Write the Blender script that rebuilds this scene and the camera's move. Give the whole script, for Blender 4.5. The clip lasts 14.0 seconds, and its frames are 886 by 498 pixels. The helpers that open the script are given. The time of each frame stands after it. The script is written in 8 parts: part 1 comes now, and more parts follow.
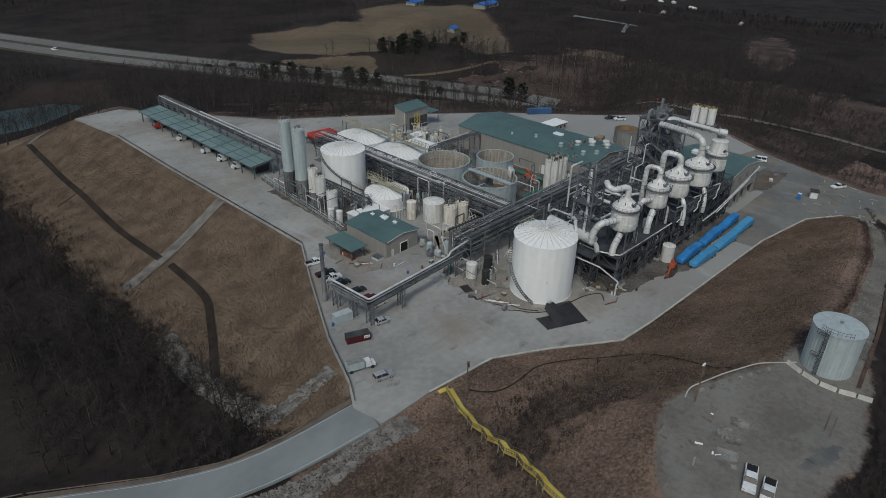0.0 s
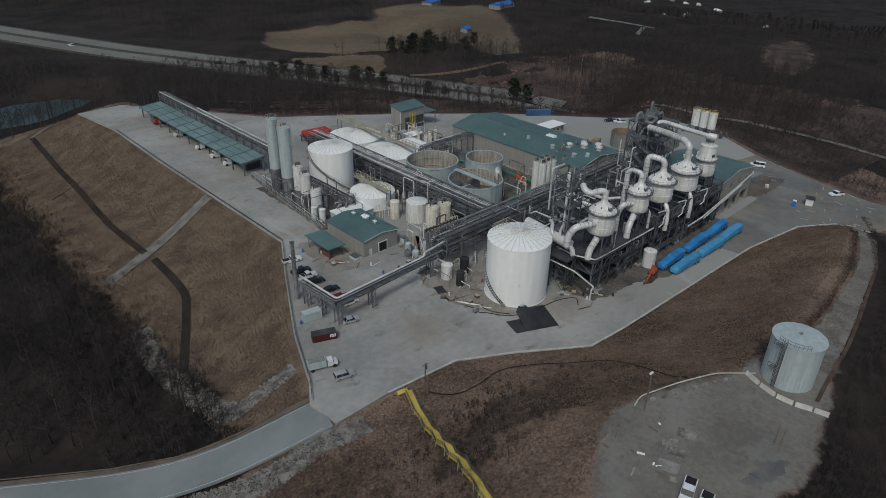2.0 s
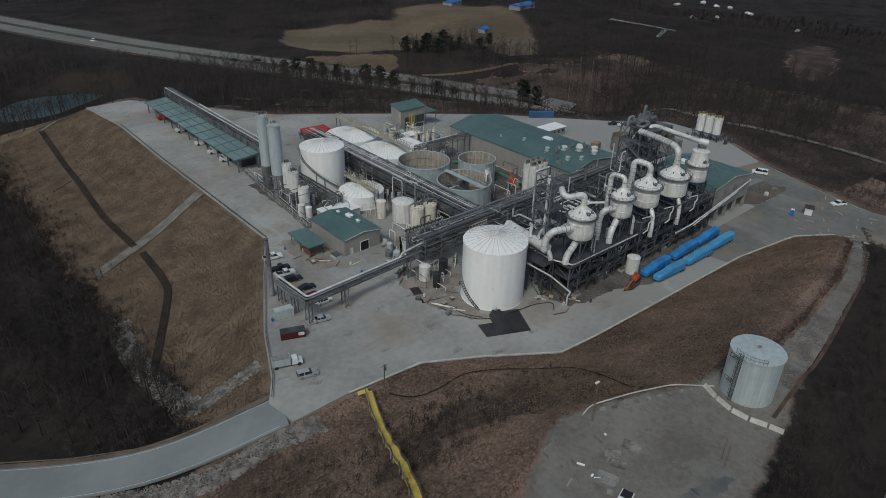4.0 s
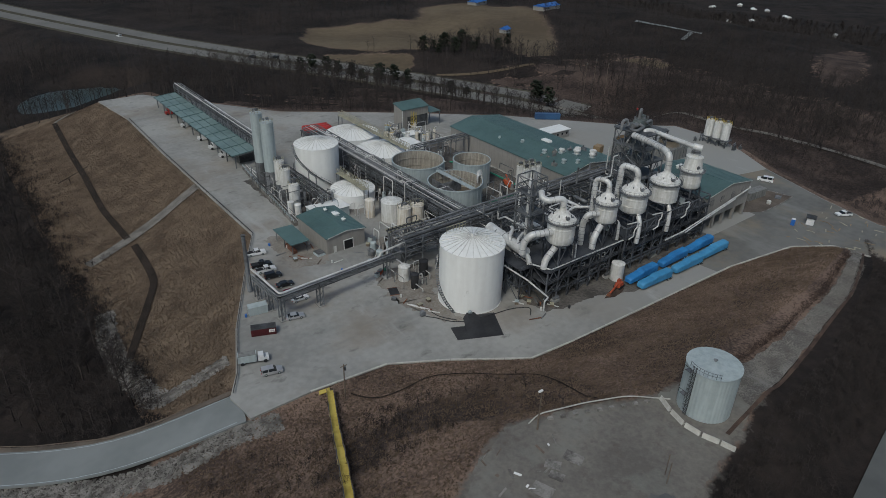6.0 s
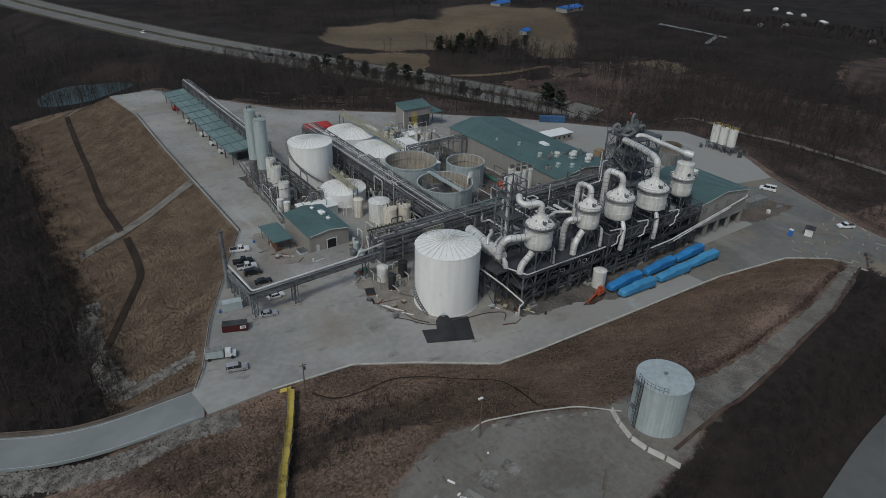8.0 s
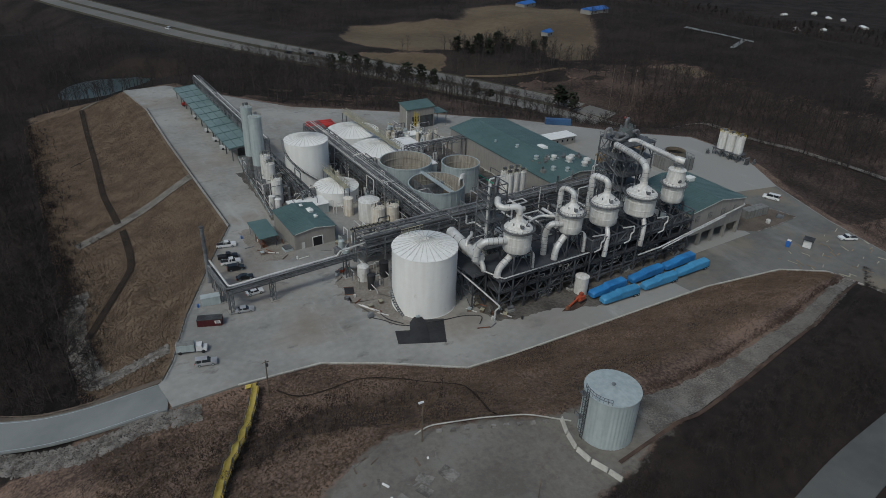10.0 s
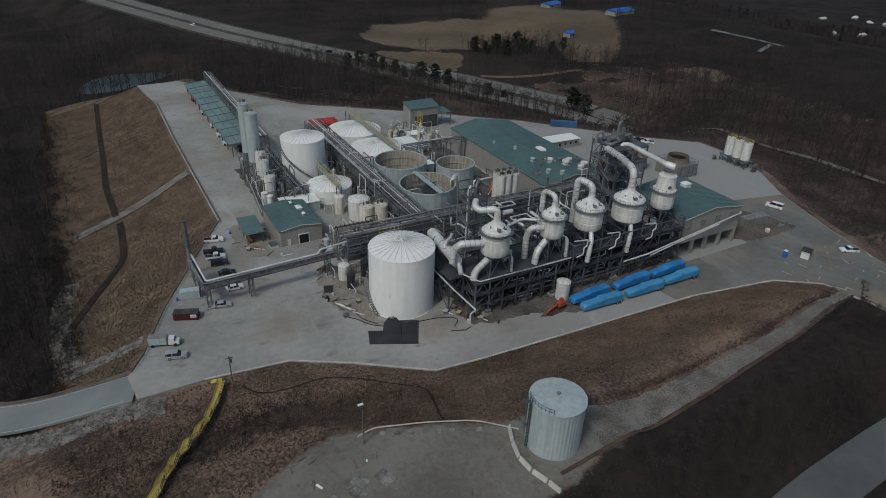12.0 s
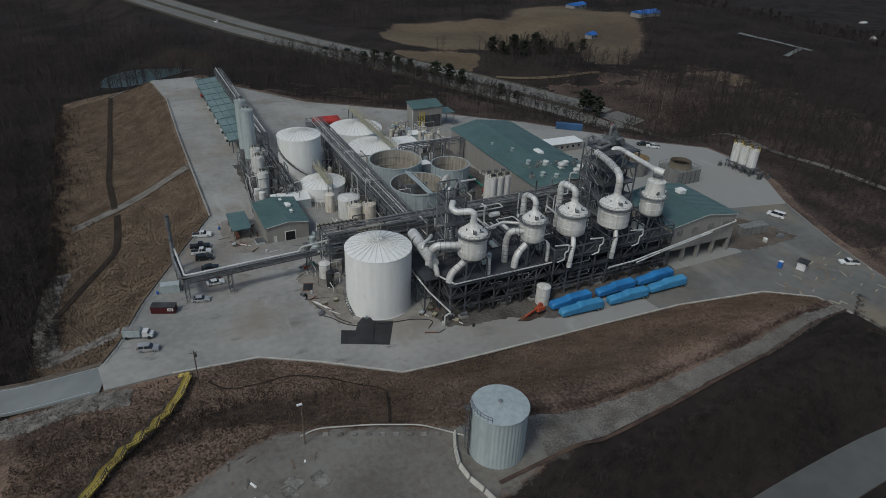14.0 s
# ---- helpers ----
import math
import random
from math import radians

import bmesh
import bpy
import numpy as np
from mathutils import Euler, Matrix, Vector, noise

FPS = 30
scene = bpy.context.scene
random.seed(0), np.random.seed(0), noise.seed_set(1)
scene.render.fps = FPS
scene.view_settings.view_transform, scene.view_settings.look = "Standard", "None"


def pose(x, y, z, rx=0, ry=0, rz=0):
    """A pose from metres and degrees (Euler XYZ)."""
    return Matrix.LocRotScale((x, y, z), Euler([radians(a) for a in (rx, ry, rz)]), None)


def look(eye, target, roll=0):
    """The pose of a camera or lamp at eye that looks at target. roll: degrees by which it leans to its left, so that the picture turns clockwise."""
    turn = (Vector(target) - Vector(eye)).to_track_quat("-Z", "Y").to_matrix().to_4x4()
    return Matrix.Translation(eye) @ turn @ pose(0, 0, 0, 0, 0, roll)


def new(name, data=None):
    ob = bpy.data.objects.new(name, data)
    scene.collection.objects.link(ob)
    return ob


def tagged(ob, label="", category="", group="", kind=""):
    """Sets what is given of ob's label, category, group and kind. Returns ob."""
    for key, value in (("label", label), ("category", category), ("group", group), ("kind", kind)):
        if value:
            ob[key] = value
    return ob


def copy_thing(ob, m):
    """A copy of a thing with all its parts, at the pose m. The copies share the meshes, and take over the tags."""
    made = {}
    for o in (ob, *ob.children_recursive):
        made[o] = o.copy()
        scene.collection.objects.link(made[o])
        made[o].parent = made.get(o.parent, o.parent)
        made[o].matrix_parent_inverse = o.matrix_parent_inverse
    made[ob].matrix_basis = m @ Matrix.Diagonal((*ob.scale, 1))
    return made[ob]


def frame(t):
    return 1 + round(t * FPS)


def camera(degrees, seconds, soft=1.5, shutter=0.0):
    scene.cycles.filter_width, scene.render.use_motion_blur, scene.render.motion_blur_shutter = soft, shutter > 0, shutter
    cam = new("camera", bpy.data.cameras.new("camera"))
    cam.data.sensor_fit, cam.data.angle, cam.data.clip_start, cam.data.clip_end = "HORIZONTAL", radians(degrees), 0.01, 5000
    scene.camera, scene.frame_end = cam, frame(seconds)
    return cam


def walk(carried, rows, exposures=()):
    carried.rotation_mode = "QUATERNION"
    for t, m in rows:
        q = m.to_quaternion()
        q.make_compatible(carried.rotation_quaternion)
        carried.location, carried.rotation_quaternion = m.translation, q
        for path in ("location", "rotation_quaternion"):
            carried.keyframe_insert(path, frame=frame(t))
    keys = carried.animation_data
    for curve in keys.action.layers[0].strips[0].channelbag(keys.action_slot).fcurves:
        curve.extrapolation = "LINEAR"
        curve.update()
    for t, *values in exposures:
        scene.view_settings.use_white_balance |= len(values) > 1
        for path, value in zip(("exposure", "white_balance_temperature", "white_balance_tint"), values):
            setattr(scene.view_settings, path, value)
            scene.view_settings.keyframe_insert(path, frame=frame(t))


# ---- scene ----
cam = camera(67.8, 14.0, soft=0.5)
METRES, EYE, TILT, LEAN, TURN = 96.8, 99.1, -28.8, -1.0, -46.0
ROWS = [
    (0.0, 0.0, 0.0, 0.0, 0.0, 0.0, -0.0),
    (0.5, 0.035, 0.0026, 0.0004, 0.51, 0.0, -0.34),
    (1.0, 0.0676, 0.0059, 0.0014, 0.97, -0.01, -0.61),
    (1.5, 0.1033, 0.0092, 0.0019, 1.47, 0.01, -0.92),
    (2.0, 0.139, 0.0133, 0.0028, 1.96, 0.0, -1.22),
    (2.5, 0.1742, 0.0174, 0.0046, 2.49, -0.01, -1.55),
    (3.0, 0.2095, 0.0218, 0.0065, 3.01, -0.02, -1.88),
    (5.5, 0.3886, 0.055, 0.0194, 6.32, -0.18, -3.91),
    (6.0, 0.425, 0.0632, 0.0232, 6.91, -0.23, -4.25),
    (6.5, 0.4604, 0.0712, 0.0271, 7.5, -0.27, -4.64),
    (7.0, 0.4957, 0.0794, 0.0314, 8.13, -0.31, -5.03),
    (7.5, 0.5306, 0.0876, 0.0355, 8.76, -0.37, -5.44),
    (8.0, 0.5652, 0.0963, 0.0401, 9.42, -0.41, -5.82),
    (10.5, 0.7336, 0.1413, 0.066, 12.67, -0.81, -7.82),
    (11.0, 0.7667, 0.1524, 0.0718, 13.34, -0.91, -8.21),
    (11.5, 0.8, 0.1641, 0.0785, 14.01, -1.03, -8.59),
    (12.0, 0.833, 0.1757, 0.0848, 14.66, -1.12, -8.95),
    (12.5, 0.8656, 0.1877, 0.0917, 15.29, -1.23, -9.31),
    (13.0, 0.8979, 0.2002, 0.0986, 15.94, -1.34, -9.69),
    (13.5, 0.9295, 0.2128, 0.1055, 16.59, -1.44, -10.05),
    (14.0, 0.9616, 0.2263, 0.1124, 17.29, -1.58, -10.45),
]
walk(cam, [(t, pose(0, 0, EYE, TILT, LEAN, TURN) @ pose(METRES * x, METRES * y, METRES * z, 90 + pitch, roll, yaw)) for t, x, y, z, yaw, pitch, roll in ROWS], [(0.0, 0.02, 6300, 3), (14.0, -0.1, 6300, 3)])

# ---- world, sun, exposure ----
SUN_EL, SUN_AZ = 50.0, 242.0
world = bpy.data.worlds.new("sky")
scene.world = world
world.use_nodes = True
sky = world.node_tree.nodes.new("ShaderNodeTexSky")
sky.sky_type, sky.sun_disc = "NISHITA", False
sky.sun_elevation, sky.sun_rotation = radians(SUN_EL), radians(SUN_AZ)
sky.dust_density, sky.air_density = 3.0, 1.0
bg = world.node_tree.nodes["Background"]
bg.inputs["Strength"].default_value = 0.095
world.node_tree.links.new(sky.outputs[0], bg.inputs[0])
lamp = bpy.data.lights.new("sun", "SUN")
lamp.energy, lamp.angle, lamp.color = 1.3, radians(12), (1.0, 0.98, 0.95)
sun_dir = Vector((math.sin(radians(SUN_AZ)) * math.cos(radians(SUN_EL)), math.cos(radians(SUN_AZ)) * math.cos(radians(SUN_EL)), math.sin(radians(SUN_EL))))
sun_ob = new("sun", lamp)
sun_ob.matrix_world = look(sun_dir * 400, (0, 0, 0))


# ---- materials ----
def mat(name, col, rough=0.7, metal=0.0, var=0.25, scale=1.0, col2=None, fine=12.0, bump=0.15, streak=0.0, per=0.0, spec=0.4, grain=0.4):
    """Base colour varied by a broad and a fine noise, bump, optional vertical streaks and variation per object."""
    m = bpy.data.materials.new(name)
    m.use_nodes = True
    n, l = m.node_tree.nodes, m.node_tree.links
    b = n["Principled BSDF"]
    b.inputs["Roughness"].default_value, b.inputs["Metallic"].default_value = rough, metal
    b.inputs["Specular IOR Level"].default_value = spec
    geo = n.new("ShaderNodeNewGeometry")
    wide, small = n.new("ShaderNodeTexNoise"), n.new("ShaderNodeTexNoise")
    wide.inputs["Scale"].default_value, small.inputs["Scale"].default_value = 0.12 * scale, 0.12 * scale * fine
    wide.inputs["Detail"].default_value, small.inputs["Detail"].default_value = 5, 4
    l.new(geo.outputs["Position"], small.inputs["Vector"])
    if streak:
        mp = n.new("ShaderNodeMapping")
        mp.inputs["Scale"].default_value = (1, 1, 0.12)
        l.new(geo.outputs["Position"], mp.inputs["Vector"])
        l.new(mp.outputs[0], wide.inputs["Vector"])
        wide.inputs["Scale"].default_value = 0.9 * scale
    else:
        l.new(geo.outputs["Position"], wide.inputs["Vector"])
    ramp = n.new("ShaderNodeMapRange")
    ramp.inputs[1].default_value, ramp.inputs[2].default_value = 0.36, 0.66
    add = n.new("ShaderNodeMath")
    add.operation = "MULTIPLY_ADD"
    add.inputs[1].default_value = grain
    l.new(small.outputs["Fac"], add.inputs[0])
    sub = n.new("ShaderNodeMath")
    sub.operation = "SUBTRACT"
    sub.inputs[1].default_value = grain / 2
    l.new(wide.outputs["Fac"], sub.inputs[0])
    l.new(sub.outputs[0], add.inputs[2])
    l.new(add.outputs[0], ramp.inputs[0])
    mix = n.new("ShaderNodeMix")
    mix.data_type = "RGBA"
    c2 = col2 or tuple(c * (1 - var) for c in col)
    mix.inputs["A"].default_value, mix.inputs["B"].default_value = (*col, 1), (*c2, 1)
    l.new(ramp.outputs[0], mix.inputs["Factor"])
    out = mix.outputs["Result"]
    if per:
        info, hsv = n.new("ShaderNodeObjectInfo"), n.new("ShaderNodeHueSaturation")
        rng = n.new("ShaderNodeMapRange")
        rng.inputs[3].default_value, rng.inputs[4].default_value = 1 - per, 1 + per
        l.new(info.outputs["Random"], rng.inputs[0])
        l.new(rng.outputs[0], hsv.inputs["Value"])
        l.new(out, hsv.inputs["Color"])
        out = hsv.outputs[0]
    l.new(out, b.inputs["Base Color"])
    if bump:
        bp = n.new("ShaderNodeBump")
        bp.inputs["Strength"].default_value, bp.inputs["Distance"].default_value = bump, 0.3
        l.new(small.outputs["Fac"], bp.inputs["Height"])
        l.new(bp.outputs[0], b.inputs["Normal"])
    return m


CONCRETE = mat("concrete_paving", (0.305, 0.298, 0.278), 0.9, scale=0.35, col2=(0.205, 0.202, 0.190), fine=14, bump=0.05)

PALEGRAVEL = mat("pale_stone_bed", (0.200, 0.184, 0.163), 1.0, scale=2.0, col2=(0.090, 0.081, 0.071), fine=12, bump=0.6, grain=0.9)
RIPBED = mat("dark_stone_bed", (0.075, 0.067, 0.058), 1.0, scale=3.0, col2=(0.030, 0.027, 0.024), fine=10, bump=0.6, grain=0.9)
WET = mat("damp_ground", (0.078, 0.080, 0.080), 0.7, scale=2.5, col2=(0.125, 0.118, 0.106), bump=0.1)
YARD = mat("yard_asphalt", (0.150, 0.147, 0.137), 0.9, scale=0.4, col2=(0.106, 0.104, 0.097), fine=8, bump=0.05)

def soil(m, tint, lo, hi, scale, stretch=(1, 1, 1)):
    """Lays dirt of one colour over a material in patches with a shape of their own."""
    n, l = m.node_tree.nodes, m.node_tree.links
    b = n["Principled BSDF"]
    src = b.inputs["Base Color"].links[0].from_socket
    geo, mp, ns, rg, mx = n.new("ShaderNodeNewGeometry"), n.new("ShaderNodeMapping"), n.new("ShaderNodeTexNoise"), n.new("ShaderNodeMapRange"), n.new("ShaderNodeMix")
    mp.inputs["Scale"].default_value = stretch
    ns.inputs["Scale"].default_value, ns.inputs["Detail"].default_value, ns.inputs["Roughness"].default_value = scale, 7, 0.62
    rg.inputs[1].default_value, rg.inputs[2].default_value, rg.inputs[4].default_value = lo, hi, 0.75
    mx.data_type = "RGBA"
    mx.inputs["B"].default_value = (*tint, 1)
    l.new(geo.outputs["Position"], mp.inputs["Vector"])
    l.new(mp.outputs[0], ns.inputs["Vector"])
    l.new(ns.outputs["Fac"], rg.inputs[0])
    l.new(rg.outputs[0], mx.inputs["Factor"])
    l.new(src, mx.inputs["A"])
    l.new(mx.outputs["Result"], b.inputs["Base Color"])


soil(CONCRETE, (0.20, 0.170, 0.138), 0.50, 0.66, 0.035)
soil(CONCRETE, (0.12, 0.115, 0.108), 0.60, 0.70, 0.22, (0.6, 1.0, 1))
soil(CONCRETE, (0.15, 0.15, 0.145), 0.56, 0.72, 0.06, (0.25, 1.6, 1))
soil(YARD, (0.20, 0.165, 0.12), 0.50, 0.66, 0.05)
soil(YARD, (0.23, 0.23, 0.22), 0.54, 0.70, 0.045, (1.2, 0.4, 1))
def merge_paving(m, tint, x0, x1):
    """Lets one paving pass into another across the plan, with a ragged seam."""
    n, l = m.node_tree.nodes, m.node_tree.links
    b = n["Principled BSDF"]
    src = b.inputs["Base Color"].links[0].from_socket
    geo, sep, ns, ad, rg, mx = n.new("ShaderNodeNewGeometry"), n.new("ShaderNodeVectorMath"), n.new("ShaderNodeTexNoise"), n.new("ShaderNodeMath"), n.new("ShaderNodeMapRange"), n.new("ShaderNodeMix")
    ns.inputs["Scale"].default_value, ns.inputs["Detail"].default_value = 0.05, 6
    sep.operation = "DOT_PRODUCT"
    sep.inputs[1].default_value = (1.0, -0.9, 0.0)
    ad.operation = "MULTIPLY_ADD"
    ad.inputs[1].default_value = 60.0
    rg.inputs[1].default_value, rg.inputs[2].default_value = x0 + 30, x1 + 30
    mx.data_type = "RGBA"
    mx.inputs["B"].default_value = (*tint, 1)
    l.new(geo.outputs["Position"], sep.inputs[0])
    l.new(geo.outputs["Position"], ns.inputs["Vector"])
    l.new(ns.outputs["Fac"], ad.inputs[0])
    l.new(sep.outputs["Value"], ad.inputs[2])
    l.new(ad.outputs[0], rg.inputs[0])
    l.new(rg.outputs[0], mx.inputs["Factor"])
    l.new(src, mx.inputs["A"])
    l.new(mx.outputs["Result"], b.inputs["Base Color"])


merge_paving(CONCRETE, (0.252, 0.249, 0.235), 70, 145)
soil(CONCRETE, (0.36, 0.36, 0.345), 0.60, 0.74, 0.09, (1.5, 0.3, 1))
ASPHALT = mat("worn_asphalt", (0.192, 0.204, 0.202), 0.9, scale=0.4, col2=(0.152, 0.163, 0.162), fine=7, bump=0.05)
FIELD = mat("dry_field", (0.135, 0.105, 0.070), 1.0, scale=0.12, col2=(0.085, 0.066, 0.046), fine=14, bump=0.4, spec=0.1)
GRAVEL = mat("gravel", (0.170, 0.156, 0.137), 1.0, scale=0.6, col2=(0.108, 0.098, 0.087), fine=16, bump=0.5)
soil(GRAVEL, (0.175, 0.172, 0.155), 0.52, 0.66, 0.10)
soil(GRAVEL, (0.085, 0.070, 0.060), 0.56, 0.70, 0.28)
DITCH = mat("ditch_lining", (0.036, 0.028, 0.023), 1.0, scale=2, col2=(0.022, 0.018, 0.015), bump=0.6, spec=0.1)
ROCK = mat("riprap_stone", (0.235, 0.222, 0.205), 0.95, scale=4, col2=(0.085, 0.078, 0.070), fine=6, bump=0.4)
PALECONC = mat("pale_cast_concrete", (0.46, 0.445, 0.405), 0.9, scale=3, col2=(0.33, 0.315, 0.285), fine=6, bump=0.1)
WHITE = mat("white_paint", (0.74, 0.74, 0.72), 0.5, scale=0.7, col2=(0.68, 0.675, 0.655), fine=8, bump=0.02, streak=1)
DULLWHITE = mat("stained_white_paint", (0.62, 0.615, 0.595), 0.55, scale=1.6, col2=(0.47, 0.46, 0.43), fine=7, bump=0.05, streak=1)
CREAM = mat("cream_rusty_paint", (0.66, 0.63, 0.57), 0.6, scale=2, col2=(0.50, 0.43, 0.34), fine=5, bump=0.06, streak=1)
GALV = mat("galvanised_sheet", (0.41, 0.46, 0.465), 0.5, 0.15, scale=1.2, col2=(0.33, 0.375, 0.38), fine=6, bump=0.03, streak=1)
STEEL = mat("grey_structural_steel", (0.165, 0.172, 0.180), 0.65, 0.2, scale=2, col2=(0.075, 0.077, 0.081), fine=6, bump=0.05, per=0.35)
FRAME = mat("dark_blue_grey_frame_steel", (0.095, 0.101, 0.112), 0.65, 0.2, scale=2, col2=(0.045, 0.047, 0.053), fine=6, bump=0.05, per=0.3)
GRATING = mat("dark_deck_grating", (0.062, 0.065, 0.073), 0.8, 0.1, scale=2, col2=(0.032, 0.034, 0.038), fine=9, bump=0.1, spec=0.2)
# brown stain tone, also used to paint shade under frames and pipe racks
STAIN_SHADE = mat("stained_and_shaded_paving", (0.120, 0.108, 0.095), 0.85, scale=1.2, col2=(0.050, 0.045, 0.041), fine=8, bump=0.1, grain=0.7)
DARKSTEEL = mat("dark_steel", (0.078, 0.08, 0.083), 0.7, 0.1, scale=2, col2=(0.03, 0.03, 0.03), fine=6, bump=0.05)
CASING = mat("weathered_grey_casing", (0.20, 0.20, 0.19), 0.7, scale=1.5, col2=(0.13, 0.128, 0.12), fine=6, bump=0.05, streak=1)
CONTAINERBLUE = mat("dark_blue_container", (0.04, 0.10, 0.21), 0.6, scale=1.5, col2=(0.03, 0.07, 0.15), bump=0.05)
TOWERGREEN = mat("grey_green_machine_paint", (0.13, 0.15, 0.145), 0.6, scale=2, col2=(0.08, 0.09, 0.088), bump=0.05)
VERGE = mat("dull_verge_grass", (0.085, 0.078, 0.055), 1.0, scale=1, col2=(0.055, 0.048, 0.036), bump=0.2, spec=0.1)
DRYBRUSH = mat("brown_brush", (0.085, 0.058, 0.045), 1.0, scale=3, col2=(0.045, 0.032, 0.027), bump=0.1, spec=0.1, per=0.2)
PIPE = mat("insulated_pipe_cladding", (0.60, 0.60, 0.59), 0.45, 0.15, scale=2.5, col2=(0.42, 0.41, 0.39), fine=6, bump=0.05)
GREYPIPE = mat("grey_pipe", (0.215, 0.22, 0.226), 0.5, 0.3, scale=2.5, col2=(0.115, 0.116, 0.118), fine=6, bump=0.05, per=0.35)
GREENROOF = mat("green_metal_roof", (0.090, 0.148, 0.142), 0.5, 0.1, scale=0.8, col2=(0.066, 0.112, 0.108), fine=5, bump=0.03)
CANOPYROOF = mat("weathered_green_roof", (0.20, 0.27, 0.26), 0.5, 0.2, scale=0.9, col2=(0.13, 0.185, 0.18), fine=5, bump=0.03)
BEIGE = mat("beige_metal_wall", (0.265, 0.25, 0.228), 0.7, scale=1.2, col2=(0.225, 0.212, 0.195), fine=5, bump=0.03, streak=1)
BLUE = mat("blue_tarpaulin", (0.035, 0.20, 0.47), 0.5, scale=1.4, col2=(0.025, 0.13, 0.33), fine=5, bump=0.25)
BLUEROOF = mat("blue_roof", (0.03, 0.13, 0.42), 0.5, scale=0.4, bump=0.0)
BLACK = mat("black_rubber", (0.016, 0.016, 0.018), 0.6, scale=2, col2=(0.03, 0.03, 0.032), fine=5, bump=0.2)
DARK = mat("dark_recess", (0.012, 0.012, 0.013), 0.8, bump=0)
GLASS = mat("dark_glass", (0.02, 0.024, 0.028), 0.12, bump=0, spec=0.6)
RED = mat("red_paint", (0.42, 0.035, 0.03), 0.5, scale=2, col2=(0.27, 0.03, 0.025), bump=0.03)
MAROON = mat("maroon_paint", (0.075, 0.012, 0.014), 0.55, scale=2, bump=0.03)
ORANGE = mat("orange_paint", (0.50, 0.10, 0.035), 0.55, scale=3, col2=(0.3, 0.06, 0.03), bump=0.05)
YELLOW = mat("yellow_paint", (0.50, 0.385, 0.085), 0.6, scale=2, col2=(0.33, 0.24, 0.045), fine=6, bump=0.05)
DULLYELLOW = mat("faded_yellow_steel", (0.36, 0.34, 0.24), 0.65, scale=3, col2=(0.24, 0.225, 0.17), bump=0.05)
RUST = mat("rusty_steel", (0.20, 0.085, 0.045), 0.9, scale=3, col2=(0.09, 0.04, 0.03), bump=0.2)
GREENPIPE = mat("green_pipe", (0.03, 0.22, 0.14), 0.5, bump=0.03)
WOOD = mat("weathered_timber", (0.16, 0.125, 0.095), 0.9, scale=4, col2=(0.09, 0.07, 0.055), bump=0.2)
STRAW = mat("pale_straw", (0.180, 0.134, 0.098), 1.0, scale=3, col2=(0.100, 0.074, 0.055), bump=0.1, spec=0.1)
BARK = mat("bare_bark", (0.046, 0.039, 0.036), 1.0, scale=3, col2=(0.026, 0.022, 0.021), bump=0.2, spec=0.1, per=0.3)
NEEDLE = mat("pine_needles", (0.030, 0.036, 0.022), 0.9, scale=2, col2=(0.016, 0.021, 0.014), bump=0.2, spec=0.15, per=0.3)
TANTANK = mat("tan_fibreglass", (0.26, 0.185, 0.105), 0.7, scale=1.5, col2=(0.16, 0.11, 0.065), bump=0.05)
LINING = mat("stained_lining", (0.34, 0.315, 0.27), 0.7, scale=1.5, col2=(0.20, 0.18, 0.15), bump=0.05, streak=1)
DARKROAD = mat("dark_asphalt", (0.105, 0.108, 0.104), 0.9, scale=0.4, col2=(0.078, 0.08, 0.078), fine=7, bump=0.05)
HWAY = mat("highway_surface", (0.152, 0.146, 0.134), 0.9, scale=0.3, col2=(0.122, 0.117, 0.108), bump=0.02)
LIGHTBLUE = mat("faded_blue_tarpaulin", (0.07, 0.27, 0.48), 0.5, scale=1.4, col2=(0.045, 0.2, 0.38), fine=5, bump=0.25)
SLUDGE = mat("tank_sludge", (0.15, 0.125, 0.09), 0.5, scale=1.5, col2=(0.10, 0.08, 0.06), bump=0.1)
for m_ in (DULLWHITE, CREAM, PIPE, WHITE):
    soil(m_, (0.22, 0.19, 0.15), 0.66 if m_ is WHITE else 0.60, 0.80, 0.7, (1, 1, 0.35))
WATER = mat("pond_water", (0.035, 0.052, 0.050), 0.4, scale=0.4, bump=0.05, spec=0.25)
CARWHITE = mat("white_car_paint", (0.70, 0.70, 0.70), 0.25, bump=0, spec=0.5)
CARSILVER = mat("silver_car_paint", (0.42, 0.42, 0.43), 0.3, 0.3, bump=0)
CARBLACK = mat("black_car_paint", (0.018, 0.019, 0.021), 0.25, bump=0, spec=0.5)
CARMAROON = mat("maroon_car_paint", (0.12, 0.012, 0.018), 0.25, bump=0, spec=0.5)


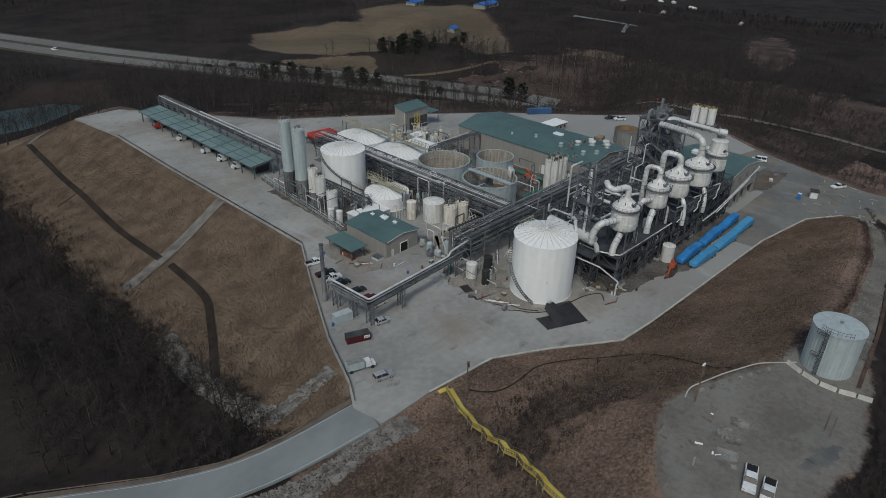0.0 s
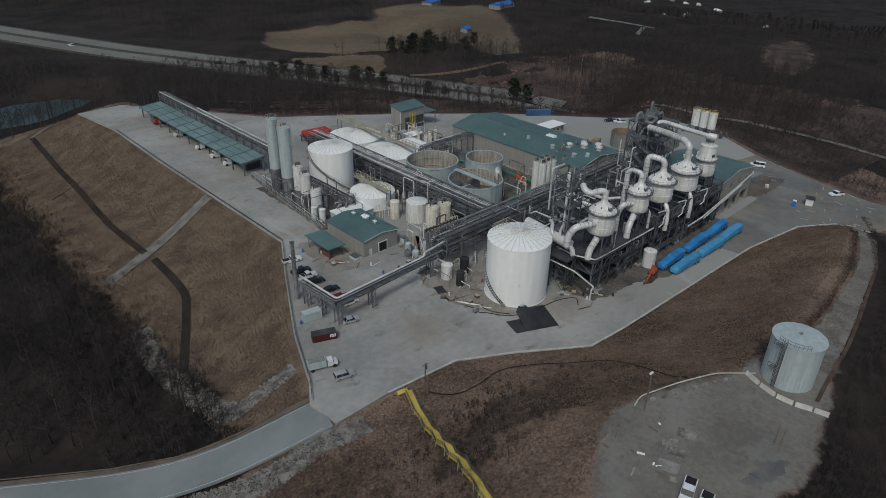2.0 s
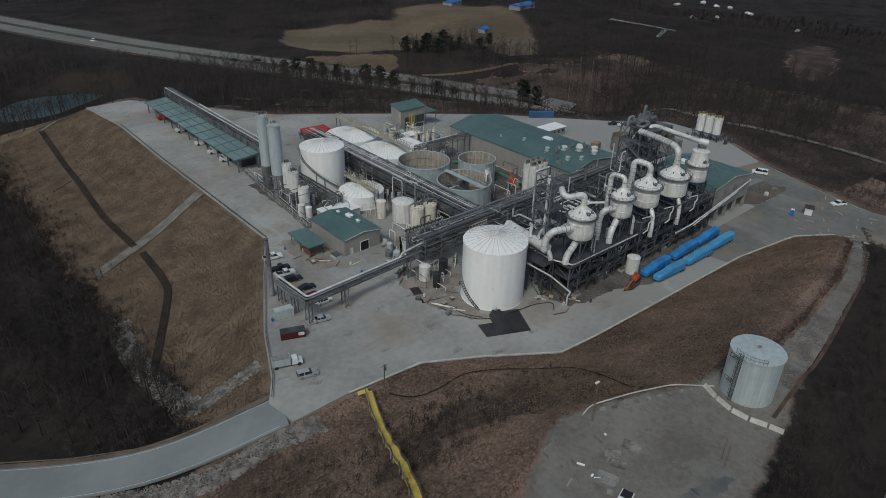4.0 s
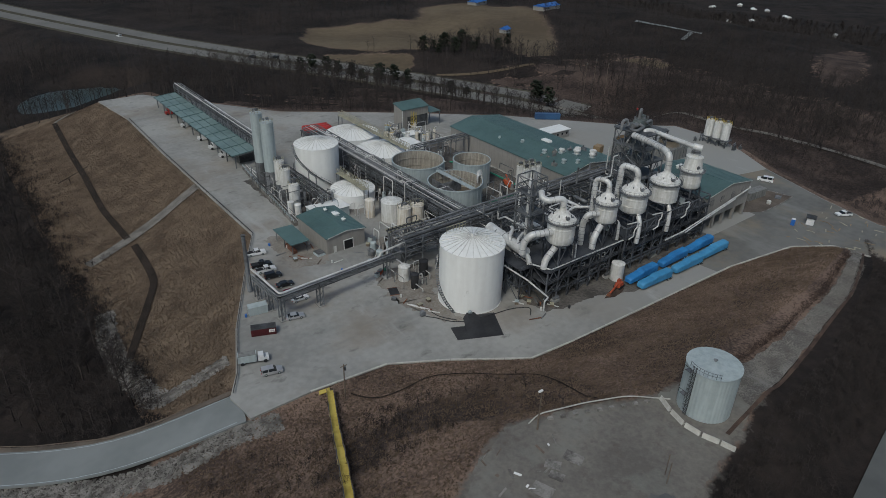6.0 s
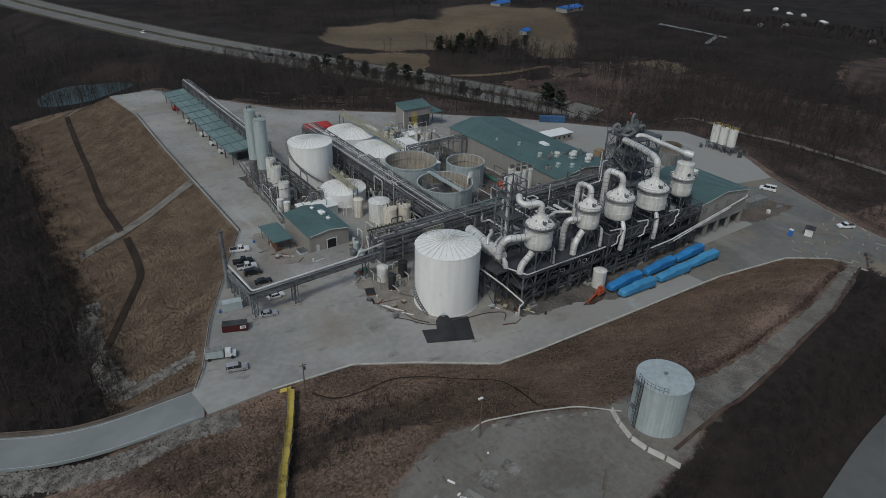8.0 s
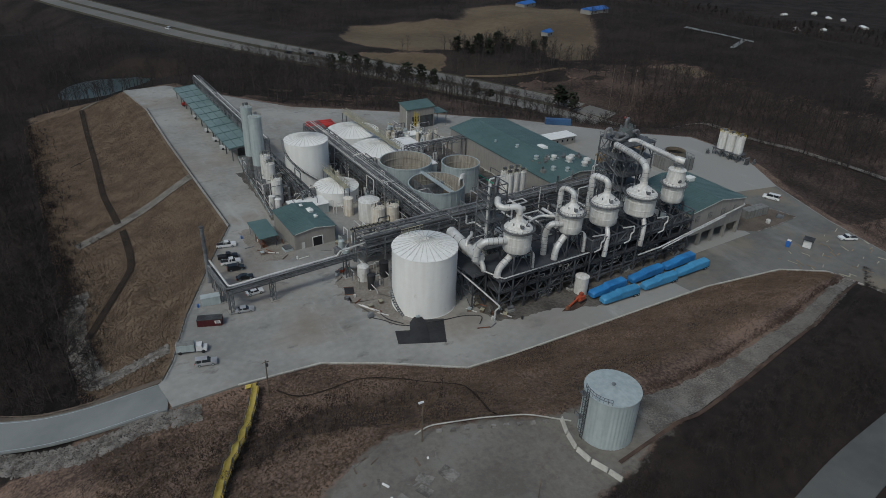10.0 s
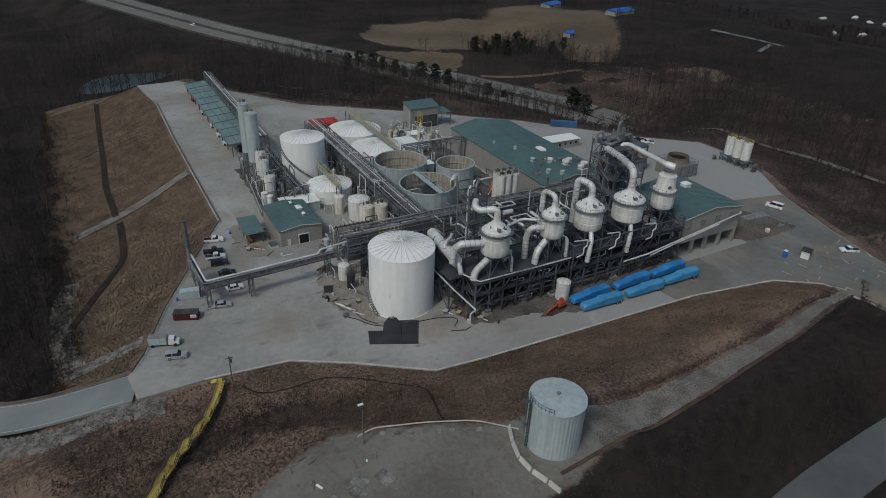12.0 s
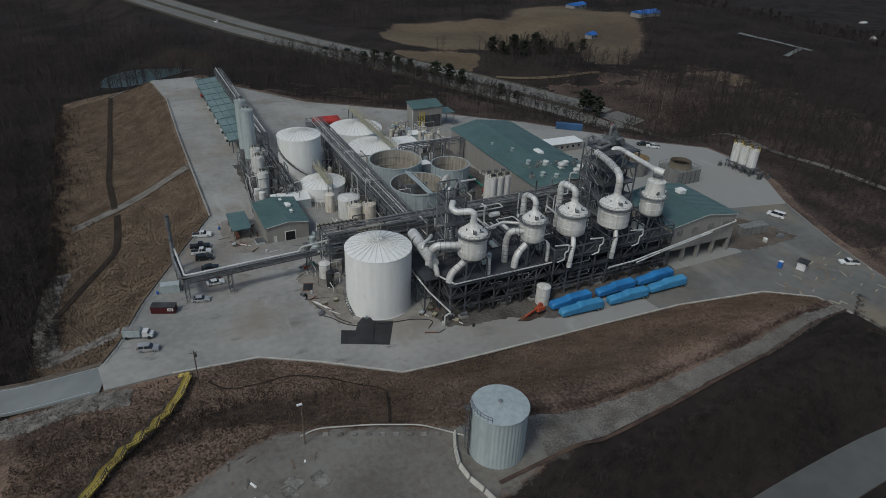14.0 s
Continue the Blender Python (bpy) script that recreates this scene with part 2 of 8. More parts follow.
# ---- mesh building ----
class Shape:
    """Collects vertices and faces of one mesh."""

    def __init__(self):
        self.v, self.f = [], []

    def add(self, verts, faces):
        k = len(self.v)
        self.v += [tuple(p) for p in verts]
        self.f += [tuple(i + k for i in q) for q in faces]
        return self

    def box(self, c, s, rz=0.0, taper=1.0):
        co, si = math.cos(radians(rz)), math.sin(radians(rz))
        vs = []
        for z in (-0.5, 0.5):
            k = taper if z > 0 else 1.0
            for x, y in ((-0.5, -0.5), (0.5, -0.5), (0.5, 0.5), (-0.5, 0.5)):
                a, b = x * s[0] * k, y * s[1] * k
                vs.append((c[0] + a * co - b * si, c[1] + a * si + b * co, c[2] + z * s[2]))
        return self.add(vs, [(3, 2, 1, 0), (4, 5, 6, 7), (0, 1, 5, 4), (1, 2, 6, 5), (2, 3, 7, 6), (3, 0, 4, 7)])

    def beam(self, a, b, w, h=None):
        """A square bar from a to b."""
        a, b = Vector(a), Vector(b)
        d = (b - a).normalized()
        s = d.cross(Vector((0, 0, 1)))
        s = s.normalized() if s.length > 0.01 else Vector((1, 0, 0))
        u = s.cross(d)
        h = h or w
        vs = [p + s * x * w / 2 + u * y * h / 2 for p in (a, b) for x, y in ((-1, -1), (1, -1), (1, 1), (-1, 1))]
        return self.add(vs, [(0, 1, 2, 3), (7, 6, 5, 4), (0, 4, 5, 1), (1, 5, 6, 2), (2, 6, 7, 3), (3, 7, 4, 0)])

    def lathe(self, c, prof, seg=32, caps=True):
        """A round body about a vertical axis through c: rows of radius and height."""
        vs, fs = [], []
        for r, z in prof:
            for i in range(seg):
                a = 2 * math.pi * i / seg
                vs.append((c[0] + r * math.cos(a), c[1] + r * math.sin(a), c[2] + z))
        for j in range(len(prof) - 1):
            for i in range(seg):
                k = (i + 1) % seg
                fs.append((j * seg + i, j * seg + k, (j + 1) * seg + k, (j + 1) * seg + i))
        if caps:
            fs.append(tuple(reversed(range(seg))))
            fs.append(tuple((len(prof) - 1) * seg + i for i in range(seg)))
        return self.add(vs, fs)

    def cyl(self, a, b, r, seg=12, r2=None):
        return self.tube([a, b], r, seg, r2=r2, smooth=0)

    def tube(self, pts, r, seg=10, r2=None, smooth=3, bend=None):
        """A pipe along pts, its corners rounded."""
        pts = [Vector(p) for p in pts]
        if smooth and len(pts) > 2:
            out = [pts[0]]
            for i in range(1, len(pts) - 1):
                p, a, b = pts[i], pts[i - 1], pts[i + 1]
                k = bend or 2.2 * r
                u, w = (a - p), (b - p)
                k1 = min(k, u.length * 0.48, w.length * 0.48)
                s, e = p + u.normalized() * k1, p + w.normalized() * k1
                for j in range(smooth + 1):
                    t = j / smooth
                    out.append(s * (1 - t) ** 2 + p * 2 * t * (1 - t) + e * t * t)
            out.append(pts[-1])
            pts = out
        n, vs, fs = len(pts), [], []
        ref = None
        for i, p in enumerate(pts):
            d = (pts[min(i + 1, n - 1)] - pts[max(i - 1, 0)]).normalized()
            if ref is None:
                ref = d.orthogonal().normalized()
            ref = (ref - d * ref.dot(d)).normalized()
            w = d.cross(ref)
            q = r if r2 is None else r + (r2 - r) * i / (n - 1)
            for j in range(seg):
                a = 2 * math.pi * j / seg
                vs.append(p + ref * q * math.cos(a) + w * q * math.sin(a))
        for i in range(n - 1):
            for j in range(seg):
                k = (j + 1) % seg
                fs.append((i * seg + j, i * seg + k, (i + 1) * seg + k, (i + 1) * seg + j))
        fs += [tuple(reversed(range(seg))), tuple((n - 1) * seg + j for j in range(seg))]
        return self.add(vs, fs)

    def prism(self, poly, z0, z1):
        n = len(poly)
        vs = [(x, y, z0) for x, y in poly] + [(x, y, z1) for x, y in poly]
        return self.add(vs, [tuple(reversed(range(n))), tuple(range(n, 2 * n))] + [(i, (i + 1) % n, n + (i + 1) % n, n + i) for i in range(n)])

    def mesh(self, name, material):
        me = bpy.data.meshes.new(name)
        me.from_pydata(self.v, [], self.f)
        me.materials.append(material)
        me.polygons.foreach_set("use_smooth", [True] * len(me.polygons))
        me.set_sharp_from_angle(angle=radians(38))
        me.update()
        return me


def part(name, sh, material, parent=None, label=""):
    ob = new(name, sh.mesh(name, material))
    if parent is not None:
        ob.parent = parent
    return tagged(ob, label) if label else ob


def thing(name, at, label, category, group="", kind="", rz=0.0):
    ob = new(name)
    ob.matrix_world = pose(*at, 0, 0, rz)
    return tagged(ob, label, category, group, kind)


# ---- ground form ----
PAD = [(67, 80), (81, 80), (100, 78), (113, 70.5), (129, 59.5), (142, 58.3), (172, 57), (209, 55.5), (237, 51), (249, 43), (252, 29), (254, 8), (284, 8), (278, 41), (284, 63), (295, 91), (306, 109), (312, 122), (311, 146), (290, 163), (253, 204), (213, 236), (165, 270), (119, 335), (98, 334), (102, 297), (101, 244), (101, 157), (90, 137), (77, 112), (70, 95), (66, 88.5)]
LOT = [(70, 20), (85, 29.7), (95, 33.3), (107, 29.5), (122, 22.5), (136, 22), (140, 12), (121, 7.3), (110, 5.5), (101, 4.9), (91, 6.8), (80, 0), (62, 8)]
RIDGE = [(60, 14, 17), (95, 20, 18), (127, 16, 17), (145, 18, 16.3), (165, 18, 15), (191, 20, 14), (223, 26, 9), (250, 33, 1)]
ROAD_W = [(67.3, 84.4, -0.04), (65.5, 84.8, -0.06), (58, 87, -2.0), (50, 89.5, -4.6), (40, 94, -7.3), (26, 104, -9.5), (6, 121, -12), (-40, 150, -16), (-120, 190, -22)]
ROAD_E = [(268, 14, 0), (262, 0, 0.5), (240, -6.5, 3), (205, -5.2, 5), (170, -7.4, 6), (120, -15.5, 8), (60, -31.5, 10), (0, -52, 9), (-120, -100, 6)]
HIGHWAY = [(344, 232, -22), (337, 252, -20), (318, 290, -19), (285, 370, -20), (256, 425, -20), (225, 485, -20), (190, 560, -20), (150, 665, -20), (112, 770, -20), (60, 960, -22), (0, 1300, -25)]


def seg_dist(x, y, a, b):
    """Distance to a segment and the share along it, for arrays."""
    dx, dy = b[0] - a[0], b[1] - a[1]
    t = np.clip(((x - a[0]) * dx + (y - a[1]) * dy) / (dx * dx + dy * dy), 0, 1)
    return np.hypot(x - a[0] - t * dx, y - a[1] - t * dy), t


def poly_dist(x, y, poly):
    """Distance to a polygon's outline, negative inside."""
    best, inside = np.full(x.shape, 1e9), np.zeros(x.shape, bool)
    for a, b in zip(poly, poly[1:] + poly[:1]):
        best = np.minimum(best, seg_dist(x, y, a, b)[0])
        hit = ((a[1] > y) != (b[1] > y)) & (x < (b[0] - a[0]) * (y - a[1]) / ((b[1] - a[1]) or 1e-9) + a[0])
        inside ^= hit
    return np.where(inside, -best, best)


def line_dist(x, y, line):
    """Distance to a polyline and the height of its nearest point."""
    best, h = np.full(x.shape, 1e9), np.zeros(x.shape)
    for a, b in zip(line, line[1:]):
        d, t = seg_dist(x, y, a, b)
        near = d < best
        best, h = np.where(near, d, best), np.where(near, a[2] + t * (b[2] - a[2]), h)
    return best, h


def ease(a, b, x):
    t = np.clip((x - a) / (b - a), 0, 1)
    return t * t * (3 - 2 * t)


def wave(x, y, s, k):
    """Soft rolling relief."""
    return np.sin(x / s + k) * np.cos(y / (s * 1.17) + 2 * k) + 0.5 * np.sin((x + 1.3 * y) / (s * 0.53) + 3 * k) + 0.3 * np.cos((1.7 * x - y) / (s * 0.31) + k)


def frayed(poly, step, amp, k=1.0):
    """A polygon's outline with more corners, set off irregularly."""
    out = []
    for a, b in zip(poly, poly[1:] + poly[:1]):
        n = max(1, int(math.hypot(b[0] - a[0], b[1] - a[1]) / step))
        for i in range(n):
            x, y = a[0] + (b[0] - a[0]) * i / n, a[1] + (b[1] - a[1]) * i / n
            out.append((x + amp * float(wave(x, y, k, 0.4)), y + amp * float(wave(x, y, 0.9 * k, 2.4))))
    return out


def ground_z(x, y):
    x, y = np.asarray(x, float), np.asarray(y, float)
    dp = poly_dist(x, y, PAD)
    out = np.maximum(dp, 0)
    # falling banks: steep to the west, gentler to the north and east
    west = ease(125, 85, x) * ease(60, 100, y)
    steep = 0.30 + 0.17 * west
    toe = 9.0 + 11.0 * west
    fall = -toe * (1 - np.exp(-steep * out / toe)) - 0.012 * out
    far = np.hypot(x - 180, y - 160)
    fall = fall - 7 * ease(150, 420, far) - 70 * ease(650, 1150, x) - 25 * ease(700, 1500, far)
    fall = fall + wave(x, y, 90, 0.7) * (0.5 + 4.0 * ease(160, 500, far)) * ease(5, 60, out)
    # the rise on the near side
    dr, hr = line_dist(x, y, RIDGE)
    rise = hr * np.where(dr < 9, 1.0, out / (out + np.maximum(dr - 9, 0) + 1e-6))
    side = ease(95, 40, y) * ease(30, 62, x) * ease(262, 240, x)
    side = np.maximum(side, ease(60, 40, y) * ease(0, 40, x) * ease(262, 240, x))
    z = fall * (1 - side) + rise * side + wave(x, y, 17, 1.9) * 0.25 * ease(1, 8, out)
    back = ease(8, 40, 18 - y + 0 * x) * ease(262, 120, x)
    z = z - 9 * back * ease(2, 20, dr - 9)
    lot = poly_dist(x, y, LOT)
    z = z + (17.82 - z) * ease(6, 0, lot)
    for road, w, low in ((ROAD_W, 6.2, 0.75), (ROAD_E, 5.5, 0.4), (HIGHWAY, 22.0, 0.25)):
        d, h = line_dist(x, y, road)
        k = ease(w * 3.0, w, d) * ease(-0.5, 0.4, dp)
        z = z + (h - low - z) * k
    pond = np.hypot((x - 105) / 34, (y - 428) / 34)
    z = np.where(pond < 1.35, z + (-24.5 - z) * ease(1.35, 1.0, pond), z)
    return np.where(dp < 0.4, np.minimum(z, -0.45), z)


def gz(x, y):
    return float(ground_z(np.array([x]), np.array([y]))[0])


def spaced(lo, hi, step, end_lo, end_hi):
    mid = list(np.arange(lo, hi + 0.01, step))
    a, s = [], step
    while (a[-1] if a else lo) > end_lo:
        s *= 1.10
        a.append((a[-1] if a else lo) - s)
    b, s = [], step
    while (b[-1] if b else hi) < end_hi:
        s *= 1.05
        b.append((b[-1] if b else hi) + s)
    return np.array(a[::-1] + mid + b)


def grid_mesh(name, X, Y, Z, mats, index):
    ny, nx = X.shape
    me = bpy.data.meshes.new(name)
    k = np.arange(nx * ny).reshape(ny, nx)
    f = np.stack([k[:-1, :-1], k[:-1, 1:], k[1:, 1:], k[1:, :-1]], -1).reshape(-1, 4)
    me.from_pydata(np.stack([X, Y, Z], -1).reshape(-1, 3).tolist(), [], f.tolist())
    for m in mats:
        me.materials.append(m)
    me.polygons.foreach_set("material_index", index.reshape(-1).astype(np.int32))
    me.polygons.foreach_set("use_smooth", np.ones(len(f), bool))
    me.update()
    return me


FIELDS = [[(293, 504), (330, 555), (351, 566), (406, 552), (437, 536), (462, 560), (491, 606), (524, 616), (550, 585), (596, 541), (549, 471), (528, 437), (483, 383), (422, 331), (399, 329), (400, 349), (414, 378), (415, 404), (421, 439), (376, 415), (344, 402), (320, 413), (299, 448), (289, 472)],
          [(280, 441), (305, 422), (331, 394), (323, 378), (312, 370), (297, 385), (287, 409)],
          [(448, 290), (471, 289), (480, 281), (472, 259), (453, 251), (453, 266)],
          [(634, 228), (713, 243), (729, 227), (591, 169), (552, 170), (545, 177), (575, 198)]]
xs, ys = spaced(22, 330, 1.6, -1800, 3800), spaced(-40, 352, 1.6, -900, 3800)
GX, GY = np.meshgrid(xs, ys)
GZ = ground_z(GX, GY)
cx, cy = GX, GY
wob = wave(cx, cy, 6, 0.3) * 1.3
pad_d = poly_dist(cx, cy, PAD)
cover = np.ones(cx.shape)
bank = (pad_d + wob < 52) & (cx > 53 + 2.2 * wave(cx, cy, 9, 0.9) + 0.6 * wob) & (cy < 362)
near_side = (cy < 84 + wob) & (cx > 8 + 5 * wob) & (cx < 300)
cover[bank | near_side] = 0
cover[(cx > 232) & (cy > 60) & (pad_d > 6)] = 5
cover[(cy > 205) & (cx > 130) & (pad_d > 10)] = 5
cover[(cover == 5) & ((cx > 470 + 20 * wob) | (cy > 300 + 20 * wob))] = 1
for f_ in FIELDS:
    cover[poly_dist(cx, cy, f_) + wob * 2 < 0] = 5 if f_ is FIELDS[3] else 2
edge = np.interp(cx, [62, 82, 112, 121, 134, 164, 199, 225, 250, 262], [-6, 2, 4, 5.5, 8.5, 11, 18.5, 25, 33, 40])
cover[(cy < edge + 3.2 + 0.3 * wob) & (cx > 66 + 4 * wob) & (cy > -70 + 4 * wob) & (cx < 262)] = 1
cover[(cover == 0) & (cy > 92) & (cx < 115)] = 4
for ex, ey, er in ((91.8, 51.7, 9.0), (98.8, 45.7, 6.0), (75.7, 50.6, 7.0)):
    cover[(cover == 0) & (np.hypot(cx - ex, (cy - ey) * 1.2) + 1.8 * wob < er)] = 5
cover[poly_dist(cx, cy, LOT) + 0.6 * wob < 0.6] = 3


def blurred(a):
    """Averages a grid with its neighbours, so that one cover passes softly into the next."""
    for _ in range(2):
        p = np.pad(a, 1, mode="edge")
        a = (p[1:-1, 1:-1] * 2 + p[:-2, 1:-1] + p[2:, 1:-1] + p[1:-1, :-2] + p[1:-1, 2:]) / 6
    return a


def tone(n, l, geo, col, col2, scale, fine, grain):
    """A colour varied by a broad and a fine noise."""
    wide, small = n.new("ShaderNodeTexNoise"), n.new("ShaderNodeTexNoise")
    wide.inputs["Scale"].default_value, small.inputs["Scale"].default_value = 0.12 * scale, 0.12 * scale * fine
    wide.inputs["Detail"].default_value, small.inputs["Detail"].default_value = 6, 5
    mad, rg, mx = n.new("ShaderNodeMath"), n.new("ShaderNodeMapRange"), n.new("ShaderNodeMix")
    mad.operation, mad.inputs[1].default_value = "MULTIPLY_ADD", grain
    rg.inputs[1].default_value, rg.inputs[2].default_value = 0.36 + grain / 2, 0.66 + grain / 2
    mx.data_type = "RGBA"
    mx.inputs["A"].default_value, mx.inputs["B"].default_value = (*col, 1), (*col2, 1)
    for q in (wide, small):
        l.new(geo.outputs["Position"], q.inputs["Vector"])
    l.new(small.outputs["Fac"], mad.inputs[0])
    l.new(wide.outputs["Fac"], mad.inputs[2])
    l.new(mad.outputs[0], rg.inputs[0])
    l.new(rg.outputs[0], mx.inputs["Factor"])
    return mx.outputs["Result"]


def ground_cover():
    """Dead grass with the other covers laid over it, each with a ragged edge."""
    m = bpy.data.materials.new("winter_ground")
    m.use_nodes = True
    n, l = m.node_tree.nodes, m.node_tree.links
    b = n["Principled BSDF"]
    b.inputs["Roughness"].default_value, b.inputs["Specular IOR Level"].default_value = 1.0, 0.1
    geo = n.new("ShaderNodeNewGeometry")
    out = tone(n, l, geo, (0.205, 0.143, 0.110), (0.064, 0.046, 0.038), 0.5, 26, 0.8)
    rag, mid, bits = n.new("ShaderNodeTexNoise"), n.new("ShaderNodeTexNoise"), n.new("ShaderNodeTexNoise")
    for q, sc in ((rag, 0.35), (mid, 0.055), (bits, 1.6)):
        q.inputs["Scale"].default_value, q.inputs["Detail"].default_value, q.inputs["Roughness"].default_value = sc, 8, 0.65
        l.new(geo.outputs["Position"], q.inputs["Vector"])

    def over(src, col, fac, lo, hi, top=1.0):
        rg, mx = n.new("ShaderNodeMapRange"), n.new("ShaderNodeMix")
        rg.inputs[1].default_value, rg.inputs[2].default_value, rg.inputs[4].default_value = lo, hi, top
        mx.data_type = "RGBA"
        l.new(fac, rg.inputs[0])
        l.new(rg.outputs[0], mx.inputs["Factor"])
        l.new(src, mx.inputs["A"])
        if isinstance(col, tuple):
            mx.inputs["B"].default_value = (*col, 1)
        else:
            l.new(col, mx.inputs["B"])
        return mx.outputs["Result"]

    out = over(out, (0.036, 0.027, 0.024), mid.outputs["Fac"], 0.54, 0.68, 0.7)
    out = over(out, (0.215, 0.165, 0.120), rag.outputs["Fac"], 0.58, 0.72, 0.6)
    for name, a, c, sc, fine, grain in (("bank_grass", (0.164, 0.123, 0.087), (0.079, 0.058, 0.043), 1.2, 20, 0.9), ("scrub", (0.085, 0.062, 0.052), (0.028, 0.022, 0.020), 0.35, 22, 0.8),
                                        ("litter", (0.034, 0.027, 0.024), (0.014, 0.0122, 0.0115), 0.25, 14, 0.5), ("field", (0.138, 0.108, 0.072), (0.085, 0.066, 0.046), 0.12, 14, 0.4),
                                        ("gravel", (0.164, 0.150, 0.131), (0.102, 0.093, 0.082), 0.6, 16, 0.5)):
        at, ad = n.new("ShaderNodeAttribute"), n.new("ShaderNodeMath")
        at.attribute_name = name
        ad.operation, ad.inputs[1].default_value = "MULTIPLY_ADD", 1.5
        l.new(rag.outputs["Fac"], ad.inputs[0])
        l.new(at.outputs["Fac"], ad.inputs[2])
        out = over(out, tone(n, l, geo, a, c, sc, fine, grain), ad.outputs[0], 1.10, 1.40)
    l.new(out, b.inputs["Base Color"])
    bp = n.new("ShaderNodeBump")
    bp.inputs["Strength"].default_value, bp.inputs["Distance"].default_value = 0.9, 0.35
    l.new(bits.outputs["Fac"], bp.inputs["Height"])
    l.new(bp.outputs[0], b.inputs["Normal"])
    return m


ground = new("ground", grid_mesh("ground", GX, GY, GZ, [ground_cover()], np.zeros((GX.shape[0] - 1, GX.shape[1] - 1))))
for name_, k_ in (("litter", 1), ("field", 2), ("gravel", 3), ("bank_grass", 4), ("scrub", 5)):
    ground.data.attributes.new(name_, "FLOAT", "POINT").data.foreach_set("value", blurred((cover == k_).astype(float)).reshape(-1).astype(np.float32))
tagged(ground, "hilly winter ground of dead brown grass, bare woodland floor and fields", "ground", kind="structure")


def ribbon(name, line, width, material, lift, label, category, parent=None, follow=False, step=4.0, thick=0.0):
    """A strip of the given width along a line of plan points, at their heights or laid on the ground."""
    pts = []
    for a, b in zip(line, line[1:]):
        n = max(1, int(math.hypot(b[0] - a[0], b[1] - a[1]) / step))
        pts += [Vector(a).lerp(Vector(b), i / n) for i in range(n)]
    pts.append(Vector(line[-1]))
    for _ in range(6):
        pts = [pts[0]] + [(pts[i - 1] + pts[i] * 2 + pts[i + 1]) / 4 for i in range(1, len(pts) - 1)] + [pts[-1]]
    rows, n = [], 4 if follow else 1
    for i, p in enumerate(pts):
        d = pts[min(i + 1, len(pts) - 1)] - pts[max(i - 1, 0)]
        s = Vector((d.y, -d.x, 0)).normalized()
        row = []
        for j in range(n + 1):
            q = p + s * width * (j / n - 0.5)
            row.append((q.x, q.y, (gz(q.x, q.y) if follow else p.z) + lift))
        rows.append(row)
    sh = Shape()
    m = n + 1
    sh.add([q for r in rows for q in r], [(i * m + j, i * m + j + 1, (i + 1) * m + j + 1, (i + 1) * m + j) for i in range(len(rows) - 1) for j in range(n)])
    if thick:
        low = [[(q[0], q[1], q[2] - thick) for q in (r[0], r[-1])] for r in rows]
        k = len(sh.v)
        sh.v += [q for r in low for q in r]
        for i in range(len(rows) - 1):
            sh.f += [(i * m, (i + 1) * m, k + 2 * i + 2, k + 2 * i), (i * m + n, k + 2 * i + 1, k + 2 * i + 3, (i + 1) * m + n)]
    ob = part(name, sh, material, parent)
    return tagged(ob, label, category, kind="structure")


pad = tagged(part("pavement", Shape().prism(PAD, -1.2, 0.0), CONCRETE), "pale worn concrete paving of the plant yard", "pavement", kind="structure")
lot = tagged(part("gravel_lot", Shape().prism(frayed(LOT, 0.7, 0.5), 17.0, 17.86), GRAVEL), "grey gravel parking lot on the rise", "gravel lot", kind="structure")
ribbon("road", ROAD_W, 9.6, ASPHALT, 0.02, "pale asphalt access road curving downhill", "road", thick=0.5)
ribbon("road", ROAD_E, 9.0, DARKROAD, 0.0, "dark worn asphalt road below the gravel lot", "road", thick=0.5)
YARD_EAST = [(203, 56.2), (209, 55.7), (237, 51.2), (249.2, 43.2), (252.2, 29), (254.3, 9), (283.6, 9), (277.7, 41), (283.7, 63), (294.7, 91), (262, 98), (240, 102), (236, 98), (250, 73), (250, 70.5), (206, 70.2), (202, 64)]
tagged(part("yard_road", Shape().prism(YARD_EAST, -0.2, 0.012), YARD), "darker worn asphalt of the eastern yard", "road", kind="structure")
kerb = thing("kerb", (0, 0, 0), "pale concrete kerb along the yard's near edge", "kerb", kind="structure")
for a_, b_ in zip(PAD[1:10], PAD[2:11]):
    n_k = max(1, int(math.hypot(b_[0] - a_[0], b_[1] - a_[1]) / 6))
    for i in range(n_k):
        p_, q_ = Vector((*a_, 0.03)).lerp(Vector((*b_, 0.03)), (i + 0.01) / n_k), Vector((*a_, 0.03)).lerp(Vector((*b_, 0.03)), (i + 0.99) / n_k)
        part("kerb_stone", Shape().beam(p_, q_, 0.45, 0.3), PALECONC, kerb)
ribbon("service_track", [(337, 252, 0), (349, 210, 0), (356, 170, 0), (352, 142, 0), (360, 122, 0), (366, 92, 0), (372, 40, 0), (378, -40, 0)], 4.5, GRAVEL, 0.5, "faint pale gravel track through the scrub", "track", follow=True, step=3)
ribbon("verge", [(x, y, z) for x, y, z in HIGHWAY], 44, VERGE, -0.05, "dull grass verge and median of the highway", "verge", step=10)
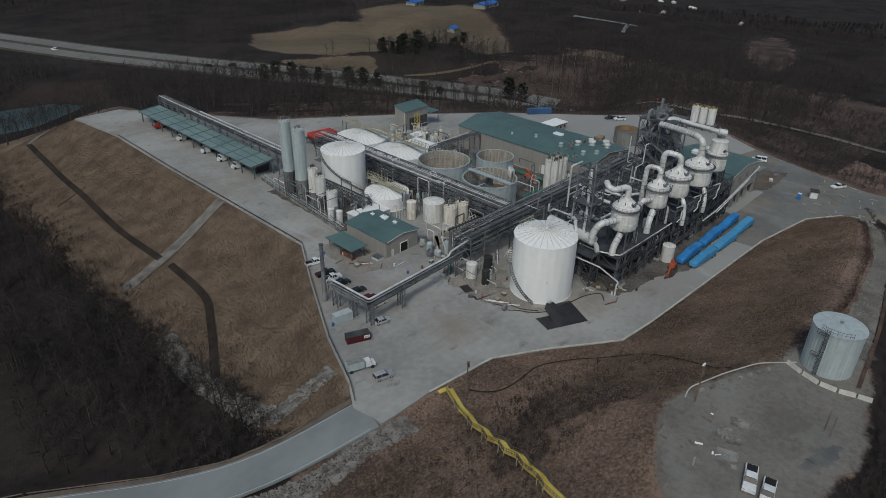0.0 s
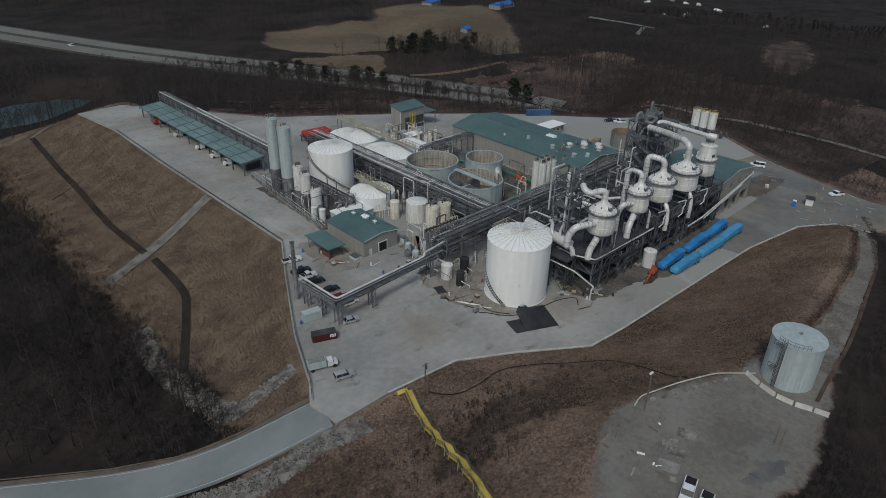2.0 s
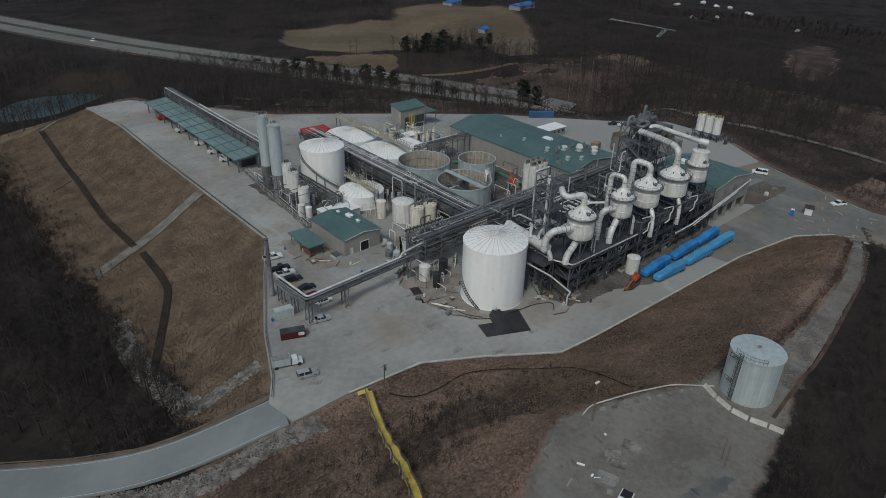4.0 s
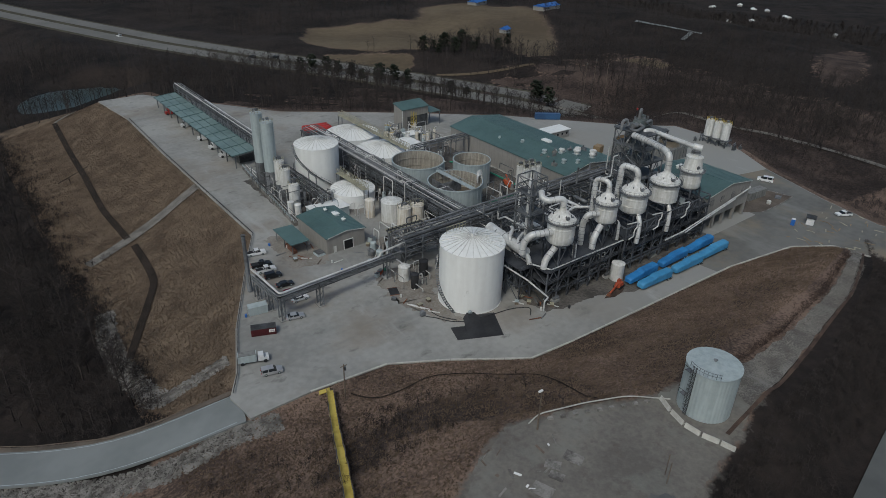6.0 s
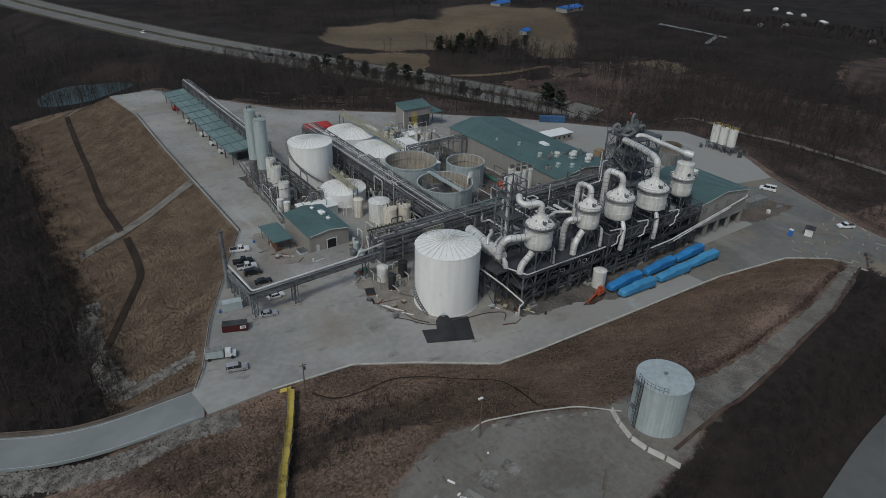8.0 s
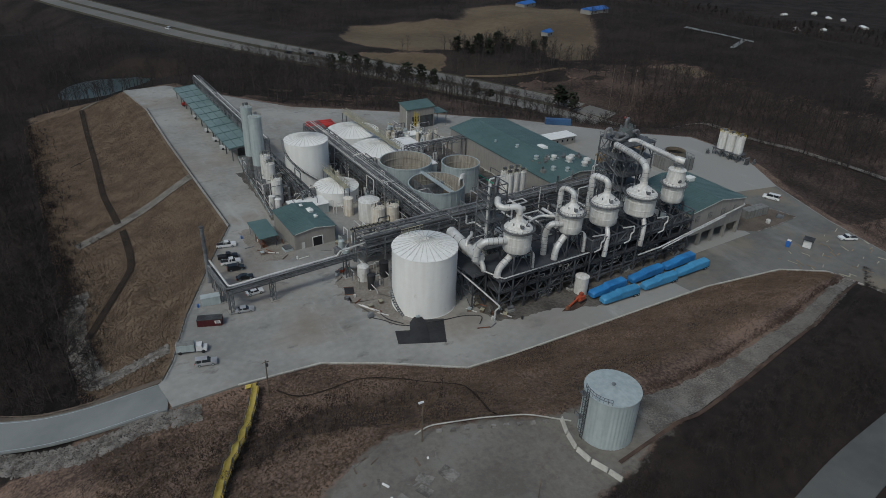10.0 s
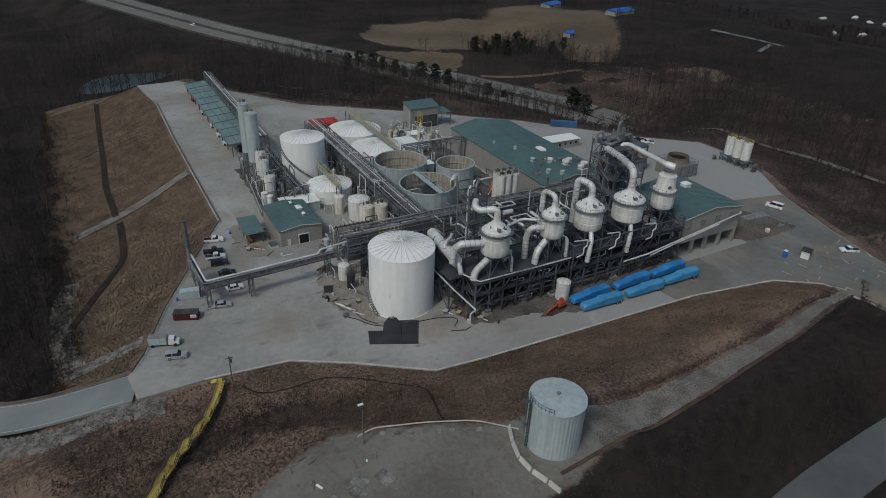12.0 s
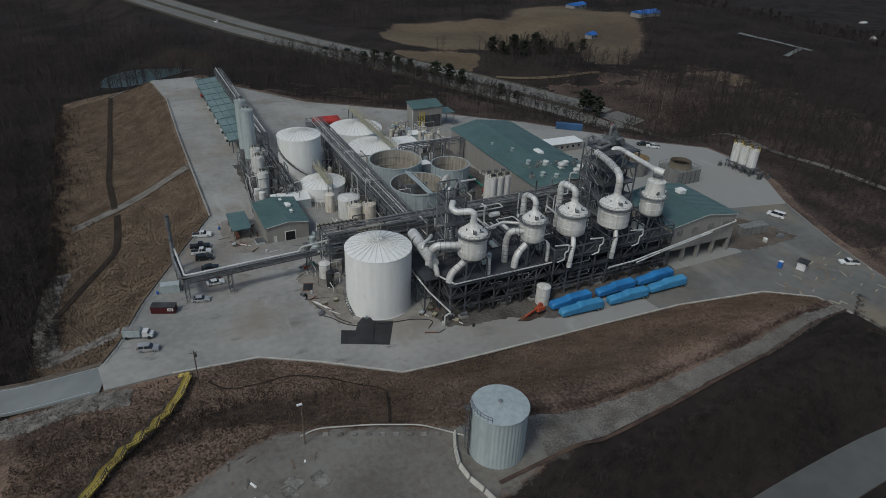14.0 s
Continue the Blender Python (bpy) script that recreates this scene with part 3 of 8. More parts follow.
for off in (-10.6, 10.6):
    line = []
    for i, p in enumerate(HIGHWAY):
        a, b = HIGHWAY[max(i - 1, 0)], HIGHWAY[min(i + 1, len(HIGHWAY) - 1)]
        d = Vector((b[0] - a[0], b[1] - a[1], 0)).normalized()
        line.append((p[0] - d.y * off, p[1] + d.x * off, p[2]))
    ribbon("highway", line, 15.0, HWAY, 0.25, "pale two-lane carriageway of the divided highway", "highway", step=10)


# ---- tanks ----
def spiral_stair(tank, r, h, a0, a1, steps=40):
    """A stair with rails climbing round a tank wall between two angles."""
    rail, inner = Shape(), Shape()
    for i in range(steps):
        t, u = i / steps, (i + 1) / steps
        a, b = radians(a0 + (a1 - a0) * t), radians(a0 + (a1 - a0) * u)
        for rr, sh in ((r + 0.08, inner), (r + 0.85, rail)):
            p, q = Vector((rr * math.cos(a), rr * math.sin(a), h * t)), Vector((rr * math.cos(b), rr * math.sin(b), h * u))
            sh.beam(p, q, 0.07, 0.25)
            if sh is rail:
                sh.beam(p + Vector((0, 0, 1.05)), q + Vector((0, 0, 1.05)), 0.06)
                if i % 3 == 0:
                    sh.beam(p, p + Vector((0, 0, 1.05)), 0.05)
    stair = part("spiral_stair", rail, STEEL, tank, "dark steel spiral stair")
    part("stringer", inner, STEEL, stair)
    for i in range(steps):
        a = radians(a0 + (a1 - a0) * i / steps)
        part("tread", Shape().box(((r + 0.45) * math.cos(a), (r + 0.45) * math.sin(a), h * i / steps), (0.8, 0.35, 0.06), math.degrees(a)), STEEL, stair)


def cone_tank(at, r, h, rise, label, material=None, ribs=28, stair=None, group="", seg=64):
    tank = thing("storage_tank", at, label, "tank", group)
    m = material or WHITE
    part("shell", Shape().lathe((0, 0, 0), [(r + 0.12, 0), (r + 0.12, 0.12), (r, 0.14), (r, h - 0.1), (r + 0.07, h - 0.08), (r + 0.07, h)], seg), m, tank)
    part("roof", Shape().lathe((0, 0, h), [(r + 0.1, 0), (r + 0.08, 0.06), (r * 0.5, rise * 0.56), (1.0, rise), (0.2, rise)], seg), m, tank)
    for i in range(ribs):
        a = 2 * math.pi * i / ribs
        co, si = math.cos(a), math.sin(a)
        sh = Shape().beam((co * 1.2, si * 1.2, h + rise + 0.06), (co * r * 0.5, si * r * 0.5, h + rise * 0.56 + 0.08), 0.2, 0.14)
        sh.beam((co * r * 0.5, si * r * 0.5, h + rise * 0.56 + 0.08), (co * r, si * r, h + 0.1), 0.2, 0.14)
        part("roof_rib", sh, DULLWHITE, tank)
    part("vent_hub", Shape().lathe((0, 0, h + rise), [(1.1, -0.05), (1.1, 0.25), (0.9, 0.25), (0.85, 0.1), (0.5, 0.1), (0.4, 0.5), (0.1, 0.6)], 24), DULLWHITE, tank)
    if stair:
        spiral_stair(tank, r, h, *stair)
    return tank


big = cone_tank((134.4, 89.0, 0), 8.6, 17.0, 1.9, "very large white steel storage tank with ribbed cone roof", stair=(203, 62))
rail = Shape()
for i in range(7):
    x = -3.2 + i * 1.1
    rail.beam((x, 6.9, 17.3), (x, 6.9, 19.3), 0.09)
rail.beam((-3.2, 6.9, 19.3), (3.4, 6.9, 19.3), 0.16).beam((-3.2, 6.9, 18.4), (3.4, 6.9, 18.4), 0.08)
part("roof_railing", rail, DULLYELLOW, big, "faded yellow railing")
mid = cone_tank((138.8, 182.5, 0), 8.0, 15.4, 1.7, "large white steel storage tank with ribbed cone roof", stair=(292, 152))
cone_tank((141.2, 161.6, 0), 7.8, 4.6, 1.8, "low white tank with ribbed cone roof under a walkway", ribs=26)
cone_tank((170.5, 210.5, 0), 11.2, 5.4, 2.4, "low wide white tank with ribbed cone roof", ribs=32)
cone_tank((171.4, 187.5, 0), 11.2, 4.9, 2.4, "low wide white tank with ribbed cone roof", ribs=32)


def open_tank(at, r, h, label, fill, walkway=False):
    tank = thing("open_tank", at, label, "tank")
    part("shell", Shape().lathe((0, 0, 0), [(r, 0), (r, h - 0.5), (r + 0.22, h - 0.45), (r + 0.22, h), (r - 0.15, h), (r - 0.12, fill), (r - 0.12, 0.1)], 56, False), GALV, tank)
    part("lining", Shape().lathe((0, 0, 0), [(r - 0.16, fill - 0.1), (r - 0.16, h - 0.12)], 56, False), LINING, tank, "stained beige inner wall")
    part("sludge", Shape().lathe((0, 0, 0), [(r - 0.14, fill - 0.3), (r - 0.14, fill)], 56), SLUDGE, tank, "brown sludge")
    for i in range(24):
        a = 2 * math.pi * i / 24
        part("stiffener", Shape().beam((math.cos(a) * (r + 0.06), math.sin(a) * (r + 0.06), 0), (math.cos(a) * (r + 0.06), math.sin(a) * (r + 0.06), h - 0.5), 0.14), GALV, tank)
    for k in (0.4, 0.7):
        part("inner_ring", Shape().lathe((0, 0, 0), [(r - 0.16, h * k), (r - 0.34, h * k + 0.02), (r - 0.34, h * k + 0.2), (r - 0.16, h * k + 0.22)], 48, False), LINING, tank)
    if walkway:
        w = Shape()
        for s in (-0.7, 0.7):
            w.beam((s, -r - 0.5, h + 0.3), (s, r + 0.5, h + 0.3), 0.14, 0.35)
            w.beam((s, -r - 0.5, h + 1.4), (s, r + 0.5, h + 1.4), 0.07)
            for i in range(13):
                y = -r + i * r / 6
                w.beam((s, y, h + 0.3), (s, y, h + 1.4), 0.06)
        w.box((0, 0, h + 0.42), (1.4, 2 * r + 1, 0.05))
        part("walkway", w, GALV, tank, "pale grey steel walkway")
        part("partition_wall", Shape().box((-r * 0.45, 0, h * 0.7), (0.25, r * 1.6, h * 0.4)).box((-r * 0.1, r * 0.2, h * 0.7), (r * 1.1, 0.25, h * 0.4)), STEEL, tank)
    return tank


open_tank((168.0, 159.5, 0), 9.5, 10.0, "open-topped grey steel tank with stained inner wall", 2.5)
open_tank((166.8, 136.1, 0), 9.4, 10.2, "open-topped grey steel tank crossed by a walkway", 4.0, True)
open_tank((185.3, 149.2, 0), 6.9, 9.8, "smaller open-topped grey steel tank", 3.0)


def grey_tank():
    tank = thing("ribbed_tank", (127.2, 16.1, 17.0), "pale grey ribbed steel tank on the gravel lot", "tank")
    r, h, n = 4.55, 10.4, 44
    sh, vs = Shape(), []
    for z in (0, h):
        for i in range(n * 4):
            a, rr = 2 * math.pi * i / (n * 4), r + (0.07 if i % 4 < 2 else 0.0)
            vs.append((rr * math.cos(a), rr * math.sin(a), z))
    m = n * 4
    sh.add(vs, [(i, (i + 1) % m, m + (i + 1) % m, m + i) for i in range(m)])
    part("shell", sh, GALV, tank)
    part("roof", Shape().lathe((0, 0, h), [(r + 0.18, -0.25), (r + 0.2, 0.02), (0.5, 0.55), (0.1, 0.56)], 64), GALV, tank, "pale blue-grey roof sheets")
    for i in range(-7, 8):
        w = math.sqrt(max(r * r - (i * 0.62) ** 2, 0.1))
        k = lambda y, x: h + 0.55 - 0.53 * (math.hypot(x, y) - 0.5) / (r - 0.3)
        part("roof_seam", Shape().beam((i * 0.62, -w, h + 0.08), (i * 0.62, 0, k(0, i * 0.62) + 0.05), 0.06).beam((i * 0.62, 0, k(0, i * 0.62) + 0.05), (i * 0.62, w, h + 0.08), 0.06), GALV, tank)
    part("vent", Shape().lathe((0, 0, h + 0.5), [(0.25, 0), (0.25, 0.3), (0.4, 0.35), (0.05, 0.6)], 14), STEEL, tank)
    lad, a = Shape(), radians(171)
    ux, uy = math.cos(a), math.sin(a)

    def beside(out, side, z):
        return (ux * (r + out) - uy * side, uy * (r + out) + ux * side, z)

    for side in (-0.3, 0.3):
        lad.beam(beside(0.35, side, 0.1), beside(0.35, side, h + 1.1), 0.1)
    for i in range(34):
        lad.beam(beside(0.35, -0.3, 0.3 + i * 0.32), beside(0.35, 0.3, 0.3 + i * 0.32), 0.06)
    part("ladder", lad, DARKSTEEL, tank, "dark steel ladder")
    for i in range(9):
        z = 2.6 + i
        hoop = Shape()
        pts = [beside(0.35, -0.35, z), beside(0.85, -0.4, z), beside(1.1, 0, z), beside(0.85, 0.4, z), beside(0.35, 0.35, z)]
        for p, q in zip(pts, pts[1:]):
            hoop.beam(p, q, 0.045)
        part("cage_hoop", hoop, DARKSTEEL, tank)
    for side, out in ((-0.4, 0.85), (0.4, 0.85), (0, 1.1)):
        part("cage_bar", Shape().beam(beside(out, side, 2.6), beside(out, side, h + 1.0), 0.04), STEEL, tank)
    for z in (5.2, h - 0.2):
        part("landing", Shape().box(beside(0.6, -0.9, z), (0.9, 1.1, 0.1), math.degrees(a)), STEEL, tank, "small dark grating landing")
        part("landing_rail", Shape().beam(beside(1.2, -1.6, z + 1.0), beside(1.2, -0.2, z + 1.0), 0.07).beam(beside(1.2, -1.6, z), beside(1.2, -1.6, z + 1.0), 0.07).beam(beside(1.2, -0.2, z), beside(1.2, -0.2, z + 1.0), 0.07), DARKSTEEL, tank)
    top = Shape()
    for i in range(9):
        b = radians(152 + i * 9)
        part("rail_post", Shape().beam((r * math.cos(b), r * math.sin(b), h), (r * math.cos(b), r * math.sin(b), h + 1.1), 0.06), STEEL, tank)
        if i:
            c = radians(143 + i * 9)
            for z in (0.55, 1.1):
                top.beam((r * math.cos(c), r * math.sin(c), h + z), (r * math.cos(b), r * math.sin(b), h + z), 0.05)
    part("top_rail", top, STEEL, tank)
    part("base_ring", Shape().lathe((0, 0, -0.6), [(r + 0.5, 0), (r + 0.5, 0.65), (r, 0.66)], 48), CONCRETE, tank)


grey_tank()


def silo(at, r, h, label, legs=0.0, material=None, group="", top=True, cat="silo", skirt=0.0):
    s = thing("silo", at, label, cat, group)
    m = material or WHITE
    part("shell", Shape().lathe((0, 0, 0), ([(r * 0.35, legs * 0.35), (r, legs)] if legs else [(r, 0)]) + [(r, h - 0.15), (r + 0.06, h - 0.12), (r + 0.06, h), (r * 0.3, h + r * 0.28), (0.08, h + r * 0.3)], 28), m, s)
    if skirt:
        part("skirt", Shape().lathe((0, 0, 0), [(r + 0.05, 0), (r + 0.05, skirt), (r, skirt + 0.02)], 28), GREYPIPE, s, "dark grey lower band")
        for i in range(8):
            a = radians(45 * i)
            part("stiffener", Shape().beam((r * 1.04 * math.cos(a), r * 1.04 * math.sin(a), 0), (r * 1.04 * math.cos(a), r * 1.04 * math.sin(a), skirt), 0.14), STEEL, s)
    if legs:
        for i in range(4):
            a = radians(45 + 90 * i)
            part("leg", Shape().beam((r * 0.95 * math.cos(a), r * 0.95 * math.sin(a), 0), (r * 0.95 * math.cos(a), r * 0.95 * math.sin(a), legs + 0.3), 0.25), STEEL, s)
        br = Shape()
        for i in range(4):
            a, b = radians(45 + 90 * i), radians(135 + 90 * i)
            for z0, z1 in ((0.2, legs), (legs, 0.2)):
                br.beam((r * 0.95 * math.cos(a), r * 0.95 * math.sin(a), z0), (r * 0.95 * math.cos(b), r * 0.95 * math.sin(b), z1), 0.1)
        part("brace", br, STEEL, s)
    if top:
        rl = Shape()
        for i in range(12):
            a, b = 2 * math.pi * i / 12, 2 * math.pi * (i + 1) / 12
            rl.beam((r * math.cos(a), r * math.sin(a), h), (r * math.cos(a), r * math.sin(a), h + 1.1), 0.07)
            for z in (0.55, 1.1):
                rl.beam((r * math.cos(a), r * math.sin(a), h + z), (r * math.cos(b), r * math.sin(b), h + z), 0.06)
        part("guard_rail", rl, YELLOW if group == "edge silos" else DULLYELLOW, s)
        part("filter_box", Shape().box((0.2 * r, 0.1 * r, h + 0.8), (0.9, 0.9, 1.2)).cyl((-0.4 * r, 0, h), (-0.4 * r, 0, h + 1.5), 0.25), STEEL, s)
    return s


silo((121.1, 183.5, 0), 2.25, 26.3, "tall pale grey cylindrical silo over a steel skirt", 0, GALV, skirt=8.5)
silo((120.3, 190.0, 0), 2.0, 28.0, "tall grey lattice-clad process column", 0, GALV, skirt=10.0)
for y, r, h in ((177.3, 1.75, 14.0), (173.2, 1.75, 12.3), (167.1, 1.9, 8.8)):
    silo((121.5, y, 0), r, h, "slim white silo in a row beside the yard", 0, DULLWHITE, "silo row", skirt=5.6 if h > 10 else 0)
for x, y in ((118.5, 164.2), (119.5, 161.0)):
    silo((x, y, 0), 1.1, 4.2, "small white vertical tank", 0, DULLWHITE, "silo row", False, "tank")
for x, y in ((142.8, 132.3), (147.4, 131.6)):
    silo((x, y, 0), 2.25, 8.0, "rust-streaked cream vertical tank", 0, CREAM, "cream tanks", True, "tank")
silo((143.8, 141.0, 0), 3.6, 6.8, "stained white vertical tank beside the rack", 0, DULLWHITE, "", False, "tank")
silo((139.0, 146.8, 0), 1.6, 6.2, "small stained cream tank", 0, CREAM, "", False, "tank")
silo((175.0, 71.4, 0), 1.9, 5.2, "white tank with rusty rim beside blue trailers", 0, DULLWHITE, "", False, "tank")
silo((124.9, 106.8, 0), 1.6, 4.4, "small white tank near the large tank", 0, DULLWHITE, "", False, "tank")
silo((124.9, 101.5, 0), 1.1, 4.4, "black plastic vertical tank", 0, BLACK, "black tanks", False, "tank")
silo((131.0, 105.8, 0), 1.3, 4.6, "black plastic vertical tank", 0, BLACK, "black tanks", False, "tank")
for x, y in ((304.0, 124.8), (304.3, 120.9), (304.6, 117.0)):
    silo((x, y, 0), 1.85, 10.2, "tall white silo on a steel skirt at the yard edge", 2.2, DULLWHITE, "edge silos")
for i in range(3):
    for j in range(2):
        silo((188.6 + i * 2.7, 124.0 + j * 2.9, 0), 1.35, 13.5, "slim ribbed grey-white column in a cluster", 0, DULLWHITE, "column cluster", True, "column")


# ---- steel frames ----
def steel_frame(name, at, size, bays, levels, label, deck=(), brace=True, col=0.32, cat="steel frame", material=None):
    """An open steel frame: columns, beams, braces and plate decks. bays: numbers in x and y. levels: heights."""
    m = material or STEEL
    fr = thing(name, at, label, cat)
    nx, ny = bays
    X, Y = [size[0] * i / nx for i in range(nx + 1)], [size[1] * j / ny for j in range(ny + 1)]
    top = levels[-1]
    for x in X:
        for y in Y:
            part("column", Shape().box((x, y, top / 2), (col, col, top)), m, fr)
    for z in levels:
        for y in Y:
            part("beam", Shape().box((size[0] / 2, y, z), (size[0], col * 0.7, col)), m, fr)
        for x in X:
            part("beam", Shape().box((x, size[1] / 2, z - 0.02), (col * 0.7, size[1], col * 0.9)), m, fr)
    if brace:
        zs = [0] + list(levels)
        for y in (Y[0], Y[-1]):
            for i in range(nx):
                for k in range(len(zs) - 1):
                    s = Shape()
                    xm = (X[i] + X[i + 1]) / 2
                    if (i * 5 + k * 3) % 4 == 1:
                        continue
                    if (i + k) % 2:
                        s.beam((X[i], y, zs[k]), (X[i + 1], y, zs[k + 1]), col * 0.5)
                    else:
                        s.beam((X[i], y, zs[k]), (xm, y, zs[k + 1]), col * 0.5).beam((X[i + 1], y, zs[k]), (xm, y, zs[k + 1]), col * 0.5)
                    part("brace", s, m, fr)
        for x in (X[0], X[-1]):
            for j in range(ny):
                for k in range(len(zs) - 1):
                    part("brace", Shape().beam((x, Y[j], zs[k]), (x, Y[j + 1], zs[k + 1]), col * 0.5), m, fr)
    for z in deck:
        part("deck", Shape().box((size[0] / 2, size[1] / 2, z + 0.25), (size[0] + 0.8, size[1] + 0.8, 0.08)), STEEL if m is STEEL and size[0] < 20 else GRATING, fr, "dark grating deck")
        for y in (-0.4, size[1] + 0.4):
            hr = Shape()
            for q in (0.6, 1.1):
                hr.beam((-0.4, y, z + 0.3 + q), (size[0] + 0.4, y, z + 0.3 + q), 0.06)
            for i in range(int(size[0] / 2) + 1):
                hr.beam((i * 2, y, z + 0.3), (i * 2, y, z + 1.4), 0.05)
            part("hand_rail", hr, m, fr)
    return fr


def pipe_run(at, pts, r, label, material=None, seg=10, bend=None, rings=0.0, name="pipe"):
    p = thing(name, at, label, "pipe")
    part("run", Shape().tube(pts, r, seg, bend=bend, smooth=5), material or PIPE, p)
    if rings:
        for a, b in zip(pts, pts[1:]):
            a, b = Vector(a), Vector(b)
            n = int((b - a).length / rings)
            for i in range(1, n):
                q, d = a.lerp(b, i / n), (b - a).normalized()
                part("cladding_band", Shape().cyl(q - d * 0.06, q + d * 0.06, r + 0.05, seg), GREYPIPE, p)
    return p


def pipe_rack(at, length, width, z, along, label, lanes, levels=(0,), spacing=6.0):
    """A long rack of trestles with pipes lying on it, along x or y."""
    rk = thing("pipe_rack", at, label, "pipe rack", rz=0 if along == "x" else 90)
    n = int(length / spacing)
    for i in range(n + 1):
        x = length * i / n
        for y in (0, width):
            part("post", Shape().box((x, y, (z + levels[-1]) / 2), (0.3, 0.3, z + levels[-1])), STEEL, rk)
        for lv in levels:
            part("cross_beam", Shape().box((x, width / 2, z + lv), (0.25, width, 0.3)), STEEL, rk)
        part("knee_brace", Shape().beam((x, 0, z - 2.5), (x, width / 2, z), 0.14).beam((x, width, z - 2.5), (x, width / 2, z), 0.14), STEEL, rk)
    for lv in levels:
        for y in (0, width):
            part("side_truss", Shape().box((length / 2, y, z + lv), (length, 0.22, 0.35)).box((length / 2, y, z + lv - 1.3), (length, 0.14, 0.18)), STEEL, rk)
    for y in (0, width):
        for i in range(n):
            a, b = length * i / n, length * (i + 1) / n
            part("lacing", Shape().beam((a, y, z - 1.3), ((a + b) / 2, y, z), 0.12).beam(((a + b) / 2, y, z), (b, y, z - 1.3), 0.12), STEEL, rk)
    rng = random.Random(int(at[0] * 7 + at[1]))
    for lv in levels:
        y = 0.4
        while y < width - 0.3:
            r = rng.choice((0.1, 0.14, 0.18, 0.24, 0.3))
            y += r + 0.1
            if y + r > width:
                break
            a, b = rng.choice((0, 0, rng.uniform(0, 0.4))) * length, length * rng.choice((1, 1, rng.uniform(0.6, 1.0)))
            part("pipe", Shape().cyl((a, y, z + lv + 0.16 + r), (b, y, z + lv + 0.16 + r), r, 8), PIPE if rng.random() < lanes else rng.choice((GREYPIPE, GREYPIPE, DARKSTEEL)), rk)
            y += r + rng.uniform(0.1, 0.35)
    return rk


pipe_rack((157.0, 118, 0), 98, 6.5, 7.6, "y", "long grey steel pipe rack carrying many pipes", 0.12, (-2.6, 0, 2.0))
pipe_rack((127.4, 109.5, 0), 96.6, 7.0, 6.4, "x", "long grey steel pipe rack behind the evaporators", 0.16, (0, 2.0, 3.9))
pipe_rack((131.5, 203, 0), 105, 3.4, 8.6, "y", "grey steel pipe rack beside the loading canopy", 0.2, (0, 1.6))
pipe_rack((131, 158, 0), 44, 4, 5.6, "y", "low grey pipe rack between the tanks", 0.2)
pipe_rack((176, 172, 0), 27, 3.2, 9.0, "x", "dark pipe bridge leading to the hall", 0.1)


# ---- evaporators ----
def evaporator(at, r, z0, z1, duct, label, cone=True):
    """A vessel with a conical head, platform ring and a duct that leaves its top."""
    ev = thing("evaporator", at, label, "evaporator", "evaporator row")
    h = z1 - z0
    part("body", Shape().lathe((0, 0, z0), [(r * 0.4, -1.1), (r * 0.9, -0.3), (r * 0.97, 0), (r, 0.15), (r, h * 0.3), (r + 0.06, h * 0.31), (r + 0.06, h * 0.35), (r, h * 0.36), (r, h * 0.68), (r + 0.06, h * 0.69), (r + 0.06, h * 0.73), (r, h * 0.74), (r, h)], 40), DULLWHITE, ev, "stained white insulated vessel body")
    part("platform", Shape().lathe((0, 0, z1), [(r, -0.16), (r + 0.75, -0.16), (r + 0.75, 0.12), (r + 0.65, 0.12), (r + 0.65, 0.04), (r, 0.04)], 40, False), STEEL, ev, "grey ring platform")
    head = part("head", Shape().lathe((0, 0, z1), [(r * 1.02, 0.08), (r * 1.02, 0.35), (r * 0.88, 0.95), (r * 0.84, 1.0), (r * 0.46, 2.2), (r * 0.28, 2.8), (r * 0.24, 3.2), (r * 0.235, 3.9)] if cone else [(r * 1.02, 0.08), (r * 1.02, 0.35), (r * 0.93, 0.6), (r * 0.2, 0.7)], 40), DULLWHITE, ev, "white conical head")
    rl = Shape()
    n = 22
    for i in range(n):
        a, b = 2 * math.pi * i / n, 2 * math.pi * (i + 1) / n
        q = r + 0.7
        rl.beam((q * math.cos(a), q * math.sin(a), z1), (q * math.cos(a), q * math.sin(a), z1 + 1.1), 0.06)
        rl.beam((q * math.cos(a), q * math.sin(a), z1 + 1.1), (q * math.cos(b), q * math.sin(b), z1 + 1.1), 0.06)
    part("guard_rail", rl, STEEL, ev)
    for i in range(8 if cone else 0):
        a = radians(200 + i * 43)
        part("head_fitting", Shape().cyl((r * 0.62 * math.cos(a), r * 0.62 * math.sin(a), z1 + 1.3), (r * 0.7 * math.cos(a), r * 0.7 * math.sin(a), z1 + 2.2), 0.14, 8), STEEL, head)
    part("manway", Shape().cyl((-r * 0.25, -r * 0.62, z1 + 1.2), (-r * 0.3, -r * 0.85, z1 + 1.9), 0.42, 14), STEEL, head)
    part("head_box", Shape().box((0.9, -r * 0.66, z1 + 1.3), (1.2, 0.4, 0.35)), STEEL, head)
    if duct:
        d = part("duct", Shape().tube(duct, r * 0.225, 16, smooth=7, bend=1.9), PIPE, ev, "white insulated vapour duct")
        for a, b in zip(duct, duct[1:]):
            a, b = Vector(a), Vector(b)
            k = int((b - a).length / 1.2)
            for i in range(1, k):
                q, w = a.lerp(b, i / k), (b - a).normalized()
                part("duct_band", Shape().cyl(q - w * 0.05, q + w * 0.05, r * 0.225 + 0.04, 16), GREYPIPE, d)
    return ev


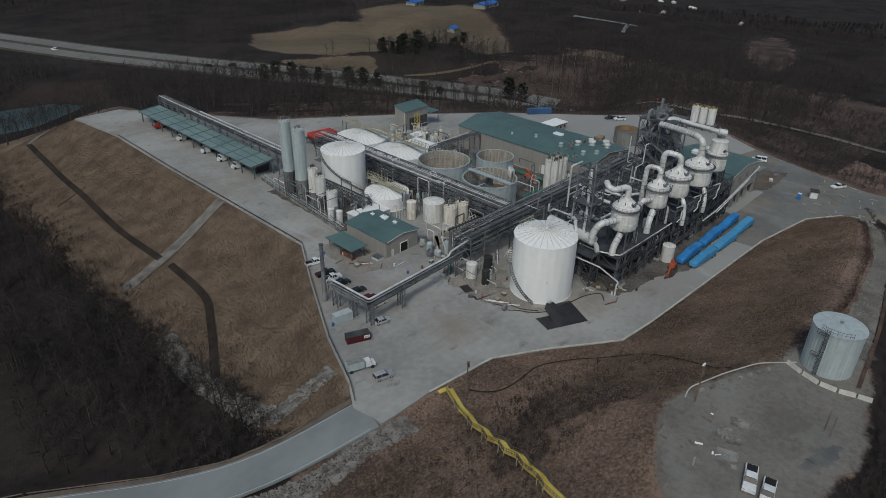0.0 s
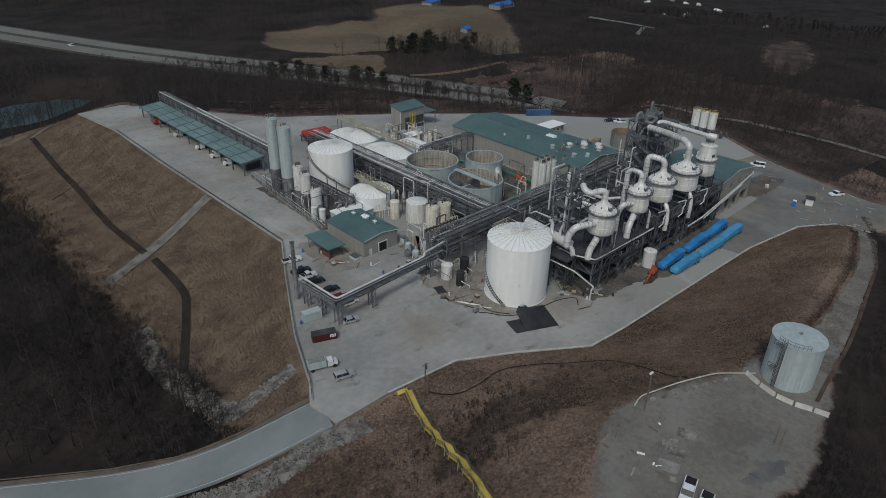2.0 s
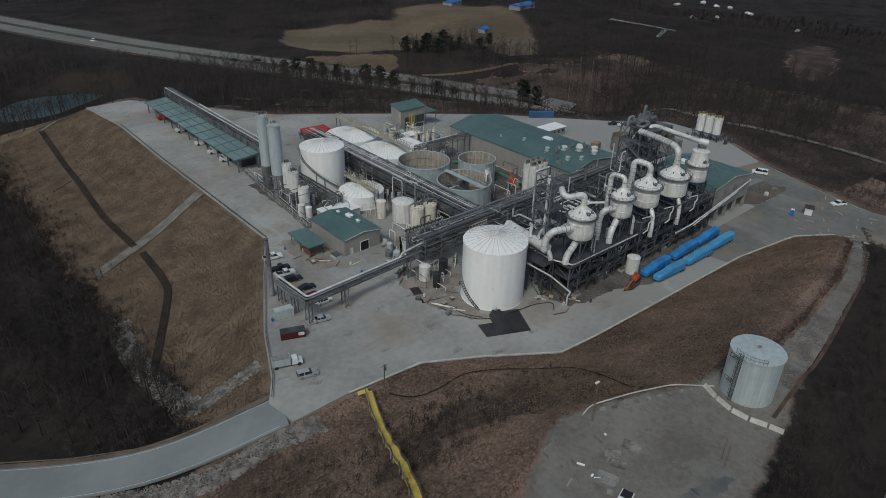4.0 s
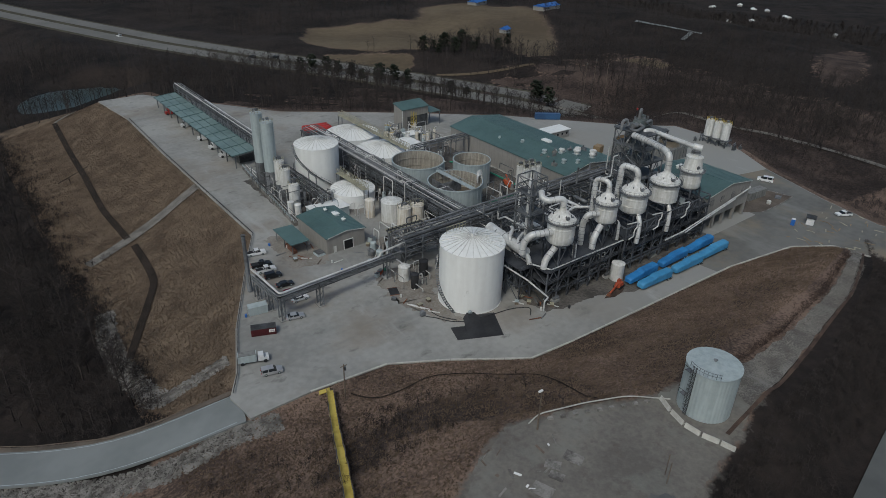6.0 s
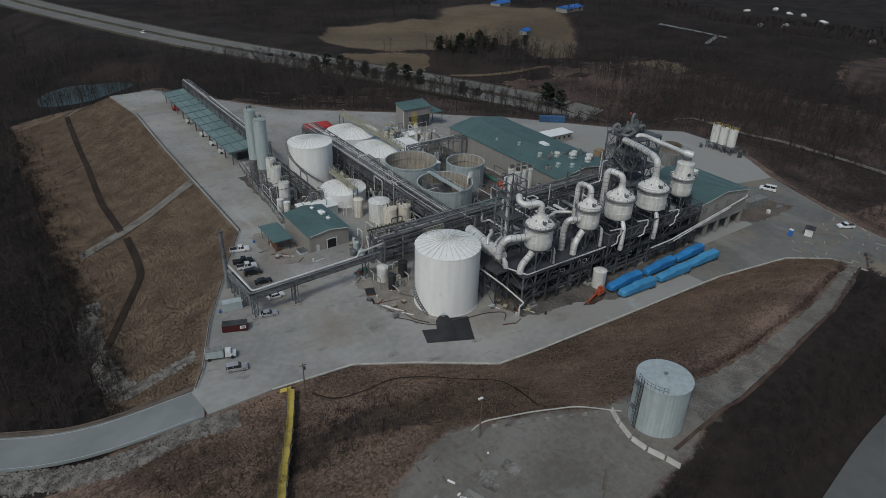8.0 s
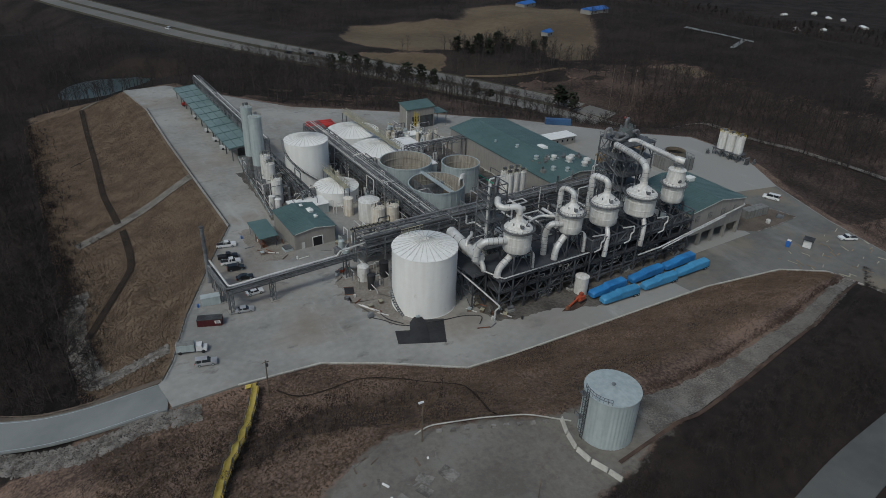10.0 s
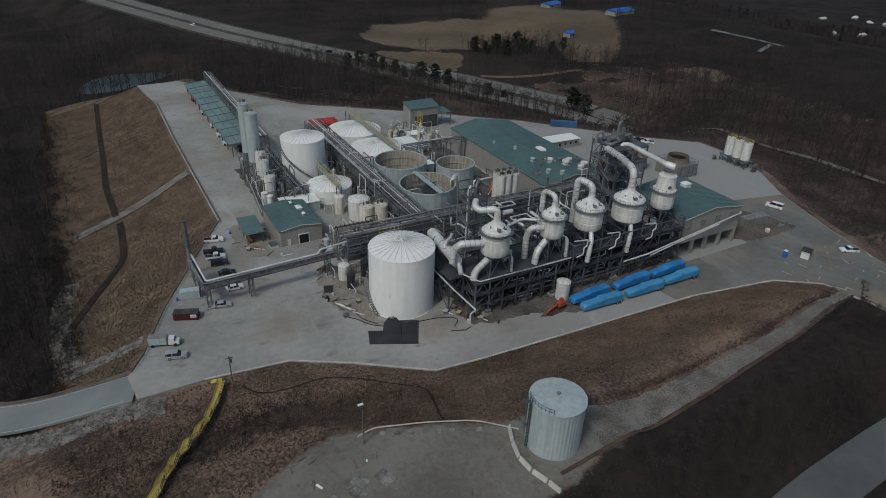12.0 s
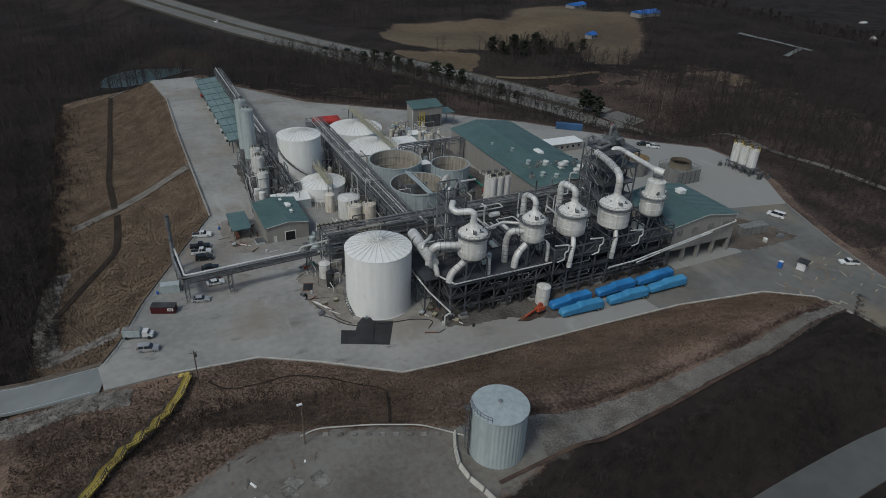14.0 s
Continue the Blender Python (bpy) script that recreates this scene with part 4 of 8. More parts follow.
EV = [(155.7, 3.7, 16.0, 22.0, [(0, 0, 26), (0, 0, 27.6), (-0.9, 0.6, 28.1), (-3.9, 2.2, 27.6), (-4.6, 3.6, 28.2), (-3.4, 5.2, 29.0)], "white evaporator vessel with a crooked top duct"),
      (173.9, 3.2, 17.0, 22.4, [(0, 0, 25.4), (0, 0, 28.2), (-1.0, 4.0, 28.6), (-1.0, 4.2, 16)], "white evaporator vessel with a looped top duct"),
      (186.4, 3.9, 16.8, 22.5, [(0, 0, 25.4), (0, 0, 28.9), (-1.2, 5.0, 29.4), (-1.2, 5.2, 16)], "white evaporator vessel with a looped top duct"),
      (200.9, 4.4, 16.4, 22.1, [(0, 0, 26), (0.3, 0.3, 29.8), (1.2, 2.6, 30.8), (3.8, 9.5, 30.6), (5.9, 18.0, 30.2)], "large white evaporator vessel with a thick duct to the tower"),
      (214.5, 3.3, 17.4, 22.6, None, "white stepped evaporator vessel at the row's end")]
for x, r, a, b, duct, lab in EV:
    evaporator((x, 77.8, 0), r, a, b, duct, lab, duct is not None)
last = thing("condenser", (214.8, 77.9, 23.1), "white stepped upper vessel with a long sloping pipe", "condenser")
part("body", Shape().lathe((0, 0, 0), [(2.95, 0), (2.85, 0.4), (2.5, 3.6), (2.62, 3.65), (2.62, 3.95), (2.2, 4.0), (1.25, 4.25), (1.2, 5.0)], 30), DULLWHITE, last)
part("collar", Shape().lathe((0, 0, 5.0), [(1.2, 0), (1.4, 0.02), (1.4, 0.3), (1.2, 0.32), (1.2, 0.6), (1.4, 0.62), (1.4, 0.9), (1.2, 0.92)], 24), STEEL, last, "grey flange collar")
part("elbow", Shape().cyl((0.9, -1.2, 6.6), (-0.5, 1.0, 6.9), 1.05, 20), PIPE, last)
part("pipe", Shape().tube([(0, 0, 6.7), (0.1, 9, 7.0), (0.1, 17.3, 7.4), (-2.0, 18.4, 7.3), (-2.4, 17.4, 3)], 0.75, 14, bend=1.6, smooth=5), PIPE, last, "long white sloping pipe")

steel_frame("steel_structure", (148, 73.8, 0), (30, 12.7, 0), (7, 2), (3.4, 6.4, 9.9), "dark grey steel frame with a solid deck under two evaporators", (6.4, 9.9), col=0.36, material=FRAME)
steel_frame("steel_structure", (178.4, 72.8, 0), (41.6, 13.2, 0), (9, 2), (3.6, 7.2, 10.9, 14.6), "dark grey multi-level steel frame carrying the evaporators", (7.2, 10.9), col=0.36, material=FRAME)
for x, r, a, b, duct, lab in EV:
    base_z = 10.2 if x < 178 else 11.2
    steel_frame("vessel_stand", (x - r * 0.8, 77.8 - r * 0.8, base_z), (1.6 * r, 1.6 * r, 0), (1, 1), (a - base_z - 0.35,), "grey steel stand under an evaporator vessel", (), col=0.34, material=FRAME)
for x, r, a, b, duct, lab in EV[:2]:
    pipe_run((x, 77.8, 0), [(-1.3, -0.5, a - 0.6), (-2.8, -0.9, a - 1.4), (-5.6 if r < 3.5 else -6.6, -1.5, a - 3.6), (-5.9 if r < 3.5 else -7.0, -1.6, 10.1)], 0.92, "white insulated bent pipe below a vessel", bend=2.4, seg=14, rings=1.3)
    pipe_run((x, 77.8, 0), [(2.0, -1.6, a - 0.4), (3.9, -2.2, a - 1.4), (4.1, -2.2, 10.1)], 0.6, "white insulated drop pipe below a vessel", bend=1.4, seg=12, rings=1.5)
for x, r, a, b, duct, lab in EV[2:4]:
    pipe_run((x, 77.8, 0), [(-1.0, -2.4, a + 0.2), (-1.8, -4.4, a - 1.6), (-3.0, -5.4, a - 4.5), (-3.2, -5.4, a - 8.0)], 0.7, "white insulated bent pipe below a vessel", bend=2.0, seg=14, rings=1.3)
pipe_run((155.7, 77.8, 0), [(-3.4, 0, 19.3), (-9.6, 2.0, 19.4), (-10.6, 3.2, 16.6), (-10.6, 3.2, 13.6)], 0.95, "thick white elbow pipe at a vessel's side", bend=2.6, seg=16, rings=1.1)
pipe_run((173.9, 77.8, 0), [(-3.0, 0, 19.6), (-6.0, 1.4, 19.6), (-6.8, 2.0, 17.0), (-6.8, 2.0, 10.2)], 0.85, "thick white elbow pipe at a vessel's side", bend=2.4, seg=16, rings=1.1)
for pts, r in (([(145.8, 86.6, 14.8), (146.4, 87.4, 16.0), (149.5, 89.5, 16.2), (150.4, 91.0, 15.8)], 0.5), ([(146.4, 84.4, 14.5), (147.6, 85.4, 15.4), (151.4, 87.4, 15.2)], 0.4), ([(159, 81.5, 17.8), (163.6, 84.6, 18.4), (170.0, 86.0, 18.6), (174.5, 82.0, 19.0)], 0.42), ([(163.8, 84.8, 18.5), (163.8, 85.6, 15.0), (160.0, 88.0, 13.0)], 0.36)):
    pipe_run((0, 0, 0), pts, r, "white insulated crossover pipe between vessels", bend=0.9, seg=12)
hx = thing("heat_exchanger", (147.6, 88.0, 13.6), "large white ribbed horizontal exchanger beside the tank", "heat exchanger")
part("shell", Shape().tube([(0, 9, 0.6), (-1.0, -5.6, 0), (-1.2, -7.0, -0.1)], 1.5, 22, bend=2, smooth=4), PIPE, hx)
for y in (5, 2, -1, -4):
    part("flange", Shape().cyl((-0.4, y, 0.2), (-0.42, y - 0.25, 0.2), 1.66, 22), GREYPIPE, hx)
part("outlet", Shape().tube([(-0.9, -6.2, -0.4), (-0.6, -7.6, -1.4), (-0.4, -8.0, -3.3)], 0.7, 14, bend=1.0), PIPE, hx)
for y in (6, -3):
    part("saddle", Shape().box((0, y, -6.5), (1.2, 0.6, 13)), STEEL, hx)

# handrail pipes in front of the frame
pipe_run((0, 0, 0), [(147.4, 86.0, 10.6), (147.0, 79.6, 10.6), (149.3, 74.0, 10.6), (164, 73.6, 10.7), (178.3, 73.4, 10.8)], 0.2, "long white pipe along the frame's front deck", seg=8)
pipe_run((0, 0, 0), [(196, 70.9, 6.4), (205, 70.9, 6.6), (214, 71.2, 7.6), (246.6, 73.1, 10.4), (247.3, 75, 10.7)], 0.24, "white pipe climbing along the building front", seg=8)
pipe_run((0, 0, 0), [(206, 70.7, 6.0), (216, 71.0, 7.4), (236, 72.2, 9.1)], 0.2, "white pipe climbing along the building front", seg=8)

# pipes and trays along the frame's front
rng = random.Random(52)
for k in range(44):
    x, z = rng.uniform(151, 214), rng.choice((2.2, 3.0, 4.6, 5.6, 8.0, 8.8))
    L, y = rng.uniform(3, 9), rng.uniform(74.0, 75.4)
    L = min(L, 219 - x)
    dz = rng.choice((-1.6, -2.4, 1.5, -1.0))
    if z + dz < 0.4:
        dz = 1.2
    pipe_run((x, y, z), [(0, 0, 0), (L, 0, 0), (L, 0, dz), (L + rng.uniform(-1.5, 0.6), 0.8, dz)], rng.choice((0.12, 0.16, 0.22)), "thin process pipe on the frame front", rng.choice((PIPE, GREYPIPE, GREYPIPE, DARKSTEEL, DARKSTEEL)), seg=8)
for z in (2.4, 7.0, 11.8):
    tr_ = thing("cable_tray", (179, 72.9, z), "long grey cable tray along the steel frame", "cable tray", "cable trays")
    part("tray", Shape().box((20, 0, 0), (40, 0.6, 0.12)), FRAME, tr_)
    for i in range(7):
        part("bracket", Shape().box((2 + i * 5.8, 0.3, -0.15), (0.12, 1.4, 0.16)), STEEL, tr_)
for k in range(24):
    x, y = rng.uniform(152, 216), rng.uniform(76, 84)
    z = rng.choice((0.2, 6.9, 10.4)) if x < 177 else rng.choice((0.2, 7.7, 11.4))
    v = thing("process_vessel", (x, y, z), "small upright process vessel with pipework", "vessel", "process vessels")
    r, h = rng.uniform(0.5, 1.0), rng.uniform(1.6, 3.2)
    part("shell", Shape().lathe((0, 0, 0.1), [(r * 0.6, 0), (r, 0.2), (r, h), (r * 0.5, h + r * 0.4), (0.1, h + r * 0.45)], 14), rng.choice((DULLWHITE, GALV, GREYPIPE, DARKSTEEL)), v)
    part("base", Shape().box((0, 0, -0.05), (r * 2, r * 2, 0.3)), DARKSTEEL, v)

# ---- tower ----
steel_frame("process_tower", (208.6, 92.4, 0), (11.6, 12.0, 0), (2, 3), (5, 10, 15, 20, 25, 30), "tall grey steel process tower with open levels", (10, 15, 20, 25, 30), col=0.36)
TT = thing("tower_machine", (214.5, 99.4, 30.65), "grey-green machine assembly on the tower's top deck", "machine")
part("body", Shape().box((0, 0, 1.3), (4.6, 3.4, 2.2), taper=0.85), TOWERGREEN, TT)
part("upper_casing", Shape().box((1.4, 0.8, 2.9), (2.2, 2.0, 1.2), taper=0.8), TOWERGREEN, TT)
part("drum", Shape().cyl((-2.6, -0.6, 1.1), (-4.8, -0.6, 1.1), 0.9, 16), GREYPIPE, TT)
part("base", Shape().box((-0.8, 0, 0.1), (8.4, 4.2, 0.25)), DARKSTEEL, TT)
for x, y in ((-1.6, 1.2), (0.2, -1.0), (2.4, -0.8)):
    part("valve", Shape().cyl((x, y, 2.2), (x, y, 3.3), 0.35, 10), STEEL, TT)
lampo = thing("warning_lamp", (217.6, 103.6, 30.3), "small red warning lamp on a thin post", "lamp")
part("post", Shape().cyl((0, 0, 0), (0, 0, 4.4), 0.06, 8), STEEL, lampo)
part("lens", Shape().lathe((0, 0, 4.3), [(0.2, 0), (0.28, 0.15), (0.28, 0.55), (0.12, 0.75)], 12), RED, lampo, "red lens")
for x, y, pts in ((206.2, 100.4, [(0, 0, 30.7), (0, 0, 33.6), (1.6, -0.4, 34.2), (2.4, -0.6, 32.2)]),
                  (214.6, 100.2, [(0, 0, 33), (0, 0, 35.6), (1.4, 0.6, 36.0), (1.6, 0.8, 33)]),
                  (217.4, 97.4, [(-2.6, 0, 32.4), (0, 0, 33.0), (0.4, 0, 30.8)]),
                  (207.4, 95.4, [(0, 2.4, 31.4), (0, 0, 31.5), (4.4, 0.6, 32.0), (4.8, 2.4, 32.1)])):
    pipe_run((x, y, 0), pts, 0.48, "pale looped pipe on the tower top", GREYPIPE, bend=1.1, seg=12)
rng = random.Random(33)
for k in range(30):
    # pipes and small vessels inside the tower
    z = rng.choice((5.4, 10.6, 15.4, 20.6, 25.4))
    x, y = rng.uniform(211.5, 218), rng.uniform(93.5, 102)
    if k % 3:
        pipe_run((x, y, z), [(0, 0, 0), (0, 0, rng.uniform(1, 4)), (rng.uniform(-4, 1), rng.uniform(-1, 1), rng.uniform(1, 4)), (rng.uniform(-4, 1), rng.uniform(-1, 2), 0)], rng.choice((0.15, 0.22, 0.3)), "bent pipe inside the process tower", rng.choice((PIPE, GREYPIPE, GREYPIPE)), seg=8)
    else:
        v = thing("process_vessel", (x, y, z), "small upright process vessel with pipework", "vessel", "process vessels")
        r, h = rng.uniform(0.5, 0.9), rng.uniform(1.6, 3.4)
        part("shell", Shape().lathe((0, 0, 0.1), [(r * 0.6, 0), (r, 0.2), (r, h), (r * 0.5, h + r * 0.4), (0.1, h + r * 0.45)], 14), rng.choice((DULLWHITE, GALV, GREYPIPE)), v)
        part("base", Shape().box((0, 0, -0.1), (r * 2, r * 2, 0.4)), DARKSTEEL, v)
for z in (5, 10, 15, 20, 25):
    sw = thing("tower_stair", (207.7, 93, z - 5), "grey steel stair flight on the tower's side", "stair", "tower stairs")
    for s_ in (-0.45, 0.45):
        part("stringer", Shape().beam((s_, 0.5, 0.3), (s_, 10, 5.2), 0.1, 0.3), STEEL, sw)
        part("hand_rail", Shape().beam((s_, 0.5, 1.3), (s_, 10, 6.2), 0.07), STEEL, sw)
    for i in range(20):
        part("tread", Shape().box((0, 0.7 + i * 0.47, 0.45 + i * 0.242), (0.9, 0.3, 0.05)), STEEL, sw)
steel_frame("stair_tower", (152.5, 86.6, 0), (5.6, 5.6, 0), (1, 1), (4, 8, 12, 16, 20, 24, 28, 30.6), "slender dark steel stair tower behind the first vessel", (12, 20, 26), col=0.28)
for k in range(2):
    pipe_run((153.6 + k * 2.2, 88.6, 0), [(0, 0, 9), (0, 0, 29.0 + k), (1.0, 0.8, 30.2 + k), (1.6, 1.6, 27)], 0.4, "grey riser pipe in the stair tower", GREYPIPE if k else PIPE, bend=0.8)
steel_frame("steel_structure", (143.4, 79.2, 0), (4.2, 21, 0), (1, 4), (4.6, 9.8), "dark steel deck between the tank and evaporators", (9.8,), col=0.3, material=FRAME)
steel_frame("steel_structure", (161, 87.5, 0), (42, 19, 0), (7, 3), (5.0, 10.0), "dark two-level steel frame crowded with pipework", (5.0,), col=0.3, material=FRAME)
rng = random.Random(21)
for i in range(26):
    x, y, z = rng.uniform(162, 202), rng.uniform(88, 106), rng.choice((5.6, 10.6, 1.2))
    r, L = rng.uniform(0.4, 0.95), rng.uniform(3, 7)
    v = thing("horizontal_vessel", (x, y, z + r), "horizontal process vessel on the steel frame", "vessel", "horizontal vessels", rz=rng.choice((0, 90)))
    part("shell", Shape().lathe((0, 0, 0), [(0.1, 0), (r * 0.7, 0.1), (r, 0.4), (r, L - 0.4), (r * 0.7, L - 0.1), (0.1, L)], 14), rng.choice((DULLWHITE, GREYPIPE, PIPE, GALV)), v).matrix_local = pose(-L / 2, 0, 0, 0, 90, 0)
    for q in (-L / 4, L / 4):
        part("saddle", Shape().box((q, 0, -r * 0.8), (0.3, r * 1.5, r)), STEEL, v)
for x, z in ((180.5, 15.6), (192, 15.4), (206, 15.2)):
    pipe_run((x, 72.3, z), [(-2.5, 0.4, 0.6), (1.8, 0, 0.3), (1.8, 0, -1.6), (0.8, 0, -1.8), (0.8, 0, -4.0), (-1.4, 0, -4.4)], 0.2, "white zigzag pipe on the frame front", seg=8)
for i in range(16):
    x = 152 + i * 4.3
    v = thing("pump_set", (x, 73.6 + (i * 37 % 5) * 1.9, 0), "dark pump set on a concrete plinth", "pump", "pump sets")
    part("plinth", Shape().box((0, 0, 0.3), (2.4, 1.6, 0.6)), CONCRETE, v)
    part("motor", Shape().cyl((-0.9, 0, 1.1), (0.3, 0, 1.1), 0.45, 12), STEEL, v)
    part("casing", Shape().cyl((0.3, 0, 1.1), (0.8, 0, 1.1), 0.6, 12), GREYPIPE, v)


# ---- buildings ----
def gable(name, x0, x1, y0, y1, z0, eave, ridge, label, along="y", xr=None, roof=None, over=0.5, wall_z=None, seams=True):
    """A metal building with a pitched roof; the ridge runs along y."""
    b = thing(name, (0, 0, 0), label, "building")
    xr = xr if xr is not None else (x0 + x1) / 2
    wz = wall_z if wall_z is not None else z0
    t = 0.3
    sh = Shape()
    prof = [(x0, wz), (x1, wz), (x1, eave), (xr, ridge), (x0, eave)]
    for y in (y0, y1):
        vs = [(x, y - t / 2, z) for x, z in prof] + [(x, y + t / 2, z) for x, z in prof]
        sh.add(vs, [(0, 1, 2, 3, 4), (9, 8, 7, 6, 5)] + [(i, 5 + i, 5 + (i + 1) % 5, (i + 1) % 5) for i in range(5)])
    for x in (x0, x1):
        sh.box((x, (y0 + y1) / 2, (wz + eave) / 2), (t, y1 - y0, eave - wz))
    part("wall", sh, BEIGE, b, "beige ribbed metal wall")
    n = 0
    for xa, za, xb, zb in ((x0 - over, eave - over * (ridge - eave) / (xr - x0), xr, ridge), (xr, ridge, x1 + over, eave - over * (ridge - eave) / (x1 - xr))):
        s = Shape()
        ya, yb = y0 - over, y1 + over
        s.add([(xa, ya, za + 0.05), (xb, ya, zb + 0.05), (xb, yb, zb + 0.05), (xa, yb, za + 0.05), (xa, ya, za + 0.25), (xb, ya, zb + 0.25), (xb, yb, zb + 0.25), (xa, yb, za + 0.25)],
              [(3, 2, 1, 0), (4, 5, 6, 7), (0, 1, 5, 4), (1, 2, 6, 5), (2, 3, 7, 6), (3, 0, 4, 7)])
        r = part("roof", s, roof or GREENROOF, b, "green standing-seam metal roof")
        if seams:
            k = int((yb - ya) / 1.0)
            for i in range(k + 1):
                y = ya + (yb - ya) * i / k
                part("roof_seam", Shape().beam((xa, y, za + 0.27), (xb, y, zb + 0.27), 0.06, 0.07), roof or GREENROOF, r)
    part("ridge_cap", Shape().beam((xr, y0 - over, ridge + 0.27), (xr, y1 + over, ridge + 0.27), 0.5, 0.08), roof or GREENROOF, b)
    for xa, xb, za, zb in ((x0, xr, eave, ridge), (xr, x1, ridge, eave)):
        part("trim", Shape().beam((xa, y0 - over - 0.03, za + 0.12), (xb, y0 - over - 0.03, zb + 0.12), 0.12, 0.25), DULLWHITE, b)
    return b


hall = gable("process_hall", 204, 232, 119, 185, 0, 8.8, 11.2, "long beige metal hall with a green roof", xr=216)
part("door", Shape().box((203.8, 139, 1.8), (0.12, 2.6, 3.6)), WHITE, hall, "white door")
part("door", Shape().box((203.8, 128, 1.8), (0.12, 3.2, 3.6)), WHITE, hall, "white door")
office = gable("workshop", 114.4, 127.4, 132.0, 150.4, 0, 5.3, 6.3, "small beige metal workshop with a green roof", xr=121.0)
part("door", Shape().box((121.6, 131.82, 1.5), (3.0, 0.1, 3.0)), DARK, office, "open dark doorway")
part("door_frame", Shape().box((121.6, 131.8, 3.1), (3.4, 0.16, 0.2)).box((120.0, 131.8, 1.5), (0.2, 0.16, 3.0)).box((123.2, 131.8, 1.5), (0.2, 0.16, 3.0)), WHITE, office)
part("door", Shape().box((116.9, 131.82, 1.1), (1.0, 0.1, 2.1)), DULLWHITE, office)
for x, y, k in ((124.0, 143.4, 1.0), (122.6, 147.6, 0.5), (123.9, 138.4, 0.55)):
    u = thing("roof_vent", (x, y, 5.75), "white roof vent on the workshop", "roof vent", rz=4)
    part("body", Shape().box((0, 0, 0.5), (1.5 * k, 2.2 * k, 1.1), taper=0.8), GALV if k < 1 else WHITE, u)
    part("cap", Shape().box((0, 0, 1.1), (1.8 * k, 2.6 * k, 0.22), taper=0.85), WHITE, u)
    part("stub", Shape().cyl((0.3, 0.2, 0.9), (0.3, 0.2, 1.6), 0.16, 10), GALV, u)
shed = thing("control_shed", (0, 0, 0), "tall narrow beige shed with a sloping green roof", "building")
SX0, SX1, SY0, SY1 = 198.8, 213.2, 213.8, 220.6
part("wall", Shape().add([(x, y, z) for y, zt in ((SY0, 9.2), (SY1, 10.7)) for x, z in ((SX0, 0), (SX1, 0), (SX1, zt), (SX0, zt))], [(0, 1, 2, 3), (7, 6, 5, 4), (0, 3, 7, 4), (1, 5, 6, 2), (2, 6, 7, 3)]), BEIGE, shed, "beige ribbed metal wall")
roof_ = part("roof", Shape().add([(x, y, z + dz) for dz in (0.02, 0.24) for x, y, z in ((SX0 - 0.4, SY0 - 0.4, 9.12), (SX1 + 0.4, SY0 - 0.4, 9.12), (SX1 + 0.4, SY1 + 0.4, 10.78), (SX0 - 0.4, SY1 + 0.4, 10.78))], [(3, 2, 1, 0), (4, 5, 6, 7), (0, 1, 5, 4), (1, 2, 6, 5), (2, 3, 7, 6), (3, 0, 4, 7)]), GREENROOF, shed, "green metal roof sloping one way")
for i in range(15):
    x = SX0 + (SX1 - SX0) * i / 14
    part("roof_seam", Shape().beam((x, SY0 - 0.4, 9.38), (x, SY1 + 0.4, 11.04), 0.06, 0.07), GREENROOF, roof_)
    part("wall_rib", Shape().box((x, SY0 - 0.04, 4.6), (0.12, 0.08, 9.0)), BEIGE, shed)
part("corner_trim", Shape().box((SX0, SY0, 4.6), (0.3, 0.3, 9.2)), DULLWHITE, shed)
part("lean_to_roof", Shape().box((216.2, 216, 6.4), (6.0, 8.5, 0.25)), GREENROOF, shed, "lower green lean-to roof")
for x, y in ((218.8, 212.2), (218.8, 220)):
    part("post", Shape().box((x, y, 3.2), (0.3, 0.3, 6.4)), STEEL, shed)
part("dark_bay", Shape().box((207, 213.6, 3), (11, 0.2, 5.5)), DARKSTEEL, shed, "dark louvred bay")

east = gable("loading_building", 220.5, 246.8, 73.8, 97.5, 0, 12.6, 14.6, "beige metal building with open truck bays", xr=234, wall_z=4.6)
for i, x in enumerate((221.0, 227.4, 233.4, 239.6, 246.3)):
    part("pillar", Shape().box((x, 74.1, 2.3), (1.0, 0.9, 4.6)), BEIGE, east)
part("back_wall", Shape().box((233.6, 86, 2.3), (25.8, 0.3, 4.6)), DARK, east, "dark back of the bays")
for x in (246.8, 220.5):
    part("side_wall", Shape().box((x, 86, 2.3), (0.3, 23.4, 4.6)), BEIGE, east)
for x in (224, 230, 236.4, 242.6):
    w = part("louvre", Shape().box((x, 73.6, 10.2), (2.0, 0.12, 1.9)), STEEL, east, "dark square louvre")
    for k in range(6):
        part("slat", Shape().box((x, 73.5, 9.45 + k * 0.3), (1.9, 0.12, 0.08)), BEIGE, w)
for x, y in ((232, 92), (238.5, 90)):
    u = thing("roof_unit", (x, y, 14.4), "white box-shaped roof ventilator", "roof unit")
    part("body", Shape().box((0, 0, 0.2), (2.6, 2.2, 1.4)), WHITE, u)
    part("cap", Shape().box((0, 0, 1.0), (3.0, 2.6, 0.25), taper=0.9), WHITE, u)
rng = random.Random(5)
